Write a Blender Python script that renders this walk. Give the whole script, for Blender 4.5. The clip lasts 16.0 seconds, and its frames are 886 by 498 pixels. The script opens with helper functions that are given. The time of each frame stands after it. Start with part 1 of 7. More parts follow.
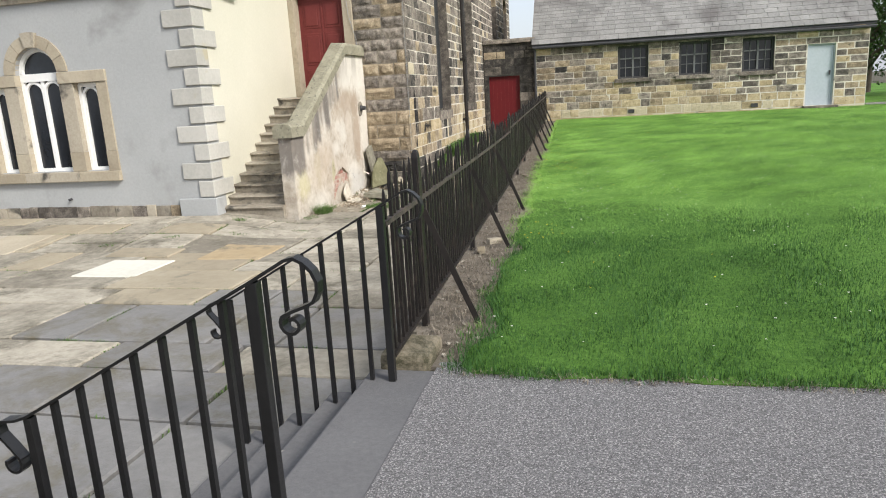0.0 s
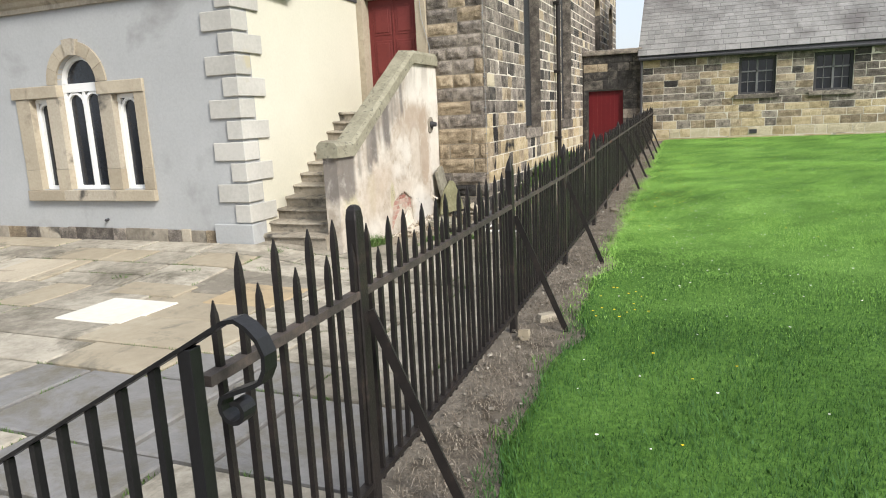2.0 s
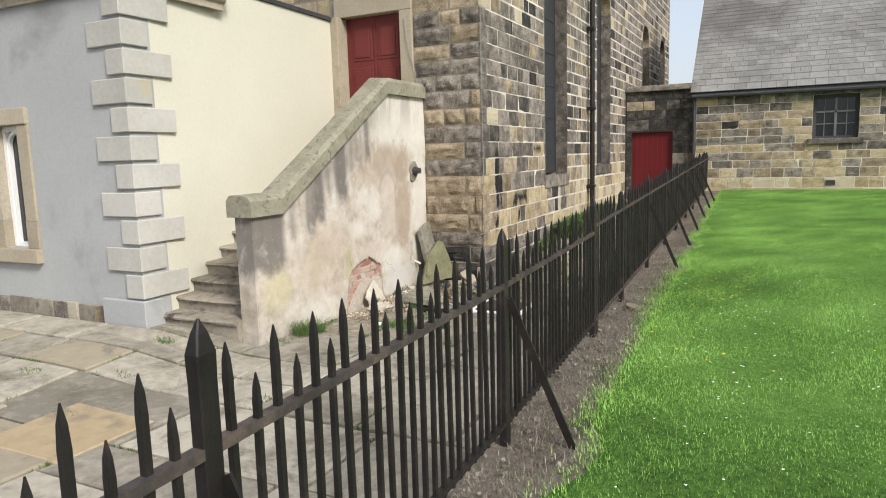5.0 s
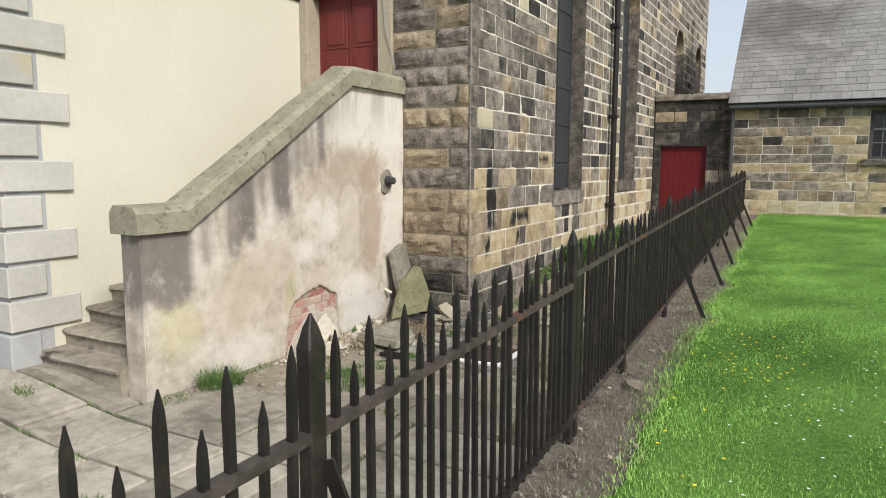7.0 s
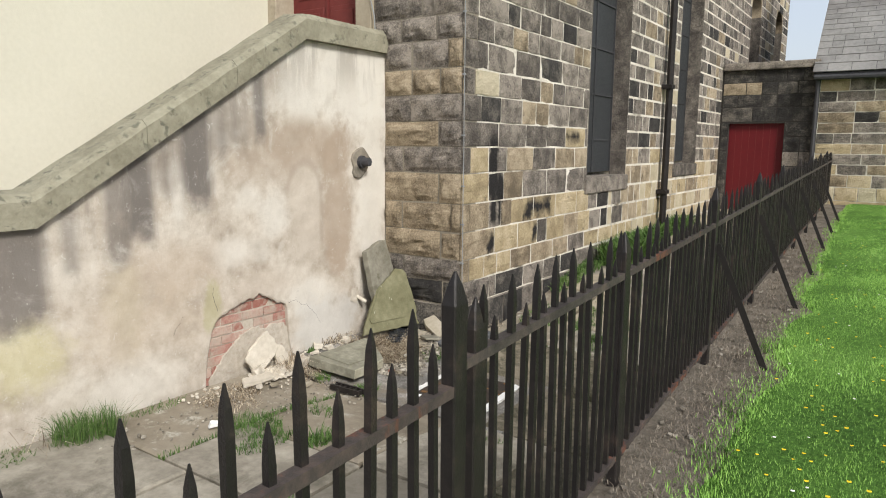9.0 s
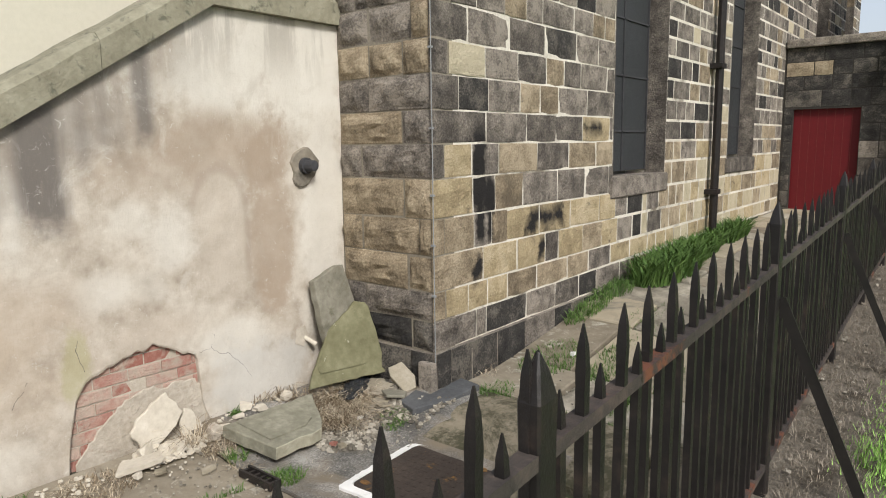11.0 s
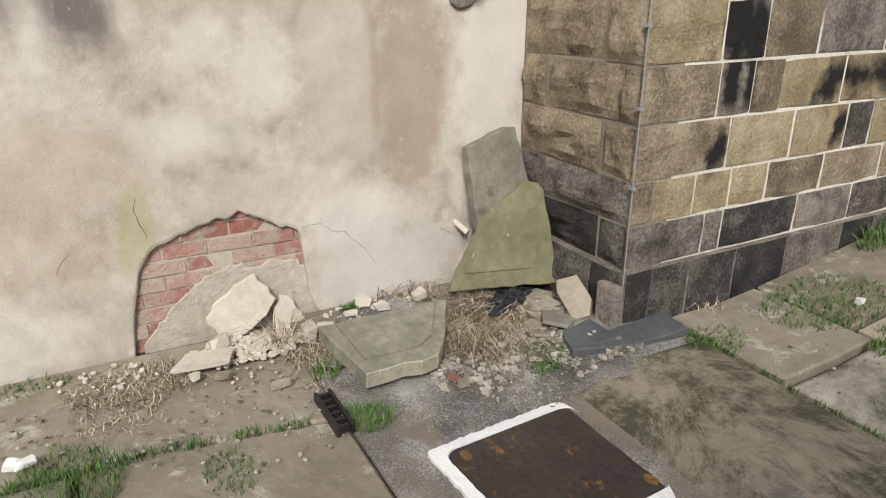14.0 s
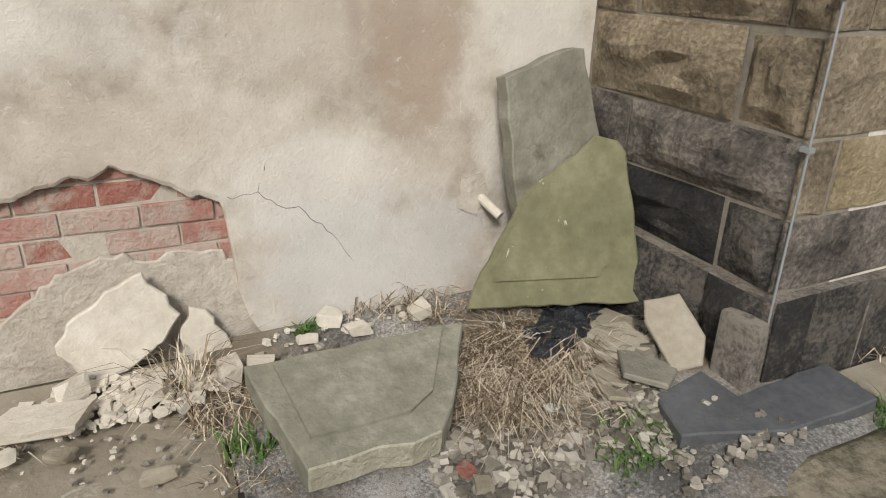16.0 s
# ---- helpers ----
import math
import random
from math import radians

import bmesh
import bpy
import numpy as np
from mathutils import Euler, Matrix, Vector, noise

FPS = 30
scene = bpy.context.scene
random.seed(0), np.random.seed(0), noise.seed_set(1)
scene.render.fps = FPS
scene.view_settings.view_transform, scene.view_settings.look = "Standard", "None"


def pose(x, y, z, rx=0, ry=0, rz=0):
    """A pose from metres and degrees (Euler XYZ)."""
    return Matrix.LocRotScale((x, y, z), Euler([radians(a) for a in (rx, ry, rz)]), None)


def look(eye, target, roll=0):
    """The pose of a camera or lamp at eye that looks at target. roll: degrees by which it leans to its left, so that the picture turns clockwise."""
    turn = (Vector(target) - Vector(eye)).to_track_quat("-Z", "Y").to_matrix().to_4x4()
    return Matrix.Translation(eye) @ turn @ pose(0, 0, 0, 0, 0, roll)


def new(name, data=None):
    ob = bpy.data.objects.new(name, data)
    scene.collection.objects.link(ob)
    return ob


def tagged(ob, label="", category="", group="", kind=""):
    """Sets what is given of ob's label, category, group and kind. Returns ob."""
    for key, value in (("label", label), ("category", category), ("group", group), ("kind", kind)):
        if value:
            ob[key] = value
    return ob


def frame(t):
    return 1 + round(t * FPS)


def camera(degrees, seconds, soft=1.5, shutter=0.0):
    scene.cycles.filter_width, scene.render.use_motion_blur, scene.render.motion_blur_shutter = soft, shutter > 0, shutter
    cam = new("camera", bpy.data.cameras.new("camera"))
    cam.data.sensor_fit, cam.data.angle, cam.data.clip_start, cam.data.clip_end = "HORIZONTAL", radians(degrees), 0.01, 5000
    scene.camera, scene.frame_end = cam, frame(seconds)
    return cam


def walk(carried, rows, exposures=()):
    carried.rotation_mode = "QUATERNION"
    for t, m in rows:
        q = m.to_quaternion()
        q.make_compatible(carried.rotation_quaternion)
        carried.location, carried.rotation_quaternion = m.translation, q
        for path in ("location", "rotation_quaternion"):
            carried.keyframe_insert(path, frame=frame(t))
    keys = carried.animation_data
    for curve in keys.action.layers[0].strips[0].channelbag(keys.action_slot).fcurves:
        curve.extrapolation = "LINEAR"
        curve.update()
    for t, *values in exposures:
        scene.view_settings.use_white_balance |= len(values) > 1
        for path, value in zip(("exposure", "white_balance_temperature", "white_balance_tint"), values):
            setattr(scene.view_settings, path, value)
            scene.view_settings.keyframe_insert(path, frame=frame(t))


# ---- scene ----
cam = camera(66.3, 16.0, soft=1.05)
METRES, EYE, TILT, LEAN, TURN = 13.6, 1.39, 0.0, 0.0, 13.3
ROWS = [
    (0.0, 0.0, 0.0, 0.0, -0.73, -12.87, 3.21),
    (0.5, 0.0112, 0.035, 0.0, 1.77, -12.2, 3.56),
    (1.0, 0.017, 0.0725, -0.0013, 4.78, -11.57, 3.13),
    (1.5, 0.0286, 0.1054, -0.001, 6.62, -9.6, 3.69),
    (2.0, 0.0351, 0.1413, -0.003, 8.15, -11.13, 2.66),
    (2.5, 0.0402, 0.1749, -0.0008, 7.35, -12.46, 3.02),
    (3.0, 0.0499, 0.2133, 0.0015, 7.84, -9.76, 2.36),
    (3.5, 0.0547, 0.249, 0.0005, 8.88, -11.22, 2.23),
    (4.0, 0.0667, 0.2838, 0.0013, 9.18, -9.02, 2.62),
    (4.5, 0.0736, 0.3181, 0.0, 12.34, -8.82, 1.96),
    (5.0, 0.0821, 0.3534, 0.0016, 13.0, -7.87, 1.66),
    (7.5, 0.1038, 0.525, -0.0009, 16.89, -7.14, -0.77),
    (8.0, 0.1115, 0.5611, -0.0013, 18.85, -7.96, -0.91),
    (8.5, 0.1117, 0.5942, -0.0023, 20.66, -8.7, -1.02),
    (9.0, 0.1161, 0.6287, -0.0021, 21.21, -8.67, -0.48),
    (11.5, 0.1199, 0.7798, -0.0028, 29.5, -9.02, 1.85),
    (12.0, 0.123, 0.8033, -0.0018, 39.12, -11.44, 1.88),
    (12.5, 0.1171, 0.8168, -0.0037, 42.08, -14.81, 0.93),
    (13.0, 0.1129, 0.8294, -0.0054, 42.8, -17.47, 0.18),
    (13.5, 0.1064, 0.8453, -0.009, 46.3, -18.82, 0.8),
    (14.0, 0.0863, 0.8693, -0.0201, 48.38, -20.65, 0.04),
    (14.5, 0.0616, 0.8952, -0.0305, 48.79, -21.13, -0.92),
    (15.0, 0.0434, 0.9118, -0.0393, 49.89, -21.17, -1.3),
    (15.5, 0.0276, 0.9249, -0.0464, 50.77, -22.1, -1.29),
    (16.0, 0.0143, 0.9362, -0.0524, 51.22, -22.81, -1.22),
]
walk(cam, [(t, pose(0, 0, EYE, TILT, LEAN, TURN) @ pose(METRES * x, METRES * y, METRES * z, 90 + pitch, roll, yaw)) for t, x, y, z, yaw, pitch, roll in ROWS],
     exposures=[(0.0, 0.42), (1.5, 0.5), (3.5, 0.40), (5.0, 0.28), (7.5, 0.2), (9.0, 0.18), (12.5, 0.07), (14.5, 0.02), (16.0, -0.04)])

# ---- daylight: a bright, hazy sky with a soft sun from the lawn's side ----
world = bpy.data.worlds.new("sky")
scene.world = world
world.use_nodes = True
wn = world.node_tree.nodes
sky = wn.new("ShaderNodeTexSky")
sky.sky_type = "NISHITA"
sky.sun_disc = False
SUN_EL, SUN_AZ = radians(38), radians(120)      # azimuth clockwise from +y
sky.sun_elevation, sky.sun_rotation = SUN_EL, SUN_AZ
sky.air_density, sky.dust_density, sky.ozone_density = 1.0, 3.0, 1.0
wn["Background"].inputs["Strength"].default_value = 0.135
haze = wn.new("ShaderNodeMix")                    # bright even cloud drawn thinly over the blue
haze.data_type = "RGBA"
haze.inputs["Factor"].default_value = 0.55
haze.inputs[7].default_value = (5.65, 5.95, 6.5, 1)
world.node_tree.links.new(sky.outputs[0], haze.inputs[6])
world.node_tree.links.new(haze.outputs[2], wn["Background"].inputs["Color"])
sun = new("sun", bpy.data.lights.new("sun", "SUN"))
sun.data.energy, sun.data.angle, sun.data.color = 3.2, radians(14), (1.0, 0.975, 0.935)
sun_from = Vector((math.sin(SUN_AZ) * math.cos(SUN_EL), math.cos(SUN_AZ) * math.cos(SUN_EL), math.sin(SUN_EL)))
sun.matrix_world = look(sun_from * 60, (0, 0, 0))

# ---- materials ----
def ramp_node(nt, stops):
    r = nt.nodes.new("ShaderNodeValToRGB")
    els = r.color_ramp.elements
    while len(els) < len(stops):
        els.new(0.5)
    for e, (p, c) in zip(els, stops):
        e.position, e.color = p, (*c, 1)
    return r


def noise_node(nt, scale, detail=6, rough=0.6, vec=None, distort=0.0):
    n = nt.nodes.new("ShaderNodeTexNoise")
    n.inputs["Scale"].default_value, n.inputs["Detail"].default_value = scale, detail
    n.inputs["Roughness"].default_value, n.inputs["Distortion"].default_value = rough, distort
    if vec is not None:
        nt.links.new(vec, n.inputs["Vector"])
    return n


def mix_node(nt, kind, fac, a, b):
    m = nt.nodes.new("ShaderNodeMix")
    m.data_type, m.blend_type = "RGBA", kind
    for socket, value in ((m.inputs["Factor"], fac), (m.inputs[6], a), (m.inputs[7], b)):
        if isinstance(value, (int, float)):
            socket.default_value = value
        elif isinstance(value, tuple):
            socket.default_value = (*value, 1)
        else:
            nt.links.new(value, socket)
    return m.outputs[2]


def material(name, stops, grain=18.0, big=1.3, rough=0.85, bump=0.3, bump_scale=60.0, bump_dist=0.01, metal=0.0, fine=0.0,
             per_piece=0.0, islands=False, stain=None, stain_scale=2.0, stain_lo=0.5, stain_hi=0.62, stretch=(1, 1, 1), spec=0.3, shift=0.0, run=None, own=False, stain_rough=0.6):
    """A weathered surface: colour stops driven by two scales of noise, tint by piece, an optional stain, and fine relief."""
    m = bpy.data.materials.new(name)
    m.use_nodes = True
    nt = m.node_tree
    b = nt.nodes["Principled BSDF"]
    geo = nt.nodes.new("ShaderNodeNewGeometry")
    mp = nt.nodes.new("ShaderNodeMapping")
    mp.inputs["Scale"].default_value = stretch
    nt.links.new(geo.outputs["Position"], mp.inputs["Vector"])
    vec = mp.outputs["Vector"]
    if own:
        # each piece has a grain of its own
        seed = geo.outputs["Random Per Island"] if islands else nt.nodes.new("ShaderNodeObjectInfo").outputs["Random"]
        jump = nt.nodes.new("ShaderNodeVectorMath")
        jump.operation = "MULTIPLY_ADD"
        nt.links.new(seed, jump.inputs[0])
        jump.inputs[1].default_value = (31.0, 17.0, 23.0)
        nt.links.new(vec, jump.inputs[2])
        vec = jump.outputs[0]
    n1, n2 = noise_node(nt, grain, 8, 0.65, vec), noise_node(nt, big, 4, 0.55, vec)
    add = nt.nodes.new("ShaderNodeMath")
    add.operation = "MULTIPLY_ADD"
    nt.links.new(n1.outputs["Fac"], add.inputs[0])
    add.inputs[1].default_value = 0.5
    half = nt.nodes.new("ShaderNodeMath")
    half.operation = "MULTIPLY_ADD"
    nt.links.new(n2.outputs["Fac"], half.inputs[0])
    half.inputs[1].default_value, half.inputs[2].default_value = 0.5, shift
    nt.links.new(half.outputs[0], add.inputs[2])
    fac = add.outputs[0]
    if per_piece:
        if islands:
            rnd = geo.outputs["Random Per Island"]
        else:
            rnd = nt.nodes.new("ShaderNodeObjectInfo").outputs["Random"]
        pp = nt.nodes.new("ShaderNodeMath")
        pp.operation = "MULTIPLY_ADD"
        nt.links.new(rnd, pp.inputs[0])
        pp.inputs[1].default_value = per_piece
        nt.links.new(fac, pp.inputs[2])
        off = nt.nodes.new("ShaderNodeMath")
        off.operation = "SUBTRACT"
        nt.links.new(pp.outputs[0], off.inputs[0])
        off.inputs[1].default_value = per_piece / 2
        fac = off.outputs[0]
    r = ramp_node(nt, stops)
    nt.links.new(fac, r.inputs["Fac"])
    colour = r.outputs["Color"]
    if stain:
        n3 = noise_node(nt, stain_scale, 8, stain_rough, vec, 0.4)
        sr = ramp_node(nt, [(stain_lo, (0, 0, 0)), (stain_hi, (1, 1, 1))])
        nt.links.new(n3.outputs["Fac"], sr.inputs["Fac"])
        colour = mix_node(nt, "MIX", sr.outputs["Color"], colour, stain)
    for y0, half_w, z0, z1 in run or ():
        # a black damp run or soot patch on the wall: (across y, half width, from z, to z)
        sep = nt.nodes.new("ShaderNodeSeparateXYZ")
        wob = noise_node(nt, 5.0, 5, 0.6, geo.outputs["Position"])
        nt.links.new(geo.outputs["Position"], sep.inputs["Vector"])
        f = None
        for axis, mid, half_r, soft in (("Y", y0, half_w, 0.025), ("Z", (z0 + z1) / 2, (z1 - z0) / 2, 0.06)):
            d = nt.nodes.new("ShaderNodeMath")
            d.operation = "SUBTRACT"
            nt.links.new(sep.outputs[axis], d.inputs[0])
            d.inputs[1].default_value = mid
            ab = nt.nodes.new("ShaderNodeMath")
            ab.operation = "ABSOLUTE"
            nt.links.new(d.outputs[0], ab.inputs[0])
            ad = nt.nodes.new("ShaderNodeMath")
            ad.operation = "MULTIPLY_ADD"
            nt.links.new(wob.outputs["Fac"], ad.inputs[0])
            ad.inputs[1].default_value = 0.3
            nt.links.new(ab.outputs[0], ad.inputs[2])
            mr = nt.nodes.new("ShaderNodeMapRange")
            nt.links.new(ad.outputs[0], mr.inputs["Value"])
            mr.inputs["From Min"].default_value, mr.inputs["From Max"].default_value = half_r + 0.15 + soft, half_r + 0.15 - soft
            if f is None:
                f = mr.outputs["Result"]
            else:
                mu = nt.nodes.new("ShaderNodeMath")
                mu.operation = "MULTIPLY"
                nt.links.new(f, mu.inputs[0]), nt.links.new(mr.outputs["Result"], mu.inputs[1])
                f = mu.outputs[0]
        colour = mix_node(nt, "MIX", f, colour, (0.022, 0.02, 0.019))
    nt.links.new(colour, b.inputs["Base Color"])
    b.inputs["Roughness"].default_value, b.inputs["Metallic"].default_value = rough, metal
    b.inputs["Specular IOR Level"].default_value = spec
    if bump:
        nb = noise_node(nt, bump_scale, 6, 0.65, vec)
        bp = nt.nodes.new("ShaderNodeBump")
        bp.inputs["Strength"].default_value, bp.inputs["Distance"].default_value = bump, bump_dist
        height = nb.outputs["Fac"]
        if fine:
            # pits and ridges at a finer scale ride on the coarse relief
            nf = noise_node(nt, bump_scale * 0.28, 9, 0.75, vec, 0.6)
            mf = nt.nodes.new("ShaderNodeMath")
            mf.operation = "MULTIPLY_ADD"
            nt.links.new(nf.outputs["Fac"], mf.inputs[0])
            mf.inputs[1].default_value = fine
            nt.links.new(height, mf.inputs[2])
            height = mf.outputs[0]
        nt.links.new(height, bp.inputs["Height"])
        nt.links.new(bp.outputs["Normal"], b.inputs["Normal"])
    return m


STONE = dict(grain=60, big=6.0, rough=0.9, bump=1.0, bump_scale=60, bump_dist=0.016, fine=2.2, per_piece=0.15, own=True, stain_rough=0.68, run=((14.63, 0.07, 0.56, 1.45), (14.76, 0.045, 0.58, 1.10), (15.68, 0.28, 0.61, 0.77), (15.58, 0.06, 0.33, 0.52), (15.38, 0.09, 0.58, 0.66), (14.6, 0.05, 0.30, 0.50), (16.55, 0.2, 1.43, 1.53)))
STOPS = {
    "stone_dark": [(0.37, (0.080, 0.070, 0.060)), (0.5, (0.190, 0.166, 0.140)), (0.61, (0.36, 0.315, 0.262))],
    "stone_brown": [(0.37, (0.163, 0.129, 0.088)), (0.5, (0.325, 0.260, 0.174)), (0.61, (0.49, 0.402, 0.282))],
    "stone_tan": [(0.36, (0.31, 0.245, 0.145)), (0.5, (0.47, 0.378, 0.228)), (0.62, (0.59, 0.492, 0.33))],
    "stone_cream": [(0.3, (0.42, 0.36, 0.24)), (0.6, (0.6, 0.53, 0.38))],
}
MAT = {
    "stone_dark": material("sooty_gritstone", STOPS["stone_dark"], stain=(0.03, 0.028, 0.026), stain_scale=11.0, stain_lo=0.57, stain_hi=0.74, **STONE),
    "stone_brown": material("brown_gritstone", STOPS["stone_brown"], stain=(0.04, 0.036, 0.033), stain_scale=10.0, stain_lo=0.61, stain_hi=0.78, **STONE),
    "stone_tan": material("tan_sandstone", STOPS["stone_tan"], stain=(0.05, 0.045, 0.04), stain_scale=9.0, stain_lo=0.60, stain_hi=0.76, **STONE),
    "stone_cream": material("new_cream_sandstone", [(0.3, (0.42, 0.36, 0.24)), (0.6, (0.6, 0.53, 0.38))], **STONE),
    "stone_black": material("soot_black_stone", [(0.36, (0.026, 0.0245, 0.0235)), (0.51, (0.057, 0.053, 0.048)), (0.63, (0.175, 0.156, 0.130))], **STONE),
    "mortar": material("lime_mortar", [(0.36, (0.50, 0.46, 0.38)), (0.60, (0.74, 0.70, 0.61))], grain=40, bump=0.5, bump_scale=120, stain=(0.20, 0.175, 0.135), stain_scale=2.4, stain_lo=0.54, stain_hi=0.68),
    "mortar_dark": material("sooty_mortar", [(0.3, (0.15, 0.13, 0.10)), (0.7, (0.36, 0.32, 0.25))], grain=40, bump=0.5, bump_scale=120),
    # link mortar, with the shadow there put into its colour
    "mortar_black": material("soot_black_mortar", [(0.3, (0.02, 0.018, 0.016)), (0.7, (0.06, 0.053, 0.045))], grain=40, bump=0.5, bump_scale=120),
    # greyer than the side wall: part of the front's shade is in the colour
    "render_grey": material("grey_painted_render", [(0.3, (0.335, 0.342, 0.338)), (0.7, (0.43, 0.438, 0.435))], grain=30, big=0.8, rough=0.9, bump=0.25, bump_scale=90, stain=(0.27, 0.272, 0.265), stain_scale=0.9, stain_lo=0.55, stain_hi=0.72),
    "render_cream": material("cream_painted_render", [(0.3, (0.55, 0.528, 0.43)), (0.7, (0.64, 0.615, 0.51))], grain=25, big=0.7, rough=0.85, bump=0.2, bump_scale=90),
    "quoin": material("painted_quoin", [(0.3, (0.38, 0.37, 0.335)), (0.7, (0.52, 0.505, 0.46))], grain=20, big=2.0, rough=0.9, bump=0.3, bump_scale=70, per_piece=0.3, stain=(0.42, 0.38, 0.27), stain_scale=1.5, stain_lo=0.6, stain_hi=0.7),
    "sand_trim": material("sandstone_trim", [(0.3, (0.31, 0.265, 0.195)), (0.7, (0.45, 0.395, 0.30))], grain=24, big=1.5, rough=0.9, bump=0.35, per_piece=0.25, stain=(0.2, 0.17, 0.13), stain_scale=2.5, stain_lo=0.58, stain_hi=0.75),
    "cornice": material("weathered_cornice", [(0.3, (0.30, 0.26, 0.20)), (0.7, (0.50, 0.45, 0.36))], grain=24, big=1.2, rough=0.9, bump=0.35, stain=(0.08, 0.075, 0.065), stain_scale=2.5, stain_lo=0.55, stain_hi=0.7),
    "white_paint": material("white_gloss_paint", [(0.2, (0.74, 0.74, 0.72)), (0.8, (0.84, 0.84, 0.82))], rough=0.45, bump=0.05, spec=0.5),
    "dark_glass": material("dark_window_glass", [(0.3, (0.010, 0.012, 0.016)), (0.7, (0.022, 0.026, 0.034))], big=0.8, rough=0.12, bump=0.04, bump_scale=3, spec=0.5),
    "guard": material("window_guard_mesh", [(0.3, (0.024, 0.026, 0.028)), (0.7, (0.042, 0.045, 0.048))], big=0.6, rough=0.55, bump=0.25, bump_scale=250, spec=0.4),
    "red_paint": material("faded_red_door_paint", [(0.3, (0.115, 0.02, 0.018)), (0.7, (0.17, 0.034, 0.03))], grain=15, big=1.5, rough=0.6, bump=0.1),
    # red lowered so the colour carries the shade on the link door
    "bright_red": material("bright_red_door_paint", [(0.3, (0.10, 0.007, 0.010)), (0.7, (0.14, 0.011, 0.014))], grain=15, big=1.5, rough=0.5, bump=0.1),
    "pale_door": material("pale_blue_grey_metal_door", [(0.3, (0.36, 0.41, 0.45)), (0.7, (0.48, 0.53, 0.57))], rough=0.6, bump=0.1, big=0.8),
    "step": material("worn_step_stone", [(0.3, (0.16, 0.14, 0.11)), (0.5, (0.30, 0.265, 0.21)), (0.7, (0.42, 0.38, 0.31))], grain=14, big=3, bump=0.6, bump_scale=35, bump_dist=0.02, per_piece=0.25, stain=(0.07, 0.065, 0.055), stain_scale=3.0, stain_lo=0.54, stain_hi=0.68),
    "coping": material("lichened_coping_stone", [(0.3, (0.165, 0.15, 0.105)), (0.5, (0.265, 0.248, 0.18)), (0.72, (0.37, 0.35, 0.265))], grain=16, big=3, bump=0.6, bump_scale=50, bump_dist=0.015, stain=(0.14, 0.135, 0.10), stain_scale=12, stain_lo=0.56, stain_hi=0.66),
    "flag": material("worn_flagstone", [(0.36, (0.20, 0.178, 0.14)), (0.5, (0.315, 0.285, 0.227)), (0.64, (0.43, 0.39, 0.315))], grain=9, big=1.1, rough=0.85, bump=0.5, bump_scale=26, bump_dist=0.012, per_piece=0.22, stain=(0.12, 0.108, 0.08), stain_scale=1.3, stain_lo=0.50, stain_hi=0.66, stain_rough=0.8),
    "flag_tan": material("tan_flagstone", [(0.2, (0.25, 0.21, 0.15)), (0.5, (0.335, 0.288, 0.208)), (0.8, (0.42, 0.372, 0.28))], grain=9, big=1.2, bump=0.5, bump_scale=26, per_piece=0.16, stain=(0.17, 0.155, 0.12), stain_scale=1.8, stain_lo=0.54, stain_hi=0.68, stain_rough=0.72),
    "flag_moss": material("mossy_flagstone", [(0.25, (0.13, 0.113, 0.08)), (0.5, (0.215, 0.184, 0.132)), (0.75, (0.30, 0.262, 0.195))], grain=16, big=1.2, bump=0.7, bump_scale=40, per_piece=0.15, stain=(0.062, 0.058, 0.034), stain_scale=2.0, stain_lo=0.43, stain_hi=0.56, stain_rough=0.85),
    "flag_mud": material("muddy_flagstone", [(0.3, (0.15, 0.125, 0.09)), (0.5, (0.225, 0.192, 0.142)), (0.7, (0.30, 0.262, 0.20))], grain=12, big=1.6, bump=0.6, bump_scale=30, per_piece=0.15, stain=(0.40, 0.375, 0.31), stain_scale=5.5, stain_lo=0.55, stain_hi=0.63, stain_rough=0.78),
    "flag_pale": material("pale_new_flagstone", [(0.3, (0.55, 0.53, 0.45)), (0.7, (0.70, 0.68, 0.60))], grain=12, big=1.4, bump=0.3, bump_scale=30),
    "flag_warm": material("warm_orange_flagstone", [(0.2, (0.30, 0.225, 0.13)), (0.5, (0.40, 0.31, 0.19)), (0.8, (0.47, 0.385, 0.26))], grain=9, big=1.2, bump=0.5, bump_scale=26, stain=(0.22, 0.185, 0.13), stain_scale=2.4, stain_lo=0.55, stain_hi=0.68),
    # sky sheen and the dimmer near yard are put into this grey
    "flag_blue": material("blue_grey_flagstone", [(0.3, (0.15, 0.145, 0.139)), (0.7, (0.25, 0.243, 0.232))], grain=12, big=2, rough=0.5, bump=0.4, bump_scale=30, stain=(0.14, 0.125, 0.09), stain_scale=1.3, stain_lo=0.48, stain_hi=0.64, stain_rough=0.8),
    "soil": material("dry_soil_joint", [(0.3, (0.05, 0.043, 0.03)), (0.6, (0.10, 0.088, 0.062)), (0.8, (0.18, 0.155, 0.115))], grain=35, big=4, bump=0.8, bump_scale=70, bump_dist=0.02, stain=(0.06, 0.075, 0.03), stain_scale=3, stain_lo=0.55, stain_hi=0.7),
    "strip": material("dry_bare_earth", [(0.3, (0.10, 0.083, 0.064)), (0.55, (0.20, 0.172, 0.135)), (0.8, (0.31, 0.275, 0.22))], grain=40, big=3, bump=0.9, bump_scale=60, bump_dist=0.03, stain=(0.085, 0.07, 0.05), stain_scale=5, stain_lo=0.5, stain_hi=0.66),
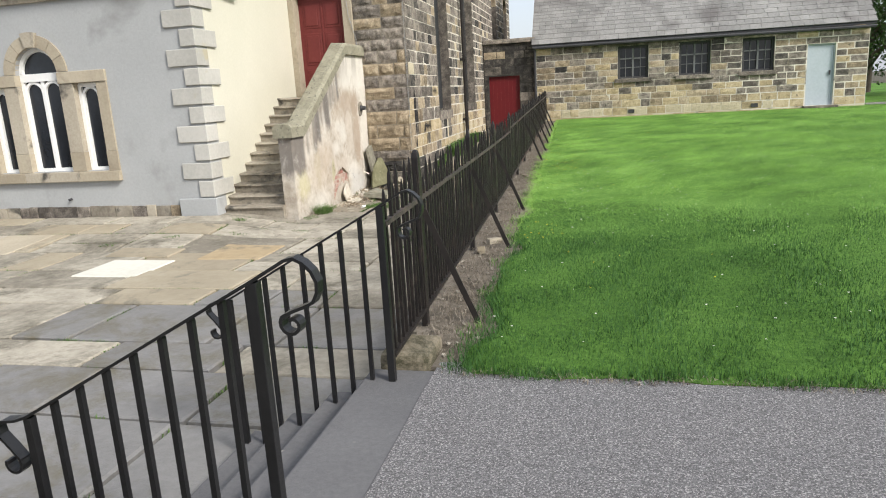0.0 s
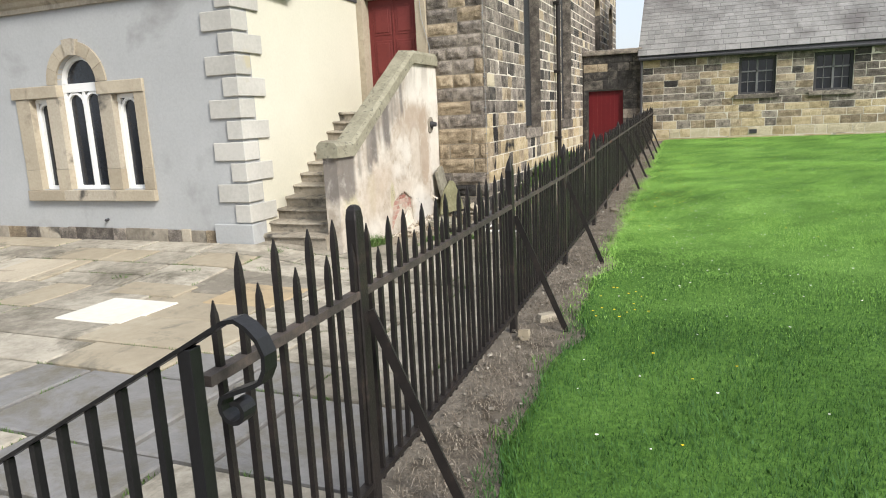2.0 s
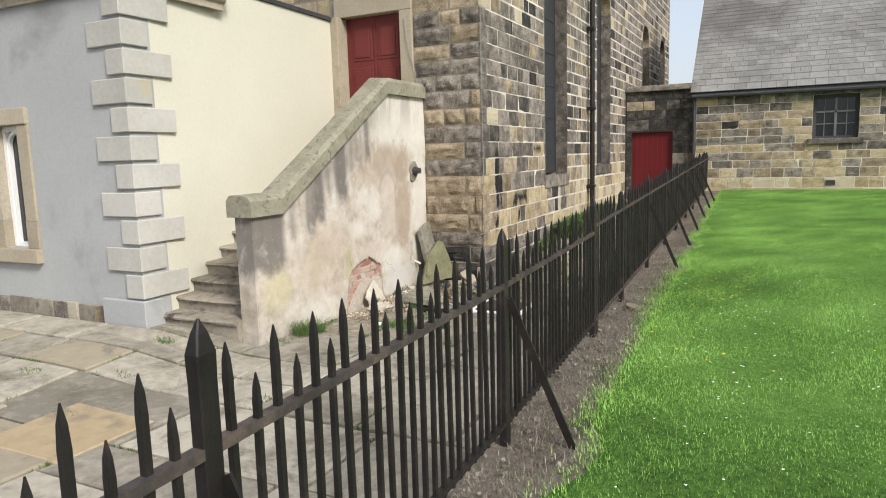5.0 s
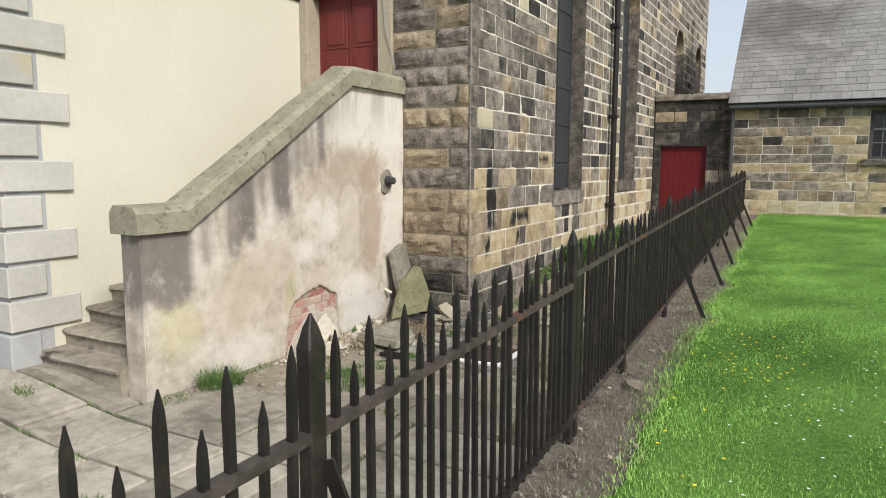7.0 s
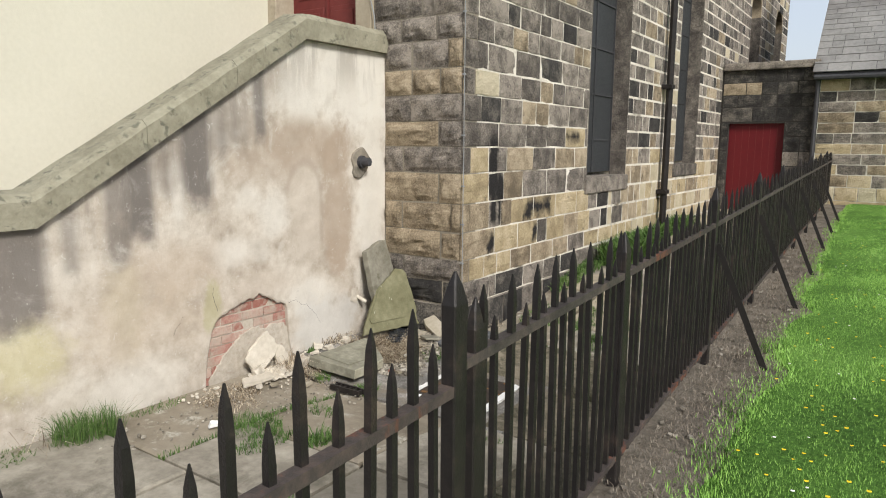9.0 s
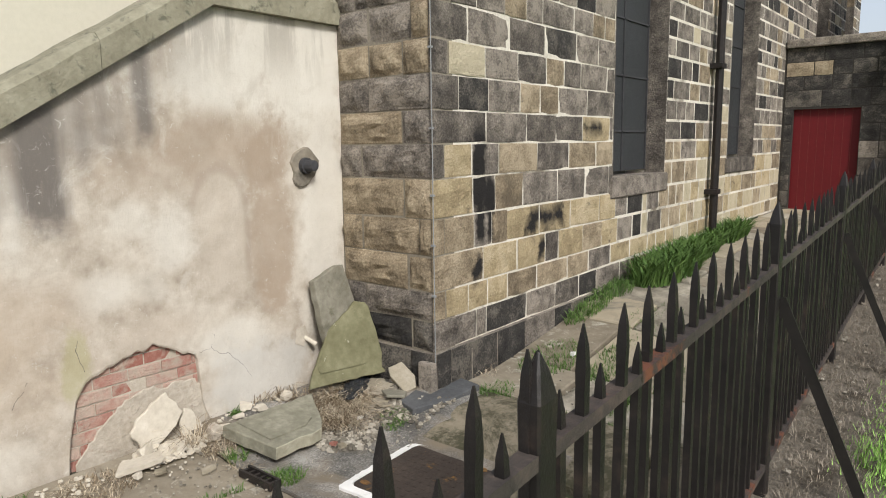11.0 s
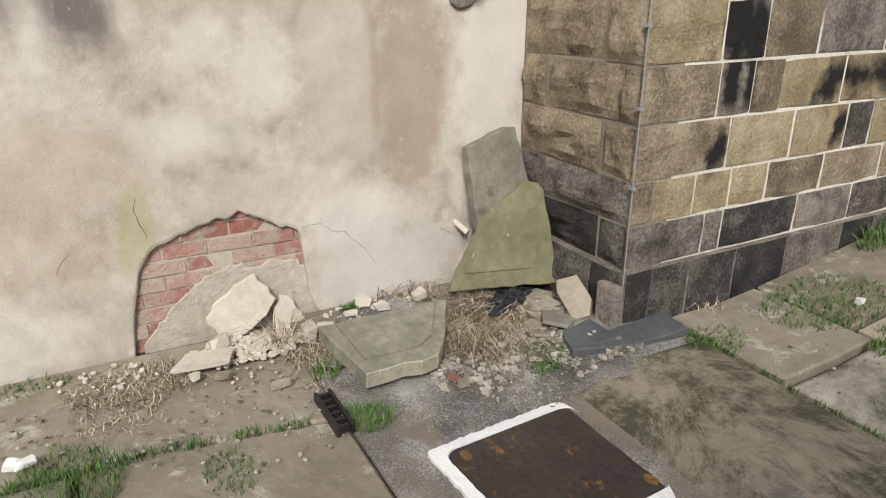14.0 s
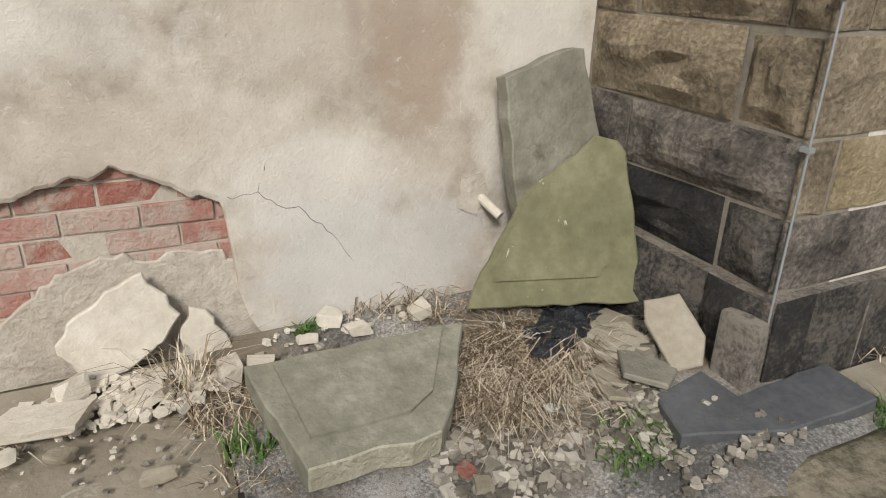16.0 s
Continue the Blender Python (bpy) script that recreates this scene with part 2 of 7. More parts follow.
    "tarmac": material("worn_chipped_tarmac", [(0.36, (0.07, 0.068, 0.068)), (0.5, (0.15, 0.146, 0.147)), (0.60, (0.27, 0.263, 0.262))], grain=240, big=110, rough=0.9, bump=1.0, bump_scale=200, bump_dist=0.008, stain=(0.42, 0.405, 0.39), stain_scale=120, stain_lo=0.56, stain_hi=0.62, stain_rough=0.5),
    "asphalt": material("smooth_dark_cement", [(0.3, (0.095, 0.094, 0.097)), (0.7, (0.155, 0.152, 0.152))], grain=40, big=1.5, rough=0.85, bump=0.3, bump_scale=90, stain=(0.28, 0.27, 0.24), stain_scale=6, stain_lo=0.68, stain_hi=0.72),
    "lawn": material("lawn_soil_and_thatch", [(0.36, (0.046, 0.103, 0.020)), (0.5, (0.093, 0.198, 0.036)), (0.64, (0.15, 0.28, 0.060))], grain=30, big=0.7, rough=0.95, bump=0.9, bump_scale=60, bump_dist=0.03, spec=0.1),
    "iron": material("black_painted_iron", [(0.3, (0.009, 0.008, 0.0078)), (0.55, (0.020, 0.0168, 0.0156)), (0.71, (0.052, 0.037, 0.03))], grain=25, big=6, rough=0.45, bump=0.45, bump_scale=120, bump_dist=0.004, spec=0.3),
    "black_iron": material("black_gloss_painted_iron", [(0.3, (0.006, 0.006, 0.0065)), (0.7, (0.015, 0.0145, 0.015))], grain=20, big=4, rough=0.38, bump=0.25, bump_scale=70, bump_dist=0.004, spec=0.5),
    # worn paint, lightened further for the sky caught on the top rails
    "worn_iron": material("worn_painted_iron", [(0.33, (0.026, 0.022, 0.02)), (0.5, (0.058, 0.049, 0.044)), (0.66, (0.12, 0.09, 0.075))], grain=30, big=5, rough=0.6, bump=0.5, bump_scale=120, bump_dist=0.004),
    "rust": material("rust_patched_painted_iron", [(0.33, (0.026, 0.022, 0.02)), (0.5, (0.055, 0.045, 0.04)), (0.66, (0.11, 0.08, 0.065))], grain=30, big=5, rough=0.7, bump=0.5, bump_scale=120, bump_dist=0.004, stain=(0.14, 0.055, 0.032), stain_scale=3.2, stain_lo=0.55, stain_hi=0.60, stain_rough=0.7),
    "slate": material("stone_roof_slate", [(0.25, (0.145, 0.143, 0.136)), (0.5, (0.235, 0.231, 0.22)), (0.8, (0.35, 0.342, 0.322))], grain=14, big=0.8, rough=0.85, bump=0.4, bump_scale=40, per_piece=0.14, stain=(0.13, 0.122, 0.118), stain_scale=0.7, stain_lo=0.48, stain_hi=0.66),
    "slate_rest": material("stone_roof_slate_far", [(0.25, (0.145, 0.143, 0.136)), (0.5, (0.235, 0.231, 0.22)), (0.8, (0.35, 0.342, 0.322))], grain=14, big=0.8, rough=0.85, bump=0.4, bump_scale=40, per_piece=0.14, islands=True, stain=(0.13, 0.122, 0.118), stain_scale=0.7, stain_lo=0.48, stain_hi=0.66),
    "lead": material("dark_lead", [(0.3, (0.03, 0.03, 0.032)), (0.7, (0.07, 0.07, 0.075))], rough=0.6, bump=0.2),
    "grey_wood": material("dark_painted_window_timber", [(0.3, (0.03, 0.03, 0.032)), (0.7, (0.07, 0.07, 0.07))], rough=0.7, bump=0.2),
    "window_bar": material("weathered_window_bar", [(0.3, (0.10, 0.105, 0.105)), (0.7, (0.17, 0.175, 0.175))], rough=0.7, bump=0.1),
    "glaze_bar": material("grey_glazing_bar", [(0.3, (0.22, 0.23, 0.23)), (0.7, (0.32, 0.33, 0.33))], rough=0.6, bump=0.1),
}


def parapet_material():
    """Cream render with brown damp, pale patches and grey runs below the coping."""
    m = material("damp_stained_render", [(0.36, (0.33, 0.28, 0.222)), (0.48, (0.46, 0.405, 0.335)), (0.60, (0.58, 0.53, 0.455))], grain=8, big=2.6, rough=0.9, bump=0.5, bump_scale=70, bump_dist=0.008, fine=0.9, stain=(0.62, 0.58, 0.51), stain_scale=16, stain_lo=0.64, stain_hi=0.70, stain_rough=0.72)
    nt = m.node_tree
    b = nt.nodes["Principled BSDF"]
    colour = b.inputs["Base Color"].links[0].from_socket
    geo = nt.nodes.new("ShaderNodeNewGeometry")
    mp = nt.nodes.new("ShaderNodeMapping")
    mp.inputs["Scale"].default_value = (1, 3.2, 0.35)
    nt.links.new(geo.outputs["Position"], mp.inputs["Vector"])
    sep = nt.nodes.new("ShaderNodeSeparateXYZ")
    nt.links.new(geo.outputs["Position"], sep.inputs["Vector"])

    def math_node(op, a, c, d=None):
        n = nt.nodes.new("ShaderNodeMath")
        n.operation = op
        for s, v in zip(n.inputs, (a, c, d)):
            if isinstance(v, (int, float)):
                s.default_value = v
            elif v is not None:
                nt.links.new(v, s)
        return n.outputs[0]

    def step_node(v, lo, hi):
        n = nt.nodes.new("ShaderNodeMapRange")
        n.interpolation_type = "SMOOTHSTEP"
        nt.links.new(v, n.inputs["Value"])
        n.inputs["From Min"].default_value, n.inputs["From Max"].default_value = lo, hi
        return n.outputs["Result"]

    def spot(y, z, ry, rz, soft, wob=0.5):
        """A stain of its own shape round a place on the wall."""
        dy = math_node("DIVIDE", math_node("SUBTRACT", sep.outputs["Y"], y), ry)
        dz = math_node("DIVIDE", math_node("SUBTRACT", sep.outputs["Z"], z), rz)
        d = math_node("SQRT", math_node("ADD", math_node("MULTIPLY", dy, dy), math_node("MULTIPLY", dz, dz)), 0)
        n = noise_node(nt, 3.4, 9, 0.7, geo.outputs["Position"])
        d = math_node("ADD", d, math_node("MULTIPLY", math_node("SUBTRACT", n.outputs["Fac"], 0.5), wob * 3.2))
        return step_node(math_node("SUBTRACT", 1.0, d), -soft * 0.6, soft * 0.6)

    def streak(y, half, z0, z1, soft=0.05):
        """A run of dirt down the wall from z1 to a ragged end at z0."""
        n = noise_node(nt, 1.0, 6, 0.65, mp.outputs["Vector"])
        dy = math_node("ABSOLUTE", math_node("SUBTRACT", sep.outputs["Y"], y), 0)
        across = math_node("SUBTRACT", 1.0, step_node(math_node("ADD", dy, math_node("MULTIPLY", math_node("SUBTRACT", n.outputs["Fac"], 0.5), 0.16)), half - soft, half + soft))
        n2 = noise_node(nt, 5.0, 6, 0.6, geo.outputs["Position"])
        foot = step_node(math_node("ADD", sep.outputs["Z"], math_node("MULTIPLY", math_node("SUBTRACT", n2.outputs["Fac"], 0.5), 0.4)), z0 - 0.08, z0 + 0.12)
        return math_node("MULTIPLY", math_node("MULTIPLY", across, foot), math_node("SUBTRACT", 1.0, step_node(sep.outputs["Z"], z1, z1 + 0.2)))

    white, brown, grey = (0.66, 0.63, 0.565), (0.355, 0.28, 0.21), (0.15, 0.134, 0.12)
    for y, z, ry, rz, soft, c, k in (
            (13.35, 1.95, 0.95, 0.42, 0.3, white, 0.9), (13.85, 1.0, 0.24, 1.35, 0.4, white, 0.85),
            (12.45, 1.20, 0.40, 0.16, 0.6, brown, 0.55), (12.95, 1.38, 0.48, 0.19, 0.5, brown, 0.8), (13.33, 0.82, 0.20, 0.66, 0.35, brown, 0.9), (13.33, 0.30, 0.11, 0.16, 0.4, brown, 0.5),
            (12.95, 0.72, 0.19, 0.42, 0.5, (0.52, 0.46, 0.385), 0.7),
            (12.57, 0.80, 0.16, 0.20, 0.4, white, 0.75), (12.10, 0.50, 0.15, 0.13, 0.5, white, 0.7), (12.33, 0.92, 0.14, 0.10, 0.5, white, 0.55), (12.40, 0.52, 0.12, 0.10, 0.6, white, 0.4),
            (13.00, 0.00, 0.30, 0.15, 0.5, white, 0.75), (13.15, -0.30, 0.42, 0.24, 0.4, (0.54, 0.525, 0.49), 0.8), (12.45, 0.20, 0.35, 0.10, 0.7, (0.56, 0.49, 0.41), 0.5),
            (11.30, -0.38, 0.35, 0.2, 0.6, white, 0.6), (11.67, 1.02, 0.06, 0.26, 0.5, white, 0.6), (11.60, 0.45, 0.4, 0.2, 0.8, (0.47, 0.38, 0.29), 0.55), (11.3, 0.1, 0.5, 0.2, 0.8, (0.50, 0.41, 0.31), 0.5),
            (11.92, 0.12, 0.075, 0.17, 0.4, (0.37, 0.345, 0.19), 0.75), (10.54, 0.02, 0.24, 0.22, 0.6, (0.52, 0.48, 0.24), 0.6), (11.22, 0.28, 0.12, 0.3, 0.7, (0.42, 0.37, 0.25), 0.4)):
        colour = mix_node(nt, "MIX", math_node("MULTIPLY", spot(y, z, ry, rz, soft * 1.5, 0.75), k * 0.85), colour, c)
    # the brown tide mark that arches over the pale middle
    dy = math_node("DIVIDE", math_node("SUBTRACT", sep.outputs["Y"], 12.93), 0.21)
    dz = math_node("DIVIDE", math_node("SUBTRACT", sep.outputs["Z"], 0.90), 0.31)
    nw = noise_node(nt, 4.0, 5, 0.6, geo.outputs["Position"])
    d = math_node("ADD", math_node("SQRT", math_node("ADD", math_node("MULTIPLY", dy, dy), math_node("MULTIPLY", math_node("MAXIMUM", dz, 0.0), math_node("MAXIMUM", dz, 0.0))), 0), math_node("MULTIPLY", math_node("SUBTRACT", nw.outputs["Fac"], 0.5), 0.35))
    tide = math_node("SUBTRACT", 1.0, step_node(math_node("ABSOLUTE", math_node("SUBTRACT", d, 1.0), 0), 0.02, 0.22))
    tide = math_node("MULTIPLY", math_node("MULTIPLY", tide, step_node(sep.outputs["Z"], 0.30, 0.62)), step_node(math_node("MULTIPLY_ADD", sep.outputs["Z"], 0.35, sep.outputs["Y"]), 12.98, 13.12))
    colour = mix_node(nt, "MIX", math_node("MULTIPLY", tide, 0.55), colour, (0.33, 0.27, 0.215))
    # thin runs below the coping and the broad grey ones
    n = noise_node(nt, 1.0, 7, 0.7, mp.outputs["Vector"])
    thin = step_node(n.outputs["Fac"], 0.50, 0.60)
    slope = math_node("MINIMUM", math_node("MULTIPLY_ADD", sep.outputs["Y"], 0.606, -5.62), 2.25)          # height of the coping's foot
    drop = math_node("SUBTRACT", slope, sep.outputs["Z"])
    thin = math_node("MULTIPLY", thin, math_node("SUBTRACT", 1.0, step_node(drop, 0.05, 0.55)))
    colour = mix_node(nt, "MIX", math_node("MULTIPLY", thin, 0.55), colour, (0.27, 0.24, 0.205))
    for y, half, z0, z1, k in ((10.44, 0.28, 0.22, 0.9, 0.85), (11.62, 0.16, 1.0, 1.5, 0.35), (12.15, 0.2, 1.3, 1.9, 0.4), (10.88, 0.05, 0.5, 1.0, 0.55), (11.20, 0.08, 0.5, 1.2, 0.7), (11.37, 0.10, 0.70, 1.3, 0.95), (11.58, 0.03, 0.9, 1.4, 0.4), (11.84, 0.13, 0.90, 1.55, 0.95), (12.08, 0.035, 1.15, 1.7, 0.5), (12.20, 0.03, 1.25, 1.8, 0.4), (12.45, 0.07, 1.38, 2.0, 0.85)):
        colour = mix_node(nt, "MIX", math_node("MULTIPLY", streak(y, half, z0, z1), k), colour, grey)
    # trowelled patches, paler and browner, over the whole face
    patch = noise_node(nt, 2.3, 9, 0.72, geo.outputs["Position"], 0.8)
    colour = mix_node(nt, "MIX", math_node("MULTIPLY", step_node(patch.outputs["Fac"], 0.52, 0.68), 0.28), colour, (0.37, 0.315, 0.255))
    colour = mix_node(nt, "MIX", math_node("MULTIPLY", math_node("SUBTRACT", 1.0, step_node(patch.outputs["Fac"], 0.30, 0.46)), 0.40), colour, (0.62, 0.59, 0.53))
    fine = noise_node(nt, 46, 5, 0.7, geo.outputs["Position"])
    flakes = step_node(fine.outputs["Fac"], 0.60, 0.70)
    grit = noise_node(nt, 160, 4, 0.7, geo.outputs["Position"])
    colour = mix_node(nt, "MIX", math_node("MULTIPLY", step_node(grit.outputs["Fac"], 0.57, 0.66), 0.2), colour, (0.30, 0.255, 0.205))
    pale = noise_node(nt, 21, 9, 0.75, geo.outputs["Position"], 1.2)
    colour = mix_node(nt, "MIX", math_node("MULTIPLY", step_node(pale.outputs["Fac"], 0.60, 0.66), 0.45), colour, (0.66, 0.64, 0.58))
    colour = mix_node(nt, "MIX", math_node("MULTIPLY", flakes, 0.22), colour, (0.26, 0.22, 0.175))
    nt.links.new(colour, b.inputs["Base Color"])
    return m


MAT["parapet_render"] = parapet_material()
MAT["mortar_brick"] = material("old_brick_mortar", [(0.3, (0.36, 0.31, 0.25)), (0.7, (0.54, 0.49, 0.41))], grain=40, bump=0.6, bump_scale=80)
MAT["brick"] = material("soft_red_brick", [(0.3, (0.31, 0.13, 0.10)), (0.5, (0.39, 0.205, 0.165)), (0.72, (0.48, 0.36, 0.295))], grain=35, big=8, bump=0.8, bump_scale=60, bump_dist=0.015, per_piece=0.5, stain=(0.42, 0.35, 0.285), stain_scale=7, stain_lo=0.47, stain_hi=0.62, stain_rough=0.7)

# ---- building helpers ----
rng = random.Random(7)


def finish(bm, name, mat, parent=None, smooth=False):
    me = bpy.data.meshes.new(name)
    bm.normal_update()
    bm.to_mesh(me)
    bm.free()
    if smooth:
        me.polygons.foreach_set("use_smooth", [True] * len(me.polygons))
    for mm in (mat if isinstance(mat, (list, tuple)) else [mat]):
        me.materials.append(MAT[mm] if isinstance(mm, str) else mm)
    ob = new(name, me)
    if parent is not None:
        ob.parent = parent
    return ob


def part(name, bm, mat, parent, label="", smooth=False):
    ob = finish(bm, name, mat, parent, smooth)
    return tagged(ob, label) if label else ob


def thing(name, label, category, group="", kind="", at=None):
    ob = new(name)
    ob.empty_display_size = 0.1
    if at is not None:
        ob.matrix_basis = at
    return tagged(ob, label, category, group, kind)


def box(bm, x0, x1, y0, y1, z0, z1, m=None):
    vs = [bm.verts.new((x, y, z)) for z in (z0, z1) for y in (y0, y1) for x in (x0, x1)]
    fs = [bm.faces.new([vs[i] for i in f]) for f in ((0, 2, 3, 1), (4, 5, 7, 6), (0, 1, 5, 4), (2, 6, 7, 3), (0, 4, 6, 2), (1, 3, 7, 5))]
    if m is not None:
        bmesh.ops.transform(bm, matrix=m, verts=vs)
    return vs, fs


def boxes(*dims, bevel=0.0):
    bm = bmesh.new()
    for d in dims:
        box(bm, *d)
    if bevel:
        bmesh.ops.bevel(bm, geom=bm.edges[:], offset=bevel, segments=2, affect="EDGES", profile=0.6)
    return bm


def prism(bm, outline, d0, d1, place):
    """A flat outline (a, b) pushed from depth d0 to d1; place(a, b, d) gives the point."""
    lo = [bm.verts.new(place(a, b, d0)) for a, b in outline]
    hi = [bm.verts.new(place(a, b, d1)) for a, b in outline]
    n = len(outline)
    bm.faces.new(lo[::-1]), bm.faces.new(hi)
    for i in range(n):
        bm.faces.new((lo[i], lo[(i + 1) % n], hi[(i + 1) % n], hi[i]))
    bmesh.ops.recalc_face_normals(bm, faces=bm.faces[:])


def tube(bm, pts, r, sides=8, cap=True):
    rings = []
    for i, p in enumerate(pts):
        p = Vector(p)
        d = (Vector(pts[min(i + 1, len(pts) - 1)]) - Vector(pts[max(i - 1, 0)])).normalized()
        u = d.cross(Vector((0.3, 0.2, 1)) if abs(d.z) < 0.9 else Vector((1, 0.1, 0))).normalized()
        v = d.cross(u)
        rr = r[i] if isinstance(r, (list, tuple)) else r
        rings.append([bm.verts.new(p + rr * (math.cos(a) * u + math.sin(a) * v)) for a in (2 * math.pi * k / sides for k in range(sides))])
    for a, b in zip(rings, rings[1:]):
        for k in range(sides):
            bm.faces.new((a[k], a[(k + 1) % sides], b[(k + 1) % sides], b[k]))
    if cap:
        bm.faces.new(rings[0][::-1]), bm.faces.new(rings[-1])
    bmesh.ops.recalc_face_normals(bm, faces=bm.faces[:])


def ss(t):
    t = min(1.0, max(0.0, t))
    return t * t * (3 - 2 * t)


def lawn_z(y):
    return 0.02 * max(0.0, y - 9.0) if y < 25 else 0.32


def court_z(x, y):
    """The sunken courtyard: rises a little towards the annex, dips round the manhole."""
    z = -0.5 + 0.16 * ss((y - 7.3) / 2.6) * ss((-4.5 - x) / 1.5)
    z -= 0.11 * ss((y - 11.6) / 1.3) * ss((x + 4.85) / 0.7) * (1 - ss((y - 13.3) / 0.6))
    z += 0.30 * ss((y - 14) / 3.2) * ss((-1.9 - x) / 1.6)                       # banked up along the church
    z += 0.07 * ss(1 - math.hypot(x + 3.98, y - 14.0) / 0.62)
    return z + 0.25 * ss((y - 15) / 9)


FENCE_X0, FENCE_SLOPE = -1.03, -0.034


def fence_x(y):
    return FENCE_X0 + FENCE_SLOPE * (y - 3.06)


# ---- ground ----
def ground_sheet():
    """One sheet out to the horizon: lawn level, sunk under the courtyard."""
    bm = bmesh.new()
    xs = [-400, -60, -30, -16, -14] + [-13 + i * 0.5 for i in range(21)] + [-2.5, -2.0, -1.6]
    xs += ["F0", "F1", -0.6, -0.2, 0.4, 1, 2, 3, 4.5, 6, 8, 11, 16, 40, 400]
    ys = [-400, -40, -12, -6, -3, 0, 1.2, 1.6, 2.2, 2.8, 3.3] + [3.8 + i * 0.5 for i in range(24)] + [16, 17.5, 19, 21, 23, 25, 30, 40, 100, 400]
    grid = []
    for y in ys:
        row = []
        for x in xs:
            fx = fence_x(min(max(y, 3), 24))
            if x == "F0":
                px, z = fx - 0.12, court_z(fx - 0.12, y) - 0.06
            elif x == "F1":
                px, z = fx - 0.02, lawn_z(y) - 0.06
            else:
                px = x
                z = court_z(x, y) - 0.06 if x < fx - 0.12 else lawn_z(y) - 0.03
                if x < -13.5 or x > -0.6:
                    z = lawn_z(y) - 0.03
            if y < 1.5 and px < 0 and px > -13.5:
                z = -0.06 if y < 1.3 else z
            row.append(bm.verts.new((px, y, z)))
        grid.append(row)
    for a, b in zip(grid, grid[1:]):
        for i in range(len(xs) - 1):
            bm.faces.new((a[i], a[i + 1], b[i + 1], b[i]))
    ob = finish(bm, "ground", "soil")
    return tagged(ob, "bare brown soil under lawn and paving", "ground", kind="structure")


ground_sheet()


def sheet(name, x0, x1, y0, y1, nx, ny, zf, mat, label, edge=None):
    """A thin sheet with thickness laid on the ground; edge(x, y) may move its rim."""
    bm = bmesh.new()
    rows = []
    for j in range(ny + 1):
        row = []
        for i in range(nx + 1):
            x, y = x0 + (x1 - x0) * i / nx, y0 + (y1 - y0) * j / ny
            if edge:
                x, y = edge(x, y, i, j)
            row.append(bm.verts.new((x, y, zf(x, y))))
        rows.append(row)
    fs = [bm.faces.new((rows[j][i], rows[j][i + 1], rows[j + 1][i + 1], rows[j + 1][i])) for j in range(ny) for i in range(nx)]
    r = bmesh.ops.extrude_face_region(bm, geom=fs)
    bmesh.ops.translate(bm, verts=[v for v in r["geom"] if isinstance(v, bmesh.types.BMVert)], vec=(0, 0, 0.02))
    bmesh.ops.recalc_face_normals(bm, faces=bm.faces[:])
    ob = finish(bm, name, mat, smooth=False)
    return tagged(ob, label, name.split("_")[0], kind="structure")


TARMAC_Y = 3.16


STRUT_FEET = (3.9, 5.97, 7.92, 12.9, 14.6, 16.15)


def bare_bay(y):
    """Bare earth reaches further out where the fence stays are set in the ground."""
    return sum(0.13 * math.exp(-((y - f) / 0.28) ** 2) for f in STRUT_FEET)


def lawn_edge(x, y, i, j):
    y = TARMAC_Y + 0.02 + (60 - TARMAC_Y) * (j / 220) ** 2.2
    e = fence_x(min(y, 24)) + 0.33 + bare_bay(y) + 0.05 * noise.noise((0, y * 1.3, 3)) + 0.04 * noise.noise((0, y * 4.1, 7))
    x = e + (40 - e) * (i / 60) ** 2.2
    if j == 0:
        y += 0.04 * noise.noise((x * 2.5, 0, 0)) + 0.03 * noise.noise((x * 9, 4, 0))
    return x, y


sheet("lawn", -0.6, 40, TARMAC_Y + 0.02, 60, 60, 220, lambda x, y: lawn_z(y) - 0.008 + 0.004 * noise.noise((x, y, 0)) - 0.022 * ss((TARMAC_Y + 0.16 - y) / 0.16) - 0.026 * ss(1 - (x - fence_x(min(y, 24)) - 0.30 - bare_bay(y)) / 0.14), "lawn", "bright green mown lawn dotted with small flowers", lawn_edge)
sheet("earth_strip", -1.4, -0.4, 3.25, 24.0, 10, 160, lambda x, y: lawn_z(y) - 0.036 + 0.01 * noise.noise((x * 4, y * 4, 0)), "strip", "bare dry earth strip along the fence foot",
              lambda x, y, i, j: (fence_x(y) - 0.06 + i * 0.062, y))
sheet("tarmac_path", -0.84, 30, -12, TARMAC_Y + 0.16, 60, 40, lambda x, y: -0.035, "tarmac", "worn grey tarmac path with pale chippings",
               lambda x, y, i, j: (x + (0.03 * noise.noise((0, y * 3, 2)) if i == 0 else 0), y + (0.06 * noise.noise((x * 2, 8, 0)) if j == 40 else 0)))

# ---- church ----
CH_X, CH_Y = -3.90, 14.05
CH_END, CH_TOP = 32.0, 7.2
COURSES = [-0.66, -0.18, 0.05, 0.27, 0.54, 0.81, 1.10, 1.35, 1.59]
while COURSES[-1] < CH_TOP - 0.2:
    COURSES.append(round(COURSES[-1] + rng.choice((0.22, 0.24, 0.25, 0.26)), 2))
COURSES[-1] = CH_TOP
SIDE_WINDOWS = [(17.0, 18.45, 0.95, 5.4), (20.9, 22.3, 1.05, 5.4), (26.6, 27.8, 3.3, 5.2), (29.9, 31.0, 3.3, 5.2)]


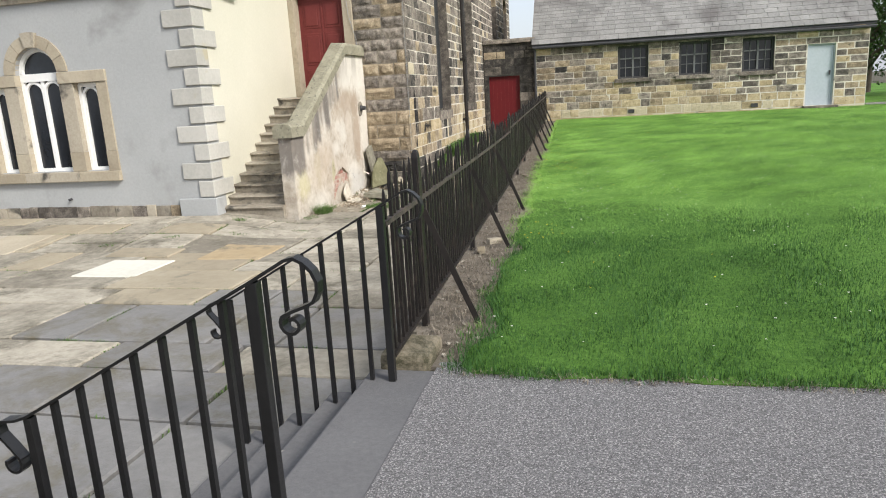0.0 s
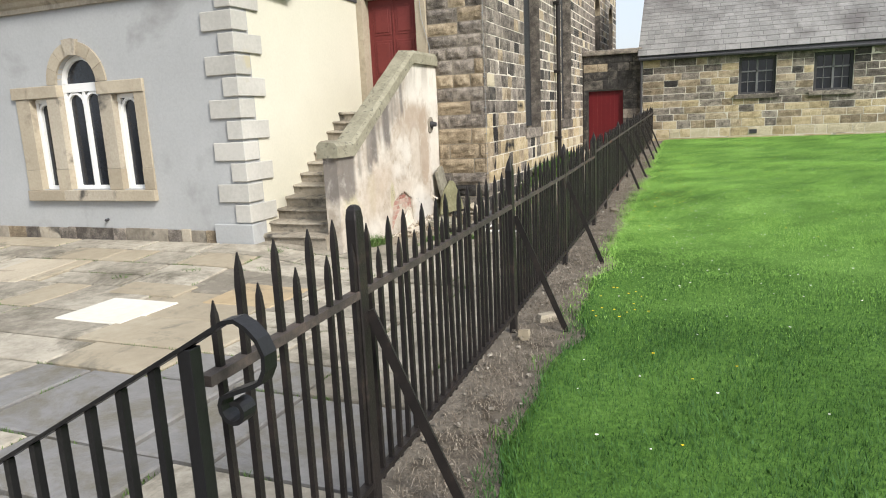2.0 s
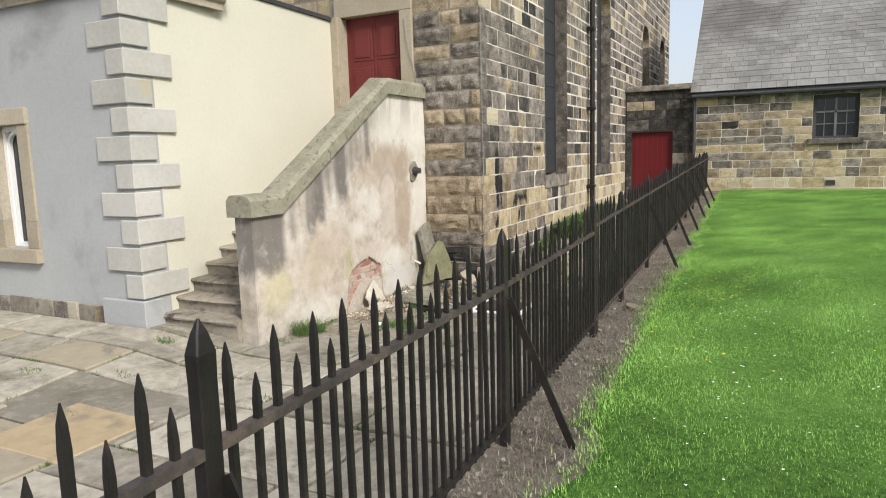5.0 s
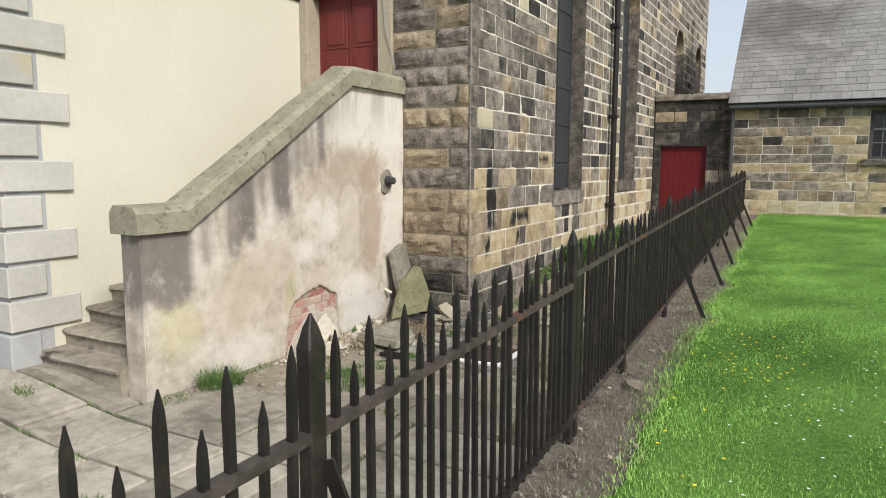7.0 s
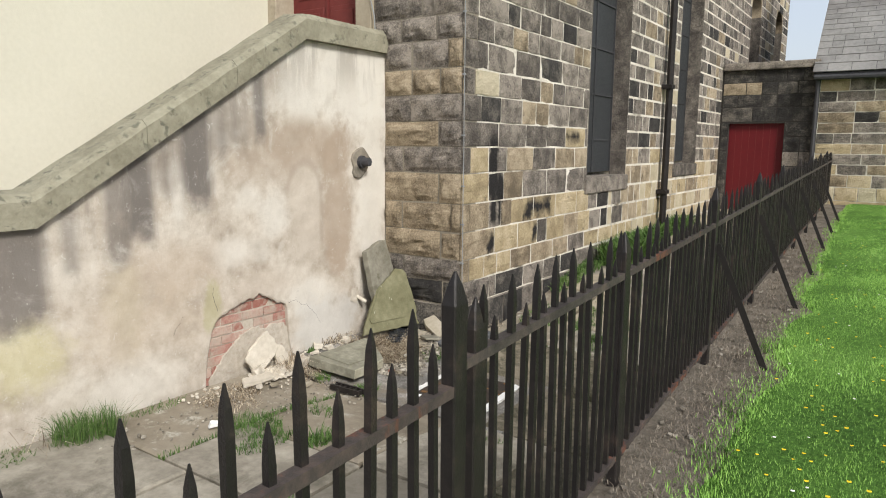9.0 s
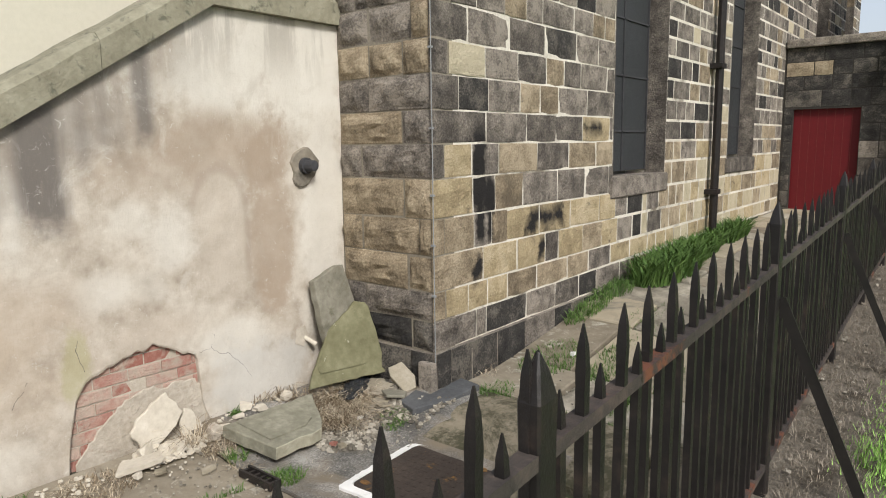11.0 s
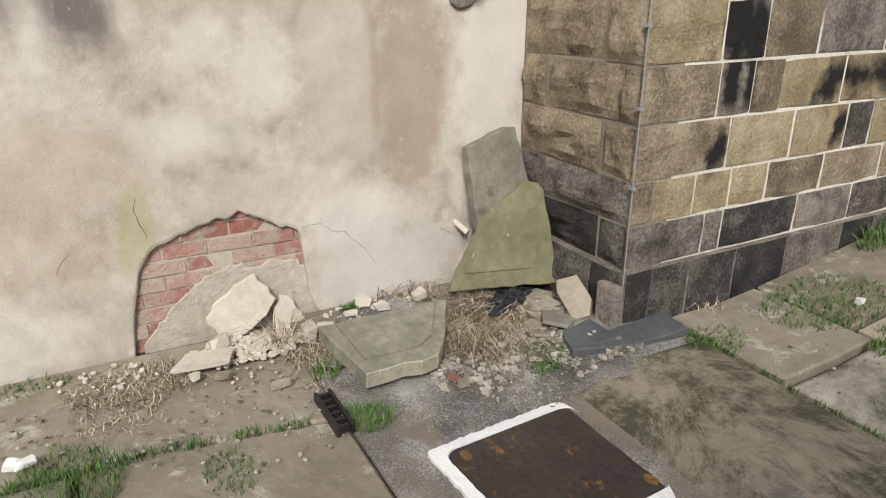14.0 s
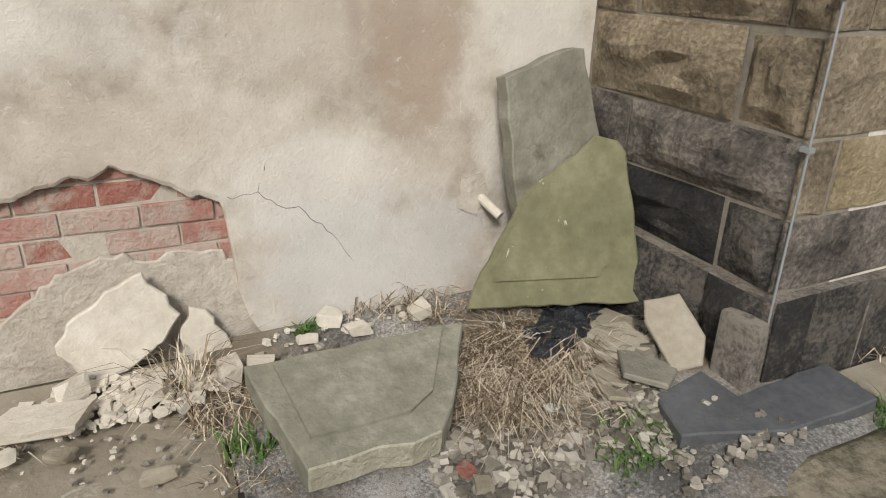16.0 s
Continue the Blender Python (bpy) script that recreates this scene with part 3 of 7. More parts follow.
def wall_blocks(bm, a0, a1, z0, z1, openings, d0, d1, place):
    """A wall in vertical strips with openings left free."""
    cuts = sorted({a0, a1, *[v for o in openings for v in o[:2]]})
    for p, q in zip(cuts, cuts[1:]):
        spans = sorted((o[2], o[3]) for o in openings if o[0] <= p + 1e-6 and o[1] >= q - 1e-6)
        lo = z0
        for s0, s1 in spans + [(z1, z1)]:
            if s0 > lo + 1e-4:
                prism(bm, [(p, lo), (q, lo), (q, s0), (p, s0)], d0, d1, place)
            lo = max(lo, s1)


_stone_cache = {}


def stone_mesh(w, h, rough, seed, mat):
    """A dressed stone w by h in its own plane (local x, z; front towards -y), proud by 14 to 22 mm with worn arrises."""
    key = (round(w, 2), round(h, 2), rough, seed, mat)
    if key in _stone_cache:
        return _stone_cache[key]
    bm = bmesh.new()
    j, ch = ((0.016, 0.004), (0.007, 0.007), (0.004, 0.016))[rough]
    w2, h2 = w / 2 - j, h / 2 - j
    nx, nz = ((1, 1), (4, 3), (9, 6))[rough]
    back = [bm.verts.new((x, 0.0, z)) for x, z in ((-w2, -h2), (w2, -h2), (w2, h2), (-w2, h2))]
    front = []
    for k in range(nz + 1):
        row = []
        for i in range(nx + 1):
            x, z = (w2 - ch) * (2 * i / nx - 1), (h2 - ch) * (2 * k / nz - 1)
            inner = 0 < i < nx and 0 < k < nz
            n = noise.noise((x * 9 + seed * 7.1, z * 9, seed * 3.3))
            if rough == 2:                         # rock-faced: swells out to the middle
                swell = (1 - abs(2 * i / nx - 1) ** 4) * (1 - abs(2 * k / nz - 1) ** 4)
                d = max(0.004, 0.006 + 0.03 * swell + 0.034 * n * swell + 0.012 * noise.noise((x * 31 + seed, z * 31, 2.2)) * swell)
            elif rough:
                d = max(0.006, 0.010 + 0.016 * n) if inner else 0.005 + 0.003 * n
            else:
                d = 0.003 + 0.0012 * (seed % 3)
            e = 0.016 * noise.noise((x * 14 + seed, z * 14, 5.5)) if rough else 0
            row.append(bm.verts.new((x + e, -d, z + e)))
        front.append(row)
    for k in range(nz):
        for i in range(nx):
            bm.faces.new((front[k][i], front[k][i + 1], front[k + 1][i + 1], front[k + 1][i]))
    b, t = front[0], front[-1]
    bm.faces.new([back[0], back[1]] + b[::-1])
    bm.faces.new([back[2], back[3]] + t)
    bm.faces.new([back[1], back[2]] + [front[k][-1] for k in range(nz, -1, -1)])
    bm.faces.new([back[3], back[0]] + [front[k][0] for k in range(nz + 1)])
    bmesh.ops.recalc_face_normals(bm, faces=bm.faces[:])
    me = bpy.data.meshes.new("stone")
    bm.to_mesh(me)
    bm.free()
    me.materials.append(MAT[mat])
    _stone_cache[key] = me
    return me


def lay_stones(owner, a0, a1, courses, openings, to_world, pick, near, rest_name, widths=(0.26, 0.32, 0.38, 0.46, 0.56), seed=1, first=None, laid=None, coarse=False):
    """Courses of stones from a0 to a1. to_world(a, z) gives a pose; near(a, z) says which are pieces of their own."""
    r = random.Random(seed)
    rest = {}
    for ci, (z0, z1) in enumerate(zip(courses, courses[1:])):
        zc, h = (z0 + z1) / 2, z1 - z0
        blocks = sorted((o[0], o[1]) for o in openings if o[2] < zc < o[3])
        free, lo = [], a0
        for b0, b1 in blocks + [(a1, a1)]:
            if b0 > lo + 0.04:
                free.append((lo, b0))
            lo = max(lo, b1)
        for f0, f1 in free:
            a = f0
            begin = True
            row = list((laid or {}).get(ci, ())) if begin and f0 == a0 else []
            while a < f1 - 0.02:
                w = r.choice(widths)
                given = row.pop(0) if row else None
                if begin and first:
                    w = first[ci % len(first)]
                begin = False
                if a + w > f1 - 0.16:
                    w = f1 - a
                    if w > max(widths) + 0.1:
                        w = w / 2
                if given:
                    w = (f1 if given[0] is None else given[0]) - a
                c = a + w / 2
                mat = given[1] if given else pick(c, zc, r)
                s = r.randrange(4)
                if near(c, zc):
                    ob = new("stone", stone_mesh(w, h, 2 if coarse else 1, s, mat))
                    ob.parent = owner
                    ob.matrix_basis = to_world(c, zc) @ pose(0, r.uniform(-0.004, 0.003), 0, r.uniform(-0.8, 0.8), r.uniform(-0.5, 0.5), r.uniform(-0.8, 0.8))
                else:
                    rest.setdefault(mat, []).append((stone_mesh(w, h, 0, s, mat), to_world(c, zc)))
                a += w
    for mat, items in rest.items():
        vs, fs, base = [], [], 0
        for me, m in items:
            vs += [m @ v.co for v in me.vertices]
            fs += [[base + i for i in p.vertices] for p in me.polygons]
            base += len(me.vertices)
        me = bpy.data.meshes.new(rest_name)
        me.from_pydata(vs, [], fs)
        me.materials.append(ISLAND[mat])
        ob = new(rest_name, me)
        ob.parent = owner
        tagged(ob, kind="stuff")


ISLAND = {"stone_black": MAT["stone_black"]}
for k, sn in (("stone_dark", (0.03, 0.028, 0.026)), ("stone_brown", (0.04, 0.036, 0.033)), ("stone_tan", (0.05, 0.045, 0.04)), ("stone_cream", None)):
    ISLAND[k] = material(k + "_joined", STOPS[k], islands=True, stain=sn, stain_scale=8.0, stain_lo=0.58, stain_hi=0.72, **STONE)

side = lambda a, b, d: (CH_X - d, a, b)           # church side wall: a along y, d into the wall
front = lambda a, b, d: (a, CH_Y + d, b)          # church front wall
church = thing("church", "tall church of soot-blackened coursed gritstone", "church", kind="structure")
bm = bmesh.new()
wall_blocks(bm, CH_Y + 0.252, CH_END, -0.9, CH_TOP, SIDE_WINDOWS, 0.0, 0.5, side)
part("wall_side", bm, "mortar", church, "pale lime mortar bed")
part("plinth", boxes((CH_X - 0.1, CH_X + 0.034, CH_Y - 0.034, CH_END, -0.9, -0.185), (-4.80, CH_X - 0.101, CH_Y - 0.034, CH_Y + 0.05, -0.9, -0.185)), "stone_dark", church)
DOOR = (-6.20, -5.16, 1.5, 3.56)
bm = bmesh.new()
wall_blocks(bm, -16.0, CH_X, -0.9, CH_TOP, [DOOR], 0.0, 0.25, front)
part("wall_front", bm, "mortar_dark", church)
bm = boxes((-16, CH_X + 0.18, CH_Y - 0.18, CH_END + 0.18, CH_TOP, CH_TOP + 0.12), (-16, CH_X + 0.3, CH_Y - 0.3, CH_END + 0.3, CH_TOP + 0.12, CH_TOP + 0.26))
part("eaves_cornice", bm, "cornice", church, "projecting moulded stone eaves cornice")
bm = bmesh.new()
prism(bm, [(CH_X + 0.3, CH_TOP + 0.27), (-10, CH_TOP + 3.3), (-16.3, CH_TOP + 0.27)], CH_Y - 0.3, CH_END + 0.3, lambda a, b, d: (a, d, b))
part("roof", bm, "slate", church, "grey slate roof")
part("wall_end", boxes((-16, CH_X - 0.5, CH_END - 0.5, CH_END, -0.9, CH_TOP)), "mortar_dark", church)


def church_window(y0, y1, z0, z1):
    """A tall round-headed window deep in its reveal, behind a wire guard."""
    w = thing("window", "tall dark church window behind a wire guard", "", "")
    del w["label"]
    w.parent = church
    r = (y1 - y0) / 2
    arch = [(y0, z0 + 0.06), (y1, z0 + 0.06), (y1, z1 - r)] + [((y0 + y1) / 2 + r * math.cos(t), z1 - r + r * math.sin(t)) for t in (math.pi * k / 12 for k in range(1, 12))] + [(y0, z1 - r)]
    bm = bmesh.new()
    # arch spandrels close the square opening
    for s in (0, 1):
        half = [((y0 + y1) / 2 + r * math.cos(t), z1 - r + r * math.sin(t)) for t in (math.pi / 2 + (1 - 2 * s) * math.pi / 2 * k / 8 for k in range(9))]
        corner = (y0, z1) if s == 0 else (y1, z1)
        prism(bm, half + [corner], 0.002, 0.30, side)
    part("spandrel", bm, "stone_brown", w)
    bm = bmesh.new()
    prism(bm, arch, 0.24, 0.25, side)
    part("guard", bm, "guard", w, "blue-grey wire mesh guard")
    bm = bmesh.new()
    prism(bm, arch, 0.30, 0.32, side)
    part("pane", bm, "dark_glass", w)
    for a0, a1 in ((y0, y0 + 0.014), (y1 - 0.014, y1)):
        bm = bmesh.new()
        prism(bm, [(a0, z0 + 0.02), (a1, z0 + 0.02), (a1, z1 - r), (a0, z1 - r)], -0.004, 0.24, side)
        part("jamb", bm, "stone_dark", w, "soot-dark dressed stone jamb")
    bm = bmesh.new()
    k = z0 + 0.5
    while k < z1 - 0.2:
        prism(bm, [(y0, k), (y1, k), (y1, k + 0.02), (y0, k + 0.02)], 0.225, 0.238, side)
        k += 0.62
    for a in (y0 + 0.03, (y0 + y1) / 2, y1 - 0.05):
        prism(bm, [(a, z0 + 0.06), (a + 0.02, z0 + 0.06), (a + 0.02, z1 - r * 0.9), (a, z1 - r * 0.9)], 0.225, 0.238, side)
    part("guard_bar", bm, "lead", w)
    bm = bmesh.new()
    prism(bm, [(y0 - 0.06, z0 - 0.2), (y1 + 0.06, z0 - 0.2), (y1 + 0.06, z0 + 0.02), (y0 - 0.06, z0 + 0.02)], -0.03, 0.24, side)
    bmesh.ops.bevel(bm, geom=bm.edges[:], offset=0.012, segments=2, affect="EDGES")
    part("sill", bm, "stone_dark", w, "sloping soot-dark stone sill")


for wdw in SIDE_WINDOWS:
    church_window(*wdw)

# red door at the stair head
door = thing("door_1", "closed dark red panelled door in a sandstone surround", "door", kind="structure")
dx0, dx1, dz0, dz1 = DOOR
bm = bmesh.new()
for x0, x1, z0, z1 in ((dx0 - 0.126, dx0 + 0.006, dz0, dz1 - 0.006), (dx1 - 0.006, dx1 + 0.2, dz0, dz1 - 0.006), (dx0 - 0.126, dx1 + 0.2, dz1 - 0.006, dz1 + 0.27)):
    prism(bm, [(x0, z0), (x1, z0), (x1, z1), (x0, z1)], -0.16 if x1 < -6.1 else -0.05, 0.30, front)
bmesh.ops.bevel(bm, geom=bm.edges[:], offset=0.008, segments=1, affect="EDGES")
part("surround", bm, "sand_trim", door, "plain sandstone surround")
part("leaf", boxes((dx0 + 0.003, dx1 - 0.003, CH_Y + 0.10, CH_Y + 0.16, dz0, dz1 - 0.003)), "red_paint", door, "dark red painted leaf")
bm = bmesh.new()
xm = (dx0 + dx1) / 2
for x0, x1 in ((dx0 + 0.1, xm - 0.05), (xm + 0.05, dx1 - 0.1)):
    for z0, z1 in ((dz0 + 0.15, dz0 + 0.55), (dz0 + 0.65, dz0 + 1.3), (dz0 + 1.4, dz0 + 1.93)):
        vs, fs = box(bm, x0, x1, CH_Y + 0.09, CH_Y + 0.102, z0, z1)
        vs, fs = box(bm, x0 + 0.05, x1 - 0.05, CH_Y + 0.078, CH_Y + 0.092, z0 + 0.05, z1 - 0.05)
bmesh.ops.bevel(bm, geom=bm.edges[:], offset=0.005, segments=1, affect="EDGES")
part("panel", bm, "red_paint", door)
part("meeting_strip", boxes((xm - 0.012, xm + 0.012, CH_Y + 0.085, CH_Y + 0.102, dz0, dz1)), "red_paint", door)

# ---- annex ----
AX, AY, ATOP = -6.15, 9.95, 3.21
AXF = -6.33                                       # the side wall runs in a little towards the church
annex = thing("annex", "low rendered annex, grey front and cream side", "annex", kind="structure")
afront = lambda a, b, d: (a, AY + d, b)
bm = bmesh.new()
wall_blocks(bm, -16, AX, -0.9, ATOP + 0.1, [(-10.22, -9.83, 0.46, 1.93), (-9.57, -8.73, 0.46, 2.57), (-8.47, -8.02, 0.46, 1.93)], 0, 0.35, afront)
part("wall_front", bm, "render_grey", annex, "grey painted rendered front wall")
bm = bmesh.new()
prism(bm, [(AX - 0.35, AY + 0.351), (AX, AY + 0.351), (AXF, CH_Y - 0.001), (AXF - 0.3, CH_Y - 0.001)], -0.9, 3.5, lambda a, b, d: (a, b, d))
part("wall_side", bm, "render_cream", annex, "cream painted rendered side wall")
part("flat_roof", boxes((-16, AX - 0.352, AY + 0.352, CH_Y - 0.002, 3.2, 3.3)), "lead", annex, "dark flat roof")
bm = bmesh.new()
prism(bm, [(AX - 0.4, AY + 1.5), (AX - 0.03, AY + 1.5), (AXF + 0.035, CH_Y - 0.06), (AXF - 0.3, CH_Y - 0.06)], 3.502, 3.56, lambda a, b, d: (a, b, d))
part("flashing", bm, "lead", annex, "dark roof edge flashing")


def cornice_run():
    prof = [(0, 0.0), (0.05, 0.0), (0.05, 0.07), (0.09, 0.10), (0.12, 0.16), (0.20, 0.20), (0.20, 0.26), (0.24, 0.30), (0.24, 0.34), (0, 0.38)]
    bm = bmesh.new()
    path = [(-16, AY, (0, -1)), (AX, AY, (1, -1)), (AX, AY + 1.45, (1, 0))]
    rings = [[bm.verts.new((x + o * n[0], y + o * n[1], ATOP + z)) for o, z in prof] for x, y, n in path]
    for a, b in zip(rings, rings[1:]):
        for i in range(len(prof)):
            bm.faces.new((a[i], b[i], b[(i + 1) % len(prof)], a[(i + 1) % len(prof)]))
    bm.faces.new(rings[0]), bm.faces.new(rings[-1])
    bmesh.ops.recalc_face_normals(bm, faces=bm.faces[:])
    return bm


part("cornice", cornice_run(), "cornice", annex, "weathered moulded stone cornice")


def quoin(z0, z1, fl, sl, proud=0.035):
    """One L-shaped corner block, fl along the front and sl along the side."""
    bm = bmesh.new()
    e = proud
    prism(bm, [(AX - fl, AY - e), (AX + e, AY - e), (AX + e, AY + sl), (AX - 0.001, AY + sl), (AX - 0.001, AY - 0.001), (AX - fl, AY - 0.001)], z0, z1, lambda a, b, d: (a, b, d))
    bmesh.ops.bevel(bm, geom=bm.edges[:], offset=0.009, segments=1, affect="EDGES")
    return bm


QZ0, QN = -0.065, 11
qh = (ATOP - QZ0) / QN
for i in range(QN):
    long_front = i % 2 == 1
    part("quoin", quoin(QZ0 + i * qh + 0.025, QZ0 + (i + 1) * qh - 0.012, 0.50 if long_front else 0.235, 0.30 if long_front else 0.60), "quoin", annex)
part("plinth_block", quoin(-0.6, QZ0 + 0.005, 0.62, 0.2, 0.06), "render_grey", annex, "grey painted corner plinth block")

# ---- three-light window of the annex ----
vw = new("window")
vw.parent = annex
SP = 2.12                                         # springing of the middle arch
for x0, x1 in ((-10.55, -10.25), (-9.86, -9.60), (-8.76, -8.50), (-8.05, -7.86)):
    part("jamb", boxes((x0 - 0.004, x1 + 0.004, AY - 0.03, AY + 0.16, 0.80, 1.925), bevel=0.006), "cornice" if -10 < x0 < -8.2 else "sand_trim", vw, "sandstone jamb")
    part("jamb_foot", boxes((x0 - 0.008, x1 + 0.008, AY - 0.034, AY + 0.16, 0.472, 0.797), bevel=0.006), "sand_trim", vw)
for x0, x1 in ((-10.62, -9.594), (-8.766, -7.85)):
    part("impost", boxes((x0, x1, AY - 0.05, AY + 0.16, 1.928, 2.115), bevel=0.01), "sand_trim", vw, "sandstone impost band")
for x0, x1, m in ((-10.54, -9.72, "sand_trim"), (-9.715, -8.62, "cornice"), (-8.615, -7.845, "sand_trim")):
    part("sill_block", boxes((x0, x1, AY - 0.08, AY + 0.14, 0.30, 0.469), bevel=0.01), m, vw, "projecting stone sill")
for k in range(7):
    t0, t1 = math.pi * k / 7 + 0.008, math.pi * (k + 1) / 7 - 0.008
    ro, pr = (0.66, 0.065) if k == 3 else (0.62, 0.03)
    bm = bmesh.new()
    pts = [(-9.18 + 0.42 * math.cos(t0 + (t1 - t0) * i / 4), SP + 0.42 * math.sin(t0 + (t1 - t0) * i / 4)) for i in range(5)]
    pts += [(-9.18 + ro * math.cos(t1 - (t1 - t0) * i / 4), SP + ro * math.sin(t1 - (t1 - t0) * i / 4)) for i in range(5)]
    prism(bm, pts, -pr, 0.16, afront)
    part("keystone" if k == 3 else "voussoir", bm, "cornice" if k == 3 else "sand_trim", vw)
bm = bmesh.new()                                   # spandrel fill behind the arch ring
for s in (-1, 1):
    arc = [(-9.18 + s * 0.42 * math.cos(t), SP + 0.42 * math.sin(t)) for t in (math.pi / 2 * i / 8 for i in range(9))]
    prism(bm, arc + [(-9.18, SP + 0.464), (-9.18 + s * 0.424, SP + 0.464)], 0.004, 0.3, afront)
part("spandrel", bm, "render_grey", vw)


def bars(bm, pts, w, d0, d1):
    """Flat bars that follow a polyline in the window's plane."""
    for i, ((a0, b0), (a1, b1)) in enumerate(zip(pts, pts[1:])):
        l = math.hypot(a1 - a0, b1 - b0)
        if l < 1e-5:
            continue
        e0 = d0 + 0.003 * (i % 2)                    # laps stand a little behind one another
        nx, nz = -(b1 - b0) / l * w / 2, (a1 - a0) / l * w / 2
        ex, ez = (a1 - a0) / l * w * 0.2, (b1 - b0) / l * w * 0.2
        prism(bm, [(a0 - nx - ex, b0 - nz - ez), (a1 - nx + ex, b1 - nz + ez), (a1 + nx + ex, b1 + nz + ez), (a0 + nx - ex, b0 + nz - ez)], e0, d1 - 0.002 * (i % 2), afront)


def lancet(x0, x1, z0, z1):
    r, c = (x1 - x0) / 2, (x0 + x1) / 2
    return [(x0, z0)] + [(c - r * math.cos(math.pi * i / 10), z1 - r + r * math.sin(math.pi * i / 10)) for i in range(11)] + [(x1, z0)]


bm = bmesh.new()
bars(bm, [(-9.57, 0.50), (-9.57, SP)] + [(-9.18 - 0.39 * math.cos(math.pi * i / 14), SP + 0.39 * math.sin(math.pi * i / 14)) for i in range(15)] + [(-8.79, 0.50), (-9.57, 0.50)], 0.07, 0.08, 0.15)
bars(bm, [(-9.6, 2.06), (-8.76, 2.06)], 0.13, 0.075, 0.15)
bars(bm, [(-9.18, 0.5), (-9.18, 2.01)], 0.06, 0.085, 0.15)
for x0, x1 in ((-9.535, -9.20), (-9.16, -8.825)):
    bars(bm, lancet(x0, x1, 0.52, 1.98), 0.045, 0.09, 0.15)
part("middle_frame", bm, "white_paint", vw, "white painted arched timber frame")
for x0, x1 in ((-10.25, -9.86), (-8.50, -8.05)):
    bm = bmesh.new()
    bars(bm, [(x0 + 0.03, 0.5), (x0 + 0.03, 1.89), (x1 - 0.03, 1.89), (x1 - 0.03, 0.5), (x0 + 0.03, 0.5)], 0.065, 0.08, 0.15)
    bars(bm, lancet(x0 + 0.08, x1 - 0.08, 0.53, 1.85), 0.04, 0.09, 0.15)
    part("side_frame", bm, "white_paint", vw, "white painted timber frame")
for x0, x1, z1 in ((-10.25, -9.86, 1.926), (-9.60, -8.76, 2.56), (-8.50, -8.05, 1.926)):
    part("pane", boxes((x0, x1, AY + 0.13, AY + 0.138, 0.47, z1)), "dark_glass", vw, "dark glass")
for x0, x1 in ((-10.25, -9.86), (-8.50, -8.05)):
    part("head_fill", boxes((x0, x1, AY + 0.003, AY + 0.34, 1.926, 2.0)), "sand_trim", vw)
# rough stone footing course
r_pl = random.Random(5)
x = -15.8
while x < AX - 0.66:
    w = r_pl.uniform(0.16, 0.5)
    part("footing_stone", boxes((x, min(x + w - 0.012, AX - 0.63), AY - r_pl.uniform(0.012, 0.035), AY + 0.05, -0.55, -0.15 - r_pl.uniform(0, 0.02)), bevel=0.008), r_pl.choice(("stone_brown", "stone_dark", "stone_dark", "cornice", "step")), annex)
    x += w
bm = bmesh.new()
tube(bm, [(-8.9, AY + 0.02, -0.02), (-8.9, AY - 0.06, -0.03)], 0.022, 10)
part("overflow_pipe", bm, "lead", annex)

vw.matrix_basis = Matrix.Translation((0.03, 0, -0.02))

# ---- outside stair and its parapet wall ----
NSTEP, RISE, GOING, ST_Y, ST_Z = 12, 0.158, 0.25, 10.12, -0.40
stair = thing("stair", "worn stone outside stair up to the red door", "stair", kind="structure")
for i in range(NSTEP):
    y0 = ST_Y + i * GOING
    y1 = y0 + GOING + 0.05 if i < NSTEP - 1 else CH_Y - 0.002
    bm = bmesh.new()
    z1 = ST_Z + (i + 1) * RISE
    n = 9
    # a worn, hollowed tread with an uneven rounded nosing
    prof = [(y0 + 0.035, z1 - RISE - (0.2 if i == 0 else 0.02)), (y0 + 0.03, z1 - 0.05), (y0, z1 - 0.045), (y0 - 0.006, z1 - 0.02), (y0 + 0.012, z1), (y1, z1), (y1, z1 - RISE - 0.02)]
    rings = []
    for k in range(n):
        u = k / (n - 1)
        x = AXF + 0.002 + u * (-5.053 - AXF)
        wear = 0.022 * math.sin(math.pi * u) * (1 if i else 0.4) + 0.008 * noise.noise((u * 5, i * 3.1, 0))
        rings.append([bm.verts.new((x, py + 0.012 * noise.noise((u * 6, i * 2.7, j)) * (j in (2, 3, 4)), pz - (wear if j in (3, 4) else 0))) for j, (py, pz) in enumerate(prof)])
    for a, b in zip(rings, rings[1:]):
        for j in range(len(prof)):
            bm.faces.new((a[j], b[j], b[(j + 1) % len(prof)], a[(j + 1) % len(prof)]))
    bm.faces.new(rings[0]), bm.faces.new(rings[-1])
    bmesh.ops.recalc_face_normals(bm, faces=bm.faces[:])
    part("step", bm, "step", stair)
part("stair_core", boxes((AXF + 0.002, -5.053, 12.0, CH_Y - 0.002, -0.7, 0.5), (AXF + 0.002, -5.053, 11.0, 12.0, -0.7, 0.0)), "mortar_dark", stair)

PX0, PX1 = -5.05, -4.83                           # parapet wall, inner and outer face
PY0, PK0, PK1 = 10.24, 10.66, 12.95               # pier front, lower and upper bend of its head
PZ0, PZ1 = 0.84, 2.25


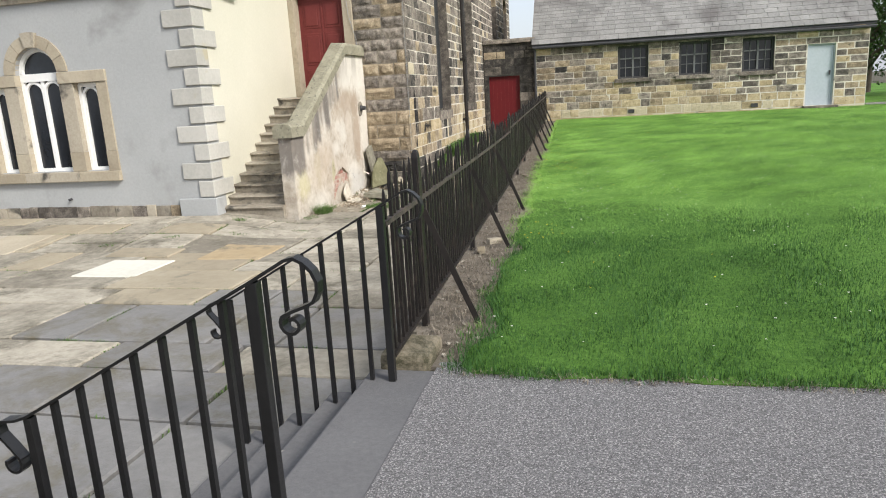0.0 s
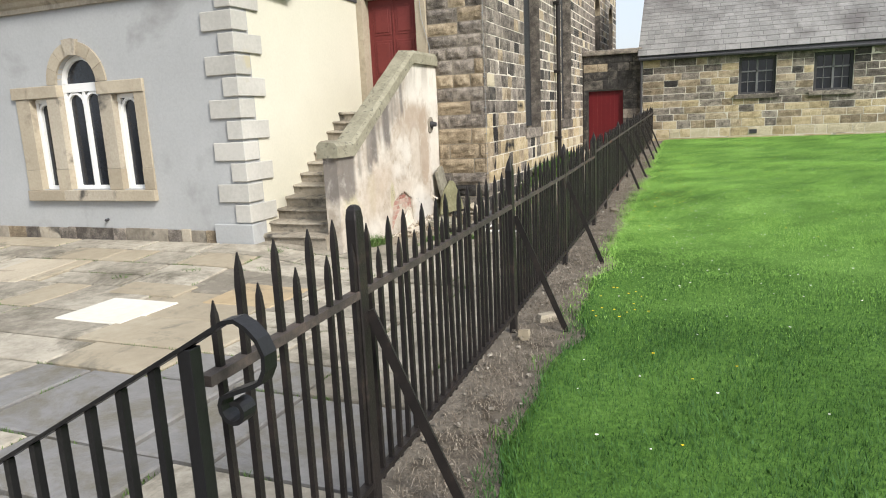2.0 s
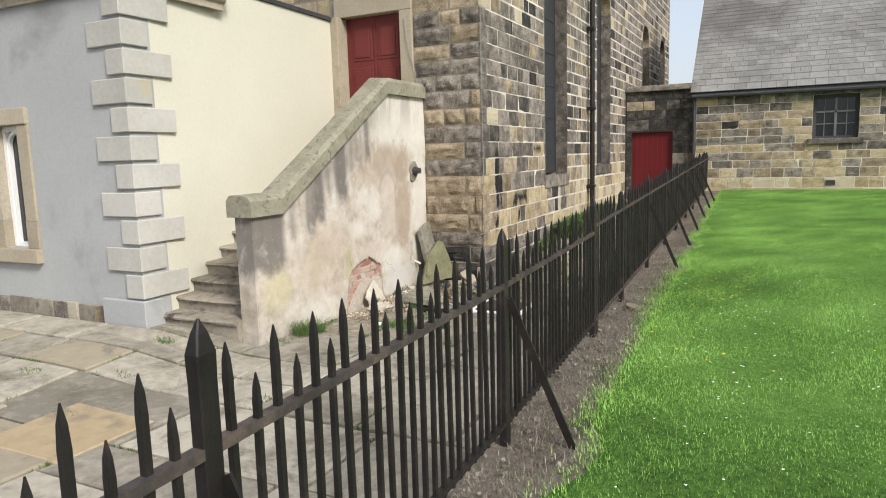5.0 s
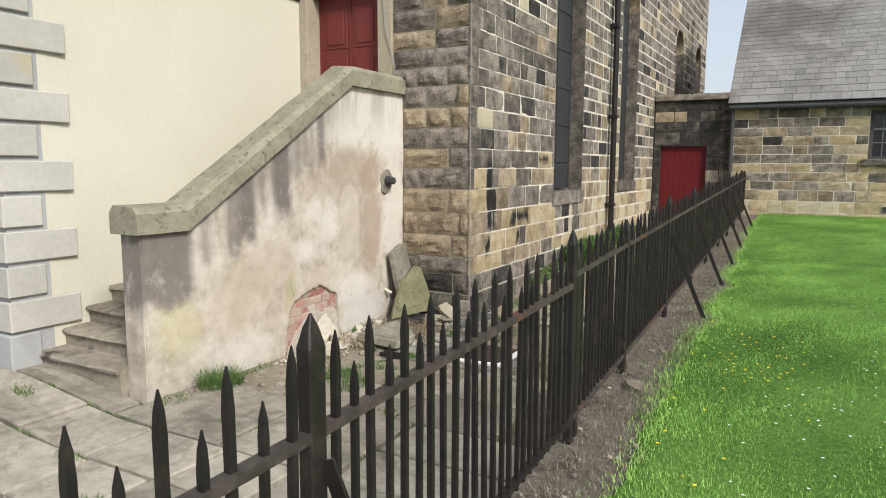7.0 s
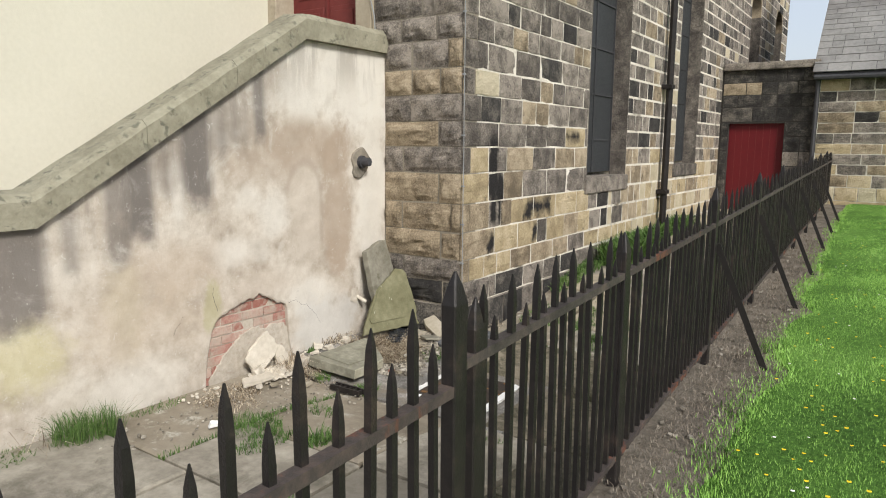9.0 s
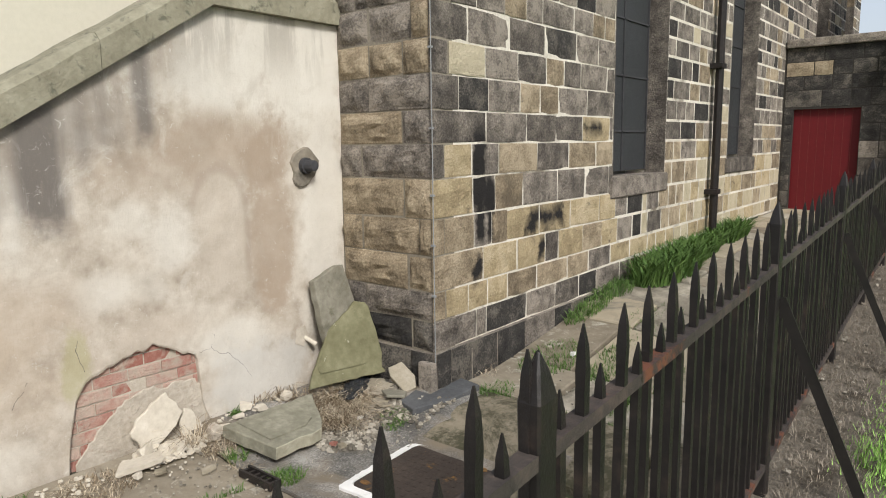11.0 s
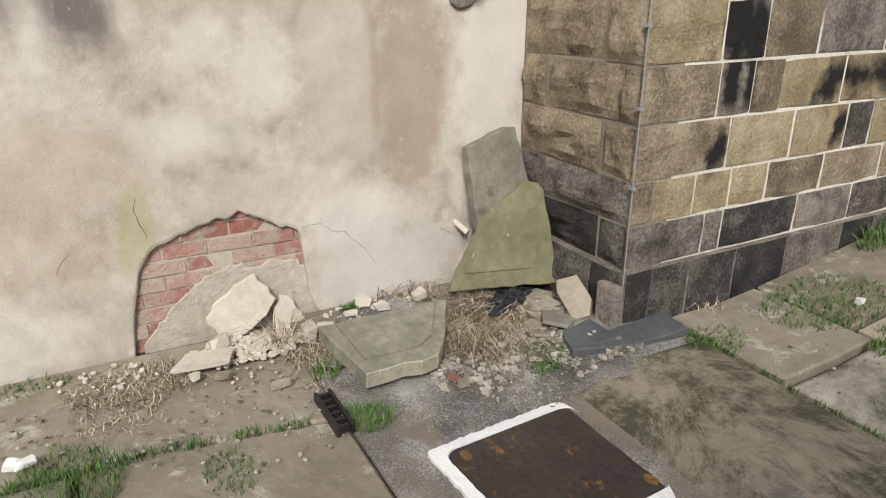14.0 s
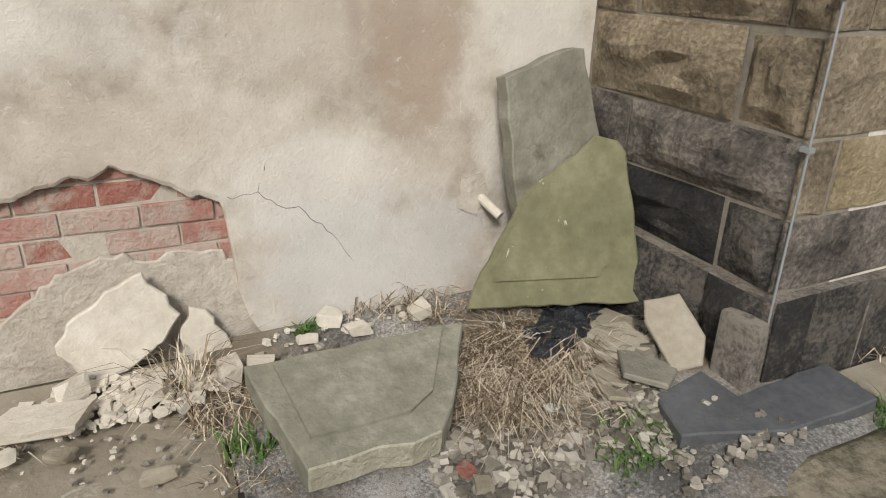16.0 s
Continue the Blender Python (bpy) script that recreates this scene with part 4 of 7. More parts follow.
def hole_top(y):
    """Upper rim of the fallen render, as a height over y."""
    rim = ((11.83, -0.60), (11.85, -0.40), (11.87, -0.28), (11.91, -0.11), (11.98, 0.0), (12.08, 0.03), (12.24, 0.08), (12.39, 0.12), (12.52, 0.06), (12.61, 0.01), (12.69, -0.02), (12.715, -0.34), (12.74, -0.44), (12.82, -0.59))
    for (a0, b0), (a1, b1) in zip(rim, rim[1:]):
        if a0 < y < a1:
            return b0 + (b1 - b0) * (y - a0) / (a1 - a0) + 0.030 * noise.noise((y * 13, 0, 1)) + 0.009 * noise.noise((y * 41, 3, 1))
    return -1.0


def head_z(y):
    return PZ0 if y < PK0 else PZ0 + (PZ1 - PZ0) * (y - PK0) / (PK1 - PK0) if y < PK1 else PZ1


parapet = thing("stair_parapet", "stained cream rendered parapet wall beside the stair", "parapet wall", kind="structure")
# brick core behind the render
bm = bmesh.new()
core = [(PY0 + 0.02, -0.8), (CH_Y - 0.002, -0.8), (CH_Y - 0.002, PZ1), (PK1, PZ1), (PK0, PZ0), (PY0 + 0.02, PZ0)]
prism(bm, core, PX0 + 0.01, PX1 - 0.041, lambda a, b, d: (d, a, b))
part("core", bm, "mortar_brick", parapet)
# outer render, a thick skin with an uneven face and the hole left open
bm = bmesh.new()
NY, cols = 340, []
for i in range(NY + 1):
    y = PY0 + (CH_Y - 0.002 - PY0) * i / NY
    h = hole_top(y)
    bottom = -0.75 if h < -0.6 else h
    top = head_z(y)
    col = []
    for k in range(31):
        z = bottom + (0.2 - bottom) * k / 10 if k <= 10 else 0.2 + (top - 0.2) * (k - 10) / 20
        bulge = 0.012 * noise.noise((y * 1.6, z * 1.6, 0)) + 0.006 * noise.noise((y * 6, z * 6, 2))
        bulge *= min(1.0, max(0.1, abs(y - 11.87) / 0.15 - 0.2))
        if h > -0.6 and k == 0:
            bulge -= 0.006
        col.append(bm.verts.new((PX1 + bulge, y, z)))
    cols.append((y, h > -0.6, col))
fs = []
for (ya, ha, a), (yb, hb, b) in zip(cols, cols[1:]):
    for k in range(30):
        fs.append(bm.faces.new((a[k], b[k], b[k + 1], a[k + 1])))
r = bmesh.ops.extrude_face_region(bm, geom=fs)
bmesh.ops.translate(bm, verts=[v for v in r["geom"] if isinstance(v, bmesh.types.BMVert)], vec=(-0.04, 0, 0))
bmesh.ops.recalc_face_normals(bm, faces=bm.faces[:])
part("render_coat", bm, "parapet_render", parapet, "cream render streaked with grey and brown damp stains")
part("pier_face", boxes((PX0, PX1 - 0.001, PY0 - 0.015, PY0 - 0.001, -0.7, PZ0)), "parapet_render", parapet)
bm = bmesh.new()
prism(bm, core, PX0, PX0 + 0.009, lambda a, b, d: (d, a, b))
part("inner_coat", bm, "render_cream", parapet)


def coping_run(y0, z0, y1, z1, t=0.225):
    bm = bmesh.new()
    over = 0.055
    n = max(2, int((y1 - y0) / 0.12))
    prof = [(PX0 - over, 0), (PX1 + over, 0), (PX1 + over, t * 0.72), (PX1 + over - 0.05, t * 0.95), (PX0 - over + 0.05, t), (PX0 - over, t * 0.75)]
    rings = []
    for i in range(n + 1):
        u = i / n
        y, z = y0 + (y1 - y0) * u, z0 + (z1 - z0) * u
        rings.append([bm.verts.new((x + 0.006 * noise.noise((y * 7, j, 0)), y, z + dz + 0.008 * noise.noise((y * 9, j * 2.1, 4)) * (dz > 0))) for j, (x, dz) in enumerate(prof)])
    for a, b in zip(rings, rings[1:]):
        for j in range(len(prof)):
            bm.faces.new((a[j], b[j], b[(j + 1) % len(prof)], a[(j + 1) % len(prof)]))
    bm.faces.new(rings[0]), bm.faces.new(rings[-1])
    bmesh.ops.recalc_face_normals(bm, faces=bm.faces[:])
    return bm


for ya, za, yb, zb in ((PY0 - 0.07, PZ0 + 0.002, PK0, PZ0 + 0.002), (PK0, PZ0 + 0.002, 11.42, head_z(11.42)), (11.424, head_z(11.424), 12.2, head_z(12.2)), (12.204, head_z(12.204), PK1, PZ1 + 0.002), (PK1, PZ1 + 0.002, CH_Y - 0.004, PZ1 + 0.002)):
    part("coping_stone", coping_run(ya, za, yb, zb), "coping", parapet, "lichened sandstone coping")

# ---- entrance steps down from the tarmac, with handrails ----
entry = thing("entrance_steps", "dark cement steps down from the tarmac to the yard", "steps", kind="structure")
part("landing", boxes((-1.19, -0.80, 1.5, 3.22, -0.7, -0.02), bevel=0.012), "asphalt", entry)
for i, (x0, x1, z) in enumerate(((-1.43, -1.192, -0.16), (-1.68, -1.432, -0.30), (-1.93, -1.682, -0.425))):
    part("step", boxes((x0, x1, 1.5, 3.22, -0.7, z), bevel=0.012), "asphalt", entry)
kb = boxes((-1.15, -0.87, 3.225, 3.56, -0.3, 0.06), bevel=0.035)
tagged(finish(kb, "kerb_block", "flag_moss"), "weathered sandstone block at the fence end", "stone block")


def handrail(y, shift=0.0):
    """A flat iron rail that rakes down the steps, scrolled at both ends, on square balusters."""
    h = thing("handrail", "black iron stair handrail with scrolled ends", "handrail", "entrance handrails")
    xa, xb, za, zb = -1.03 + shift, -1.90, 0.885, 0.40
    bm = bmesh.new()

    def ribbon(bm, pts, w=0.042, t=0.010):
        rings = []
        for i, (px, pz) in enumerate(pts):
            q0, q1 = pts[max(i - 1, 0)], pts[min(i + 1, len(pts) - 1)]
            dx, dz = q1[0] - q0[0], q1[1] - q0[1]
            l = math.hypot(dx, dz) or 1
            nx, nz = -dz / l * t / 2, dx / l * t / 2
            rings.append([bm.verts.new((px + s * nx, y + v * w / 2, pz + s * nz)) for s, v in ((-1, -1), (-1, 1), (1, 1), (1, -1))])
        for a, b in zip(rings, rings[1:]):
            for k in range(4):
                bm.faces.new((a[k], b[k], b[(k + 1) % 4], a[(k + 1) % 4]))
        bm.faces.new(rings[0]), bm.faces.new(rings[-1])
        bmesh.ops.recalc_face_normals(bm, faces=bm.faces[:])

    # the rail runs on past the post, turns over and comes back to a curl
    top = [(xa + 0.113, za + 0.063), (xa + 0.144, za + 0.070), (xa + 0.172, za + 0.056), (xa + 0.196, za + 0.032), (xa + 0.210, za + 0.0), (xa + 0.208, za - 0.032), (xa + 0.194, za - 0.060), (xa + 0.172, za - 0.072), (xa + 0.13, za - 0.088), (xa + 0.098, za - 0.102)]
    curl = [(xa + 0.120 + (0.038 - 0.0017 * k) * math.cos(2.5 + 0.42 * k), za - 0.130 + (0.038 - 0.0017 * k) * math.sin(2.5 + 0.42 * k)) for k in range(15)]
    low = [(xb - 0.05, zb - 0.015), (xb - 0.10, zb - 0.02), (xb - 0.13, zb - 0.04), (xb - 0.125, zb - 0.075), (xb - 0.09, zb - 0.115), (xb - 0.055, zb - 0.16)]
    low += [(xb - 0.085 + 0.032 * math.cos(0.5 - 0.5 * k), zb - 0.18 + 0.032 * math.sin(0.5 - 0.5 * k)) for k in range(9)]
    ribbon(bm, [(xa + 0.002, za), (xb, zb)])
    rail = part("rail", bm, "black_iron", h, "flat iron rail")
    for pts in ([(xa + 0.002, za)] + top + curl, [(xb - 0.002, zb)] + low):
        bm = bmesh.new()
        ribbon(bm, pts)
        part("scroll", bm, "black_iron", rail, "curled iron scroll")
    for name, x, z0, z1, w in (("post", xa, -0.06, za, 0.036), ("post", xb, -0.5, zb, 0.03)):
        part(name, boxes((x - w / 2, x + w / 2, y - w / 2, y + w / 2, z0, z1 - 0.004), bevel=0.003), "black_iron", h)
    for k in range(1, 8):
        u = k / 8
        x, z = xa + (xb - xa) * u, za + (zb - za) * u
        foot = -0.06 if x > -1.19 else -0.19 if x > -1.43 else -0.33 if x > -1.68 else -0.45
        part("baluster", boxes((x - 0.010, x + 0.010, y - 0.010, y + 0.010, foot, z - 0.003)), "black_iron", h)
    return h


handrail(3.08)
handrail(1.76, 0.03)

# ---- iron fence along the lawn ----
POSTS = [3.9, 5.97, 7.92, 9.95, 11.18, 12.87, 14.58, 16.12, 17.8, 19.4, 21.0, 22.5]
BRACED = {3.9, 5.97, 7.92, 12.87, 14.58, 16.12, 17.8, 19.4, 21.0}


def spear_mesh(length, thick, head):
    """A square bar drawn out into a flattened spear head."""
    bm = bmesh.new()
    t = thick / 2
    prof = [(0, t, t), (length - head, t, t), (length - head * 0.75, t * 1.12, t * 0.95), (length - head * 0.35, t * 0.85, t * 0.75), (length, t * 0.15, t * 0.15)]
    rings = [[bm.verts.new((sx * a, sy * b, z)) for sx, sy in ((-1, -1), (1, -1), (1, 1), (-1, 1))] for z, a, b in prof]
    for p, q in zip(rings, rings[1:]):
        for k in range(4):
            bm.faces.new((p[k], p[(k + 1) % 4], q[(k + 1) % 4], q[k]))
    bm.faces.new(rings[0][::-1]), bm.faces.new(rings[-1])
    return bm


def mesh_of(bm, name, mat):
    me = bpy.data.meshes.new(name)
    bm.normal_update()
    bm.to_mesh(me)
    bm.free()
    me.materials.append(MAT[mat])
    return me


LONG = mesh_of(spear_mesh(0.937, 0.0178, 0.11), "picket", "iron")
SHORT = mesh_of(spear_mesh(0.842, 0.0165, 0.10), "picket", "iron")


def post_bm(h, w=0.055, d=0.04, head=False, blunt=False):
    """The shaft of a post, or its pointed or worn blunt head."""
    bm = bmesh.new()
    rings = []
    prof = ((-0.25, 1), (h - 0.14, 1))
    if head:
        prof = ((h - 0.14, 1), (h - 0.045, 1), (h - 0.018, 0.86), (h - 0.004, 0.55), (h, 0.25)) if blunt else ((h - 0.14, 1), (h - 0.075, 1.05), (h - 0.03, 0.62), (h, 0.12))
    for z, k in prof:
        rings.append([bm.verts.new((sx * d / 2 * k, sy * w / 2 * k, z)) for sx, sy in ((-1, -1), (1, -1), (1, 1), (-1, 1))])
    for p, q in zip(rings, rings[1:]):
        for k in range(4):
            bm.faces.new((p[k], p[(k + 1) % 4], q[(k + 1) % 4], q[k]))
    bm.faces.new(rings[0][::-1]), bm.faces.new(rings[-1])
    bmesh.ops.bevel(bm, geom=[e for e in bm.edges if abs(e.verts[0].co.z - e.verts[1].co.z) > 0.02], offset=0.004, segments=1, affect="EDGES")
    return bm


def add_post(owner, y, h, w=0.055, d=0.04):
    m = pose(fence_x(y), y, lawn_z(y))
    bm = post_bm(h, w, d)
    bmesh.ops.transform(bm, matrix=m, verts=bm.verts)
    shaft = part("post", bm, "iron", owner)
    bm = post_bm(h, w, d, True, y < 4)
    bmesh.ops.transform(bm, matrix=m, verts=bm.verts)
    part("spear_head", bm, "iron", shaft)


def bar(bm, p, q, w, h):
    """A rectangular bar from p to q, w across and h high."""
    p, q = Vector(p), Vector(q)
    d = (q - p).normalized()
    s = d.cross(Vector((0, 0, 1))).normalized() * w / 2
    u = s.cross(d).normalized() * h / 2
    a = [bm.verts.new(c + i * s + j * u) for c in (p, q) for i, j in ((-1, -1), (1, -1), (1, 1), (-1, 1))]
    bm.faces.new(a[3::-1]), bm.faces.new(a[4:])
    for k in range(4):
        bm.faces.new((a[k], a[(k + 1) % 4], a[4 + (k + 1) % 4], a[4 + k]))


def bay(y0, y1, with_post=True, rail_shift=0.0, braced=False, rusty=False):
    label = "black iron spear-topped fence bay" + (", rail rusting through its paint" if rusty else " with a raking brace" if braced else "")
    f = thing("fence_bay", label, "fence", "fence along the lawn")
    g0, g1 = lawn_z(y0), lawn_z(y1)
    bm = bmesh.new()
    bar(bm, (fence_x(y0), y0, g0 + 0.785 + rail_shift), (fence_x(y1), y1, g1 + 0.785 + rail_shift), 0.034, 0.026)
    part("top_rail", bm, "rust" if rusty else "worn_iron", f)
    bm = bmesh.new()
    bar(bm, (fence_x(y0), y0, g0 + 0.10), (fence_x(y1), y1, g1 + 0.10), 0.034, 0.022)
    part("bottom_rail", bm, "rust" if y0 > 8 else "iron", f)
    n = max(2, round((y1 - y0) / (0.082 if y0 < 9.9 else 0.0775)))
    odd = 0 if y0 in (3.12, 11.18) else 1            # which pickets are the long ones
    lift = 0.045 if y0 == 3.12 else 0.0              # the short bay at the steps stands higher
    for i in range(1, n):
        y = y0 + (y1 - y0) * i / n + (0.05 if y0 == 9.95 else 0.0)
        if y0 == 3.12:
            y = 3.104 + 0.084 * i
        ob = new("picket", LONG if i % 2 == odd else SHORT)
        ob.parent = f
        ob.matrix_basis = pose(fence_x(y) + rng.uniform(-0.002, 0.002), y, lawn_z(y) + 0.07 + lift, rng.uniform(-0.5, 0.5), rng.uniform(-0.6, 0.6), rng.uniform(-4, 4))
    if with_post:
        add_post(f, y0, 1.0 if y0 == 11.18 else 1.06 if y0 > 7 else 1.08)
    if braced:
        bm = bmesh.new()
        bar(bm, (fence_x(y0) + 0.022, y0 + 0.02, g0 + 0.72), (fence_x(y0) + 0.33, y0 + 0.07, g0 - 0.03), 0.012, 0.036)
        part("brace", bm, "iron", f)
    return f


bay(3.12, 3.9, with_post=False)
for i, y in enumerate(POSTS):
    y1 = POSTS[i + 1] if i + 1 < len(POSTS) else 23.95
    bay(y, y1, rail_shift=0.05 if y >= 9.9 else 0.0, braced=y in BRACED, rusty=y in (7.92, 11.18))
# the second upright that doubles the post where two lengths of fence meet
f2 = thing("fence_post", "doubled black iron fence post where two lengths meet", "fence post")
add_post(f2, 10.045, 0.98, 0.045, 0.03)
# low retaining wall under the fence
bm = bmesh.new()
for i in range(42):
    y0, y1 = 3.06 + i * 0.5, 3.06 + i * 0.5 + 0.492
    x = fence_x(y0)
    e = 0.012 * noise.noise((i * 1.7, 0, 0))
    box(bm, x - 0.11 + e, x - 0.05, y0, y1, -0.8, lawn_z(y0) - 0.03 + e)
tagged(finish(bm, "retaining_wall", "step"), "low stone retaining wall under the fence", "wall", kind="structure")

# ---- low chapel at the end of the lawn ----
CY, CX0, CX1, CTOP = 24.0, -2.05, 8.1, 2.72
chapel = thing("chapel", "low single-storey chapel of mixed brown stone with a slate roof", "chapel", kind="structure")
CWIN = [(0.63, 1.61, 1.55, 2.60), (2.56, 3.53, 1.55, 2.60), (4.47, 5.43, 1.55, 2.58)]
CDOOR = (6.38, 7.18, 0.38, 2.26)
cfront = lambda a, b, d: (a, CY + d, b)
bm = bmesh.new()
wall_blocks(bm, CX0, CX1, -0.3, CTOP, CWIN + [CDOOR], 0, 0.4, cfront)
part("wall_front", bm, "mortar", chapel)
ROOF_D, ROOF_H = 4.0, 4.1
bm = bmesh.new()
for x0, x1 in ((CX0, CX0 + 0.4), (CX1 - 0.4, CX1)):
    prism(bm, [(CY + 0.401, -0.3), (CY + 2 * ROOF_D, -0.3), (CY + 2 * ROOF_D, CTOP), (CY + ROOF_D, CTOP + ROOF_H - 0.15), (CY + 0.401, CTOP + 0.2)], x0, x1, lambda a, b, d: (d, a, b))
box(bm, CX0 + 0.4, CX1 - 0.4, CY + 2 * ROOF_D - 0.4, CY + 2 * ROOF_D, -0.3, CTOP)
part("wall_end", bm, "stone_brown", chapel)
bm = bmesh.new()
for s in (0, 1):
    a0, a1 = (CY - 0.12, CY + ROOF_D) if s == 0 else (CY + 2 * ROOF_D + 0.12, CY + ROOF_D)
    z0, z1 = CTOP + 0.02, CTOP + ROOF_H
    prism(bm, [(a0, z0), (a1, z1), (a1, z1 + 0.08), (a0, z0 + 0.06)], CX0 - 0.12, CX1 + 0.12, lambda a, b, d: (d, a, b))
part("roof_bed", bm, "lead", chapel)
bm = bmesh.new()
tube(bm, [(CX0 - 0.1, CY - 0.16, CTOP - 0.0), (CX1 + 0.1, CY - 0.16, CTOP - 0.05)], 0.05, 8)
part("gutter", bm, "lead", chapel, "dark gutter under the eaves")
bm = bmesh.new()
tube(bm, [(CX0 - 0.04, CY - 0.10, CTOP), (CX0 - 0.04, CY - 0.07, CTOP - 0.3), (CX0 - 0.04, CY - 0.07, 0.3)], 0.04, 8)
part("downpipe", bm, "lead", chapel, "black downpipe")
# slates
slates = part("roof_slates", boxes((CX0 - 0.1, CX1 + 0.1, CY + ROOF_D - 0.12, CY + ROOF_D + 0.12, CTOP + ROOF_H + 0.05, CTOP + ROOF_H + 0.14)), "slate", chapel, "grey stone slates in diminishing courses")
sl_len = math.hypot(ROOF_D + 0.12, ROOF_H)
sl_ang = math.atan2(ROOF_H, ROOF_D + 0.12)
u, ci, rest_v, rest_f, n_own = 0.0, 0, [], [], 0
r_sl = random.Random(3)
sl_cache = {}


def slate_mesh(w, h):
    if (w, h) not in sl_cache:
        bm = bmesh.new()
        box(bm, 0.004, w - 0.004, 0, h * 1.25, 0.0, 0.016)
        sl_cache[(w, h)] = mesh_of(bm, "slate", "slate")
    return sl_cache[(w, h)]


while u < sl_len - 0.05:
    h = 0.25 - 0.014 * min(ci, 6)
    x = CX0 - 0.14
    while x < CX1 + 0.1:
        w = r_sl.choice((0.2, 0.24, 0.28, 0.34, 0.4))
        w = min(w, CX1 + 0.14 - x)
        w = round(w, 2)
        if w < 0.06:
            break
        m = Matrix.Translation((x, CY - 0.14 + u * math.cos(sl_ang), CTOP + 0.09 + u * math.sin(sl_ang))) @ pose(0, 0, 0, math.degrees(sl_ang) - 2.6 + r_sl.uniform(-0.5, 0.5), 0, r_sl.uniform(-0.5, 0.5)) @ Matrix.Translation((0, 0, 0.012))
        me = slate_mesh(w, round(h, 2))
        if x < 1.2 and u < 4.0 and n_own < 290:
            ob = new("slate", me)
            ob.parent = slates
            ob.matrix_basis = m
            n_own += 1
        else:
            b0 = len(rest_v)
            rest_v += [m @ v.co for v in me.vertices]
            rest_f += [[b0 + i for i in p.vertices] for p in me.polygons]
        x += w
    u += h
    ci += 1
me = bpy.data.meshes.new("slates_beyond")
me.from_pydata(rest_v, [], rest_f)
me.materials.append(MAT["slate_rest"])
ob = new("slates_beyond", me)
ob.parent = slates
tagged(ob, kind="stuff")


def chapel_window(x0, x1, z0, z1):
    w = new("window")
    w.parent = chapel
    bm = bmesh.new()
    for a in ((x0, x1, z1 - 0.09, z1), (x0, x1, z0, z0 + 0.06), (x0, x0 + 0.08, z0 + 0.06, z1 - 0.09), (x1 - 0.08, x1, z0 + 0.06, z1 - 0.09)):
        box(bm, a[0], a[1], CY + 0.10, CY + 0.16, a[2], a[3])
    part("frame", bm, "grey_wood", w, "dark painted frame")
    bm = bmesh.new()
    for a in (((x0 + x1) / 2 - 0.028, (x0 + x1) / 2 + 0.028, z0 + 0.06, z1 - 0.09), (x0 + 0.08, x1 - 0.08, z0 + 0.62, z0 + 0.66)):
        box(bm, a[0], a[1], CY + 0.095, CY + 0.155, a[2], a[3])
    part("mullion", bm, "window_bar", w, "grey painted mullion and transom")
    bm = bmesh.new()
    for k in (1, 3):
        xc = x0 + 0.02 + (x1 - x0 - 0.04) * k / 4
        box(bm, xc - 0.009, xc + 0.009, CY + 0.12, CY + 0.15, z0 + 0.05, z1 - 0.06)
    box(bm, x0 + 0.05, x1 - 0.05, CY + 0.12, CY + 0.15, z0 + 0.34, z0 + 0.36)
    part("glazing_bar", bm, "window_bar", w)
    part("pane", boxes((x0, x1, CY + 0.17, CY + 0.18, z0, z1)), "dark_glass", w, "dark glass")
    part("sill", boxes((x0 - 0.1, x1 + 0.1, CY - 0.07, CY + 0.15, z0 - 0.13, z0 - 0.002), bevel=0.01), "stone_dark", w, "dark stone sill")
    part("lintel", boxes((x0 - 0.06, x1 + 0.06, CY - 0.03, CY + 0.15, z1 + 0.002, CTOP - 0.01)), "stone_dark", w)


for x in (1.07, 4.9):
    part("air_vent", boxes((x - 0.1, x + 0.1, CY - 0.03, CY - 0.012, 0.42, 0.54)), "lead", chapel, "small dark air vent")
for cw in CWIN:
    chapel_window(*cw)
cd = thing("door_2", "closed pale blue-grey metal door", "door", kind="structure")
part("leaf", boxes((CDOOR[0] + 0.04, CDOOR[1] - 0.04, CY + 0.08, CY + 0.13, CDOOR[2], CDOOR[3] - 0.04), bevel=0.006), "pale_door", cd)
part("frame", boxes((CDOOR[0], CDOOR[0] + 0.038, CY + 0.05, CY + 0.15, CDOOR[2], CDOOR[3]), (CDOOR[1] - 0.038, CDOOR[1], CY + 0.05, CY + 0.15, CDOOR[2], CDOOR[3]), (CDOOR[0] + 0.039, CDOOR[1] - 0.039, CY + 0.05, CY + 0.15, CDOOR[3] - 0.038, CDOOR[3])), "pale_door", cd)
part("doorstep", boxes((CDOOR[0] - 0.08, CDOOR[1] + 0.1, CY - 0.28, CY + 0.06, 0.2, CDOOR[2] - 0.004), bevel=0.012), "stone_dark", cd, "dark stone doorstep")
part("handle", boxes((CDOOR[1] - 0.14, CDOOR[1] - 0.10, CY + 0.03, CY + 0.078, 1.3, 1.44), bevel=0.006), "lead", cd)

# ---- link wall with the bright red door, between church and chapel ----
# sooty stone; the mortar goes near black to stand in for shade
link = thing("link_building", "small soot-black link building between church and chapel", "building", kind="structure")
LD = (-3.72, -2.65, -0.1, 1.87)
bm = bmesh.new()
wall_blocks(bm, CH_X + 0.002, CX0 - 0.002, -0.8, 2.95, [LD], 0.15, 0.5, cfront)
part("wall_front", bm, "mortar_black", link)
part("parapet_coping", boxes((CH_X + 0.03, CX0 - 0.03, CY + 0.06, CY + 0.6, 2.952, 3.1), bevel=0.02), "stone_dark", link, "black stone coping")
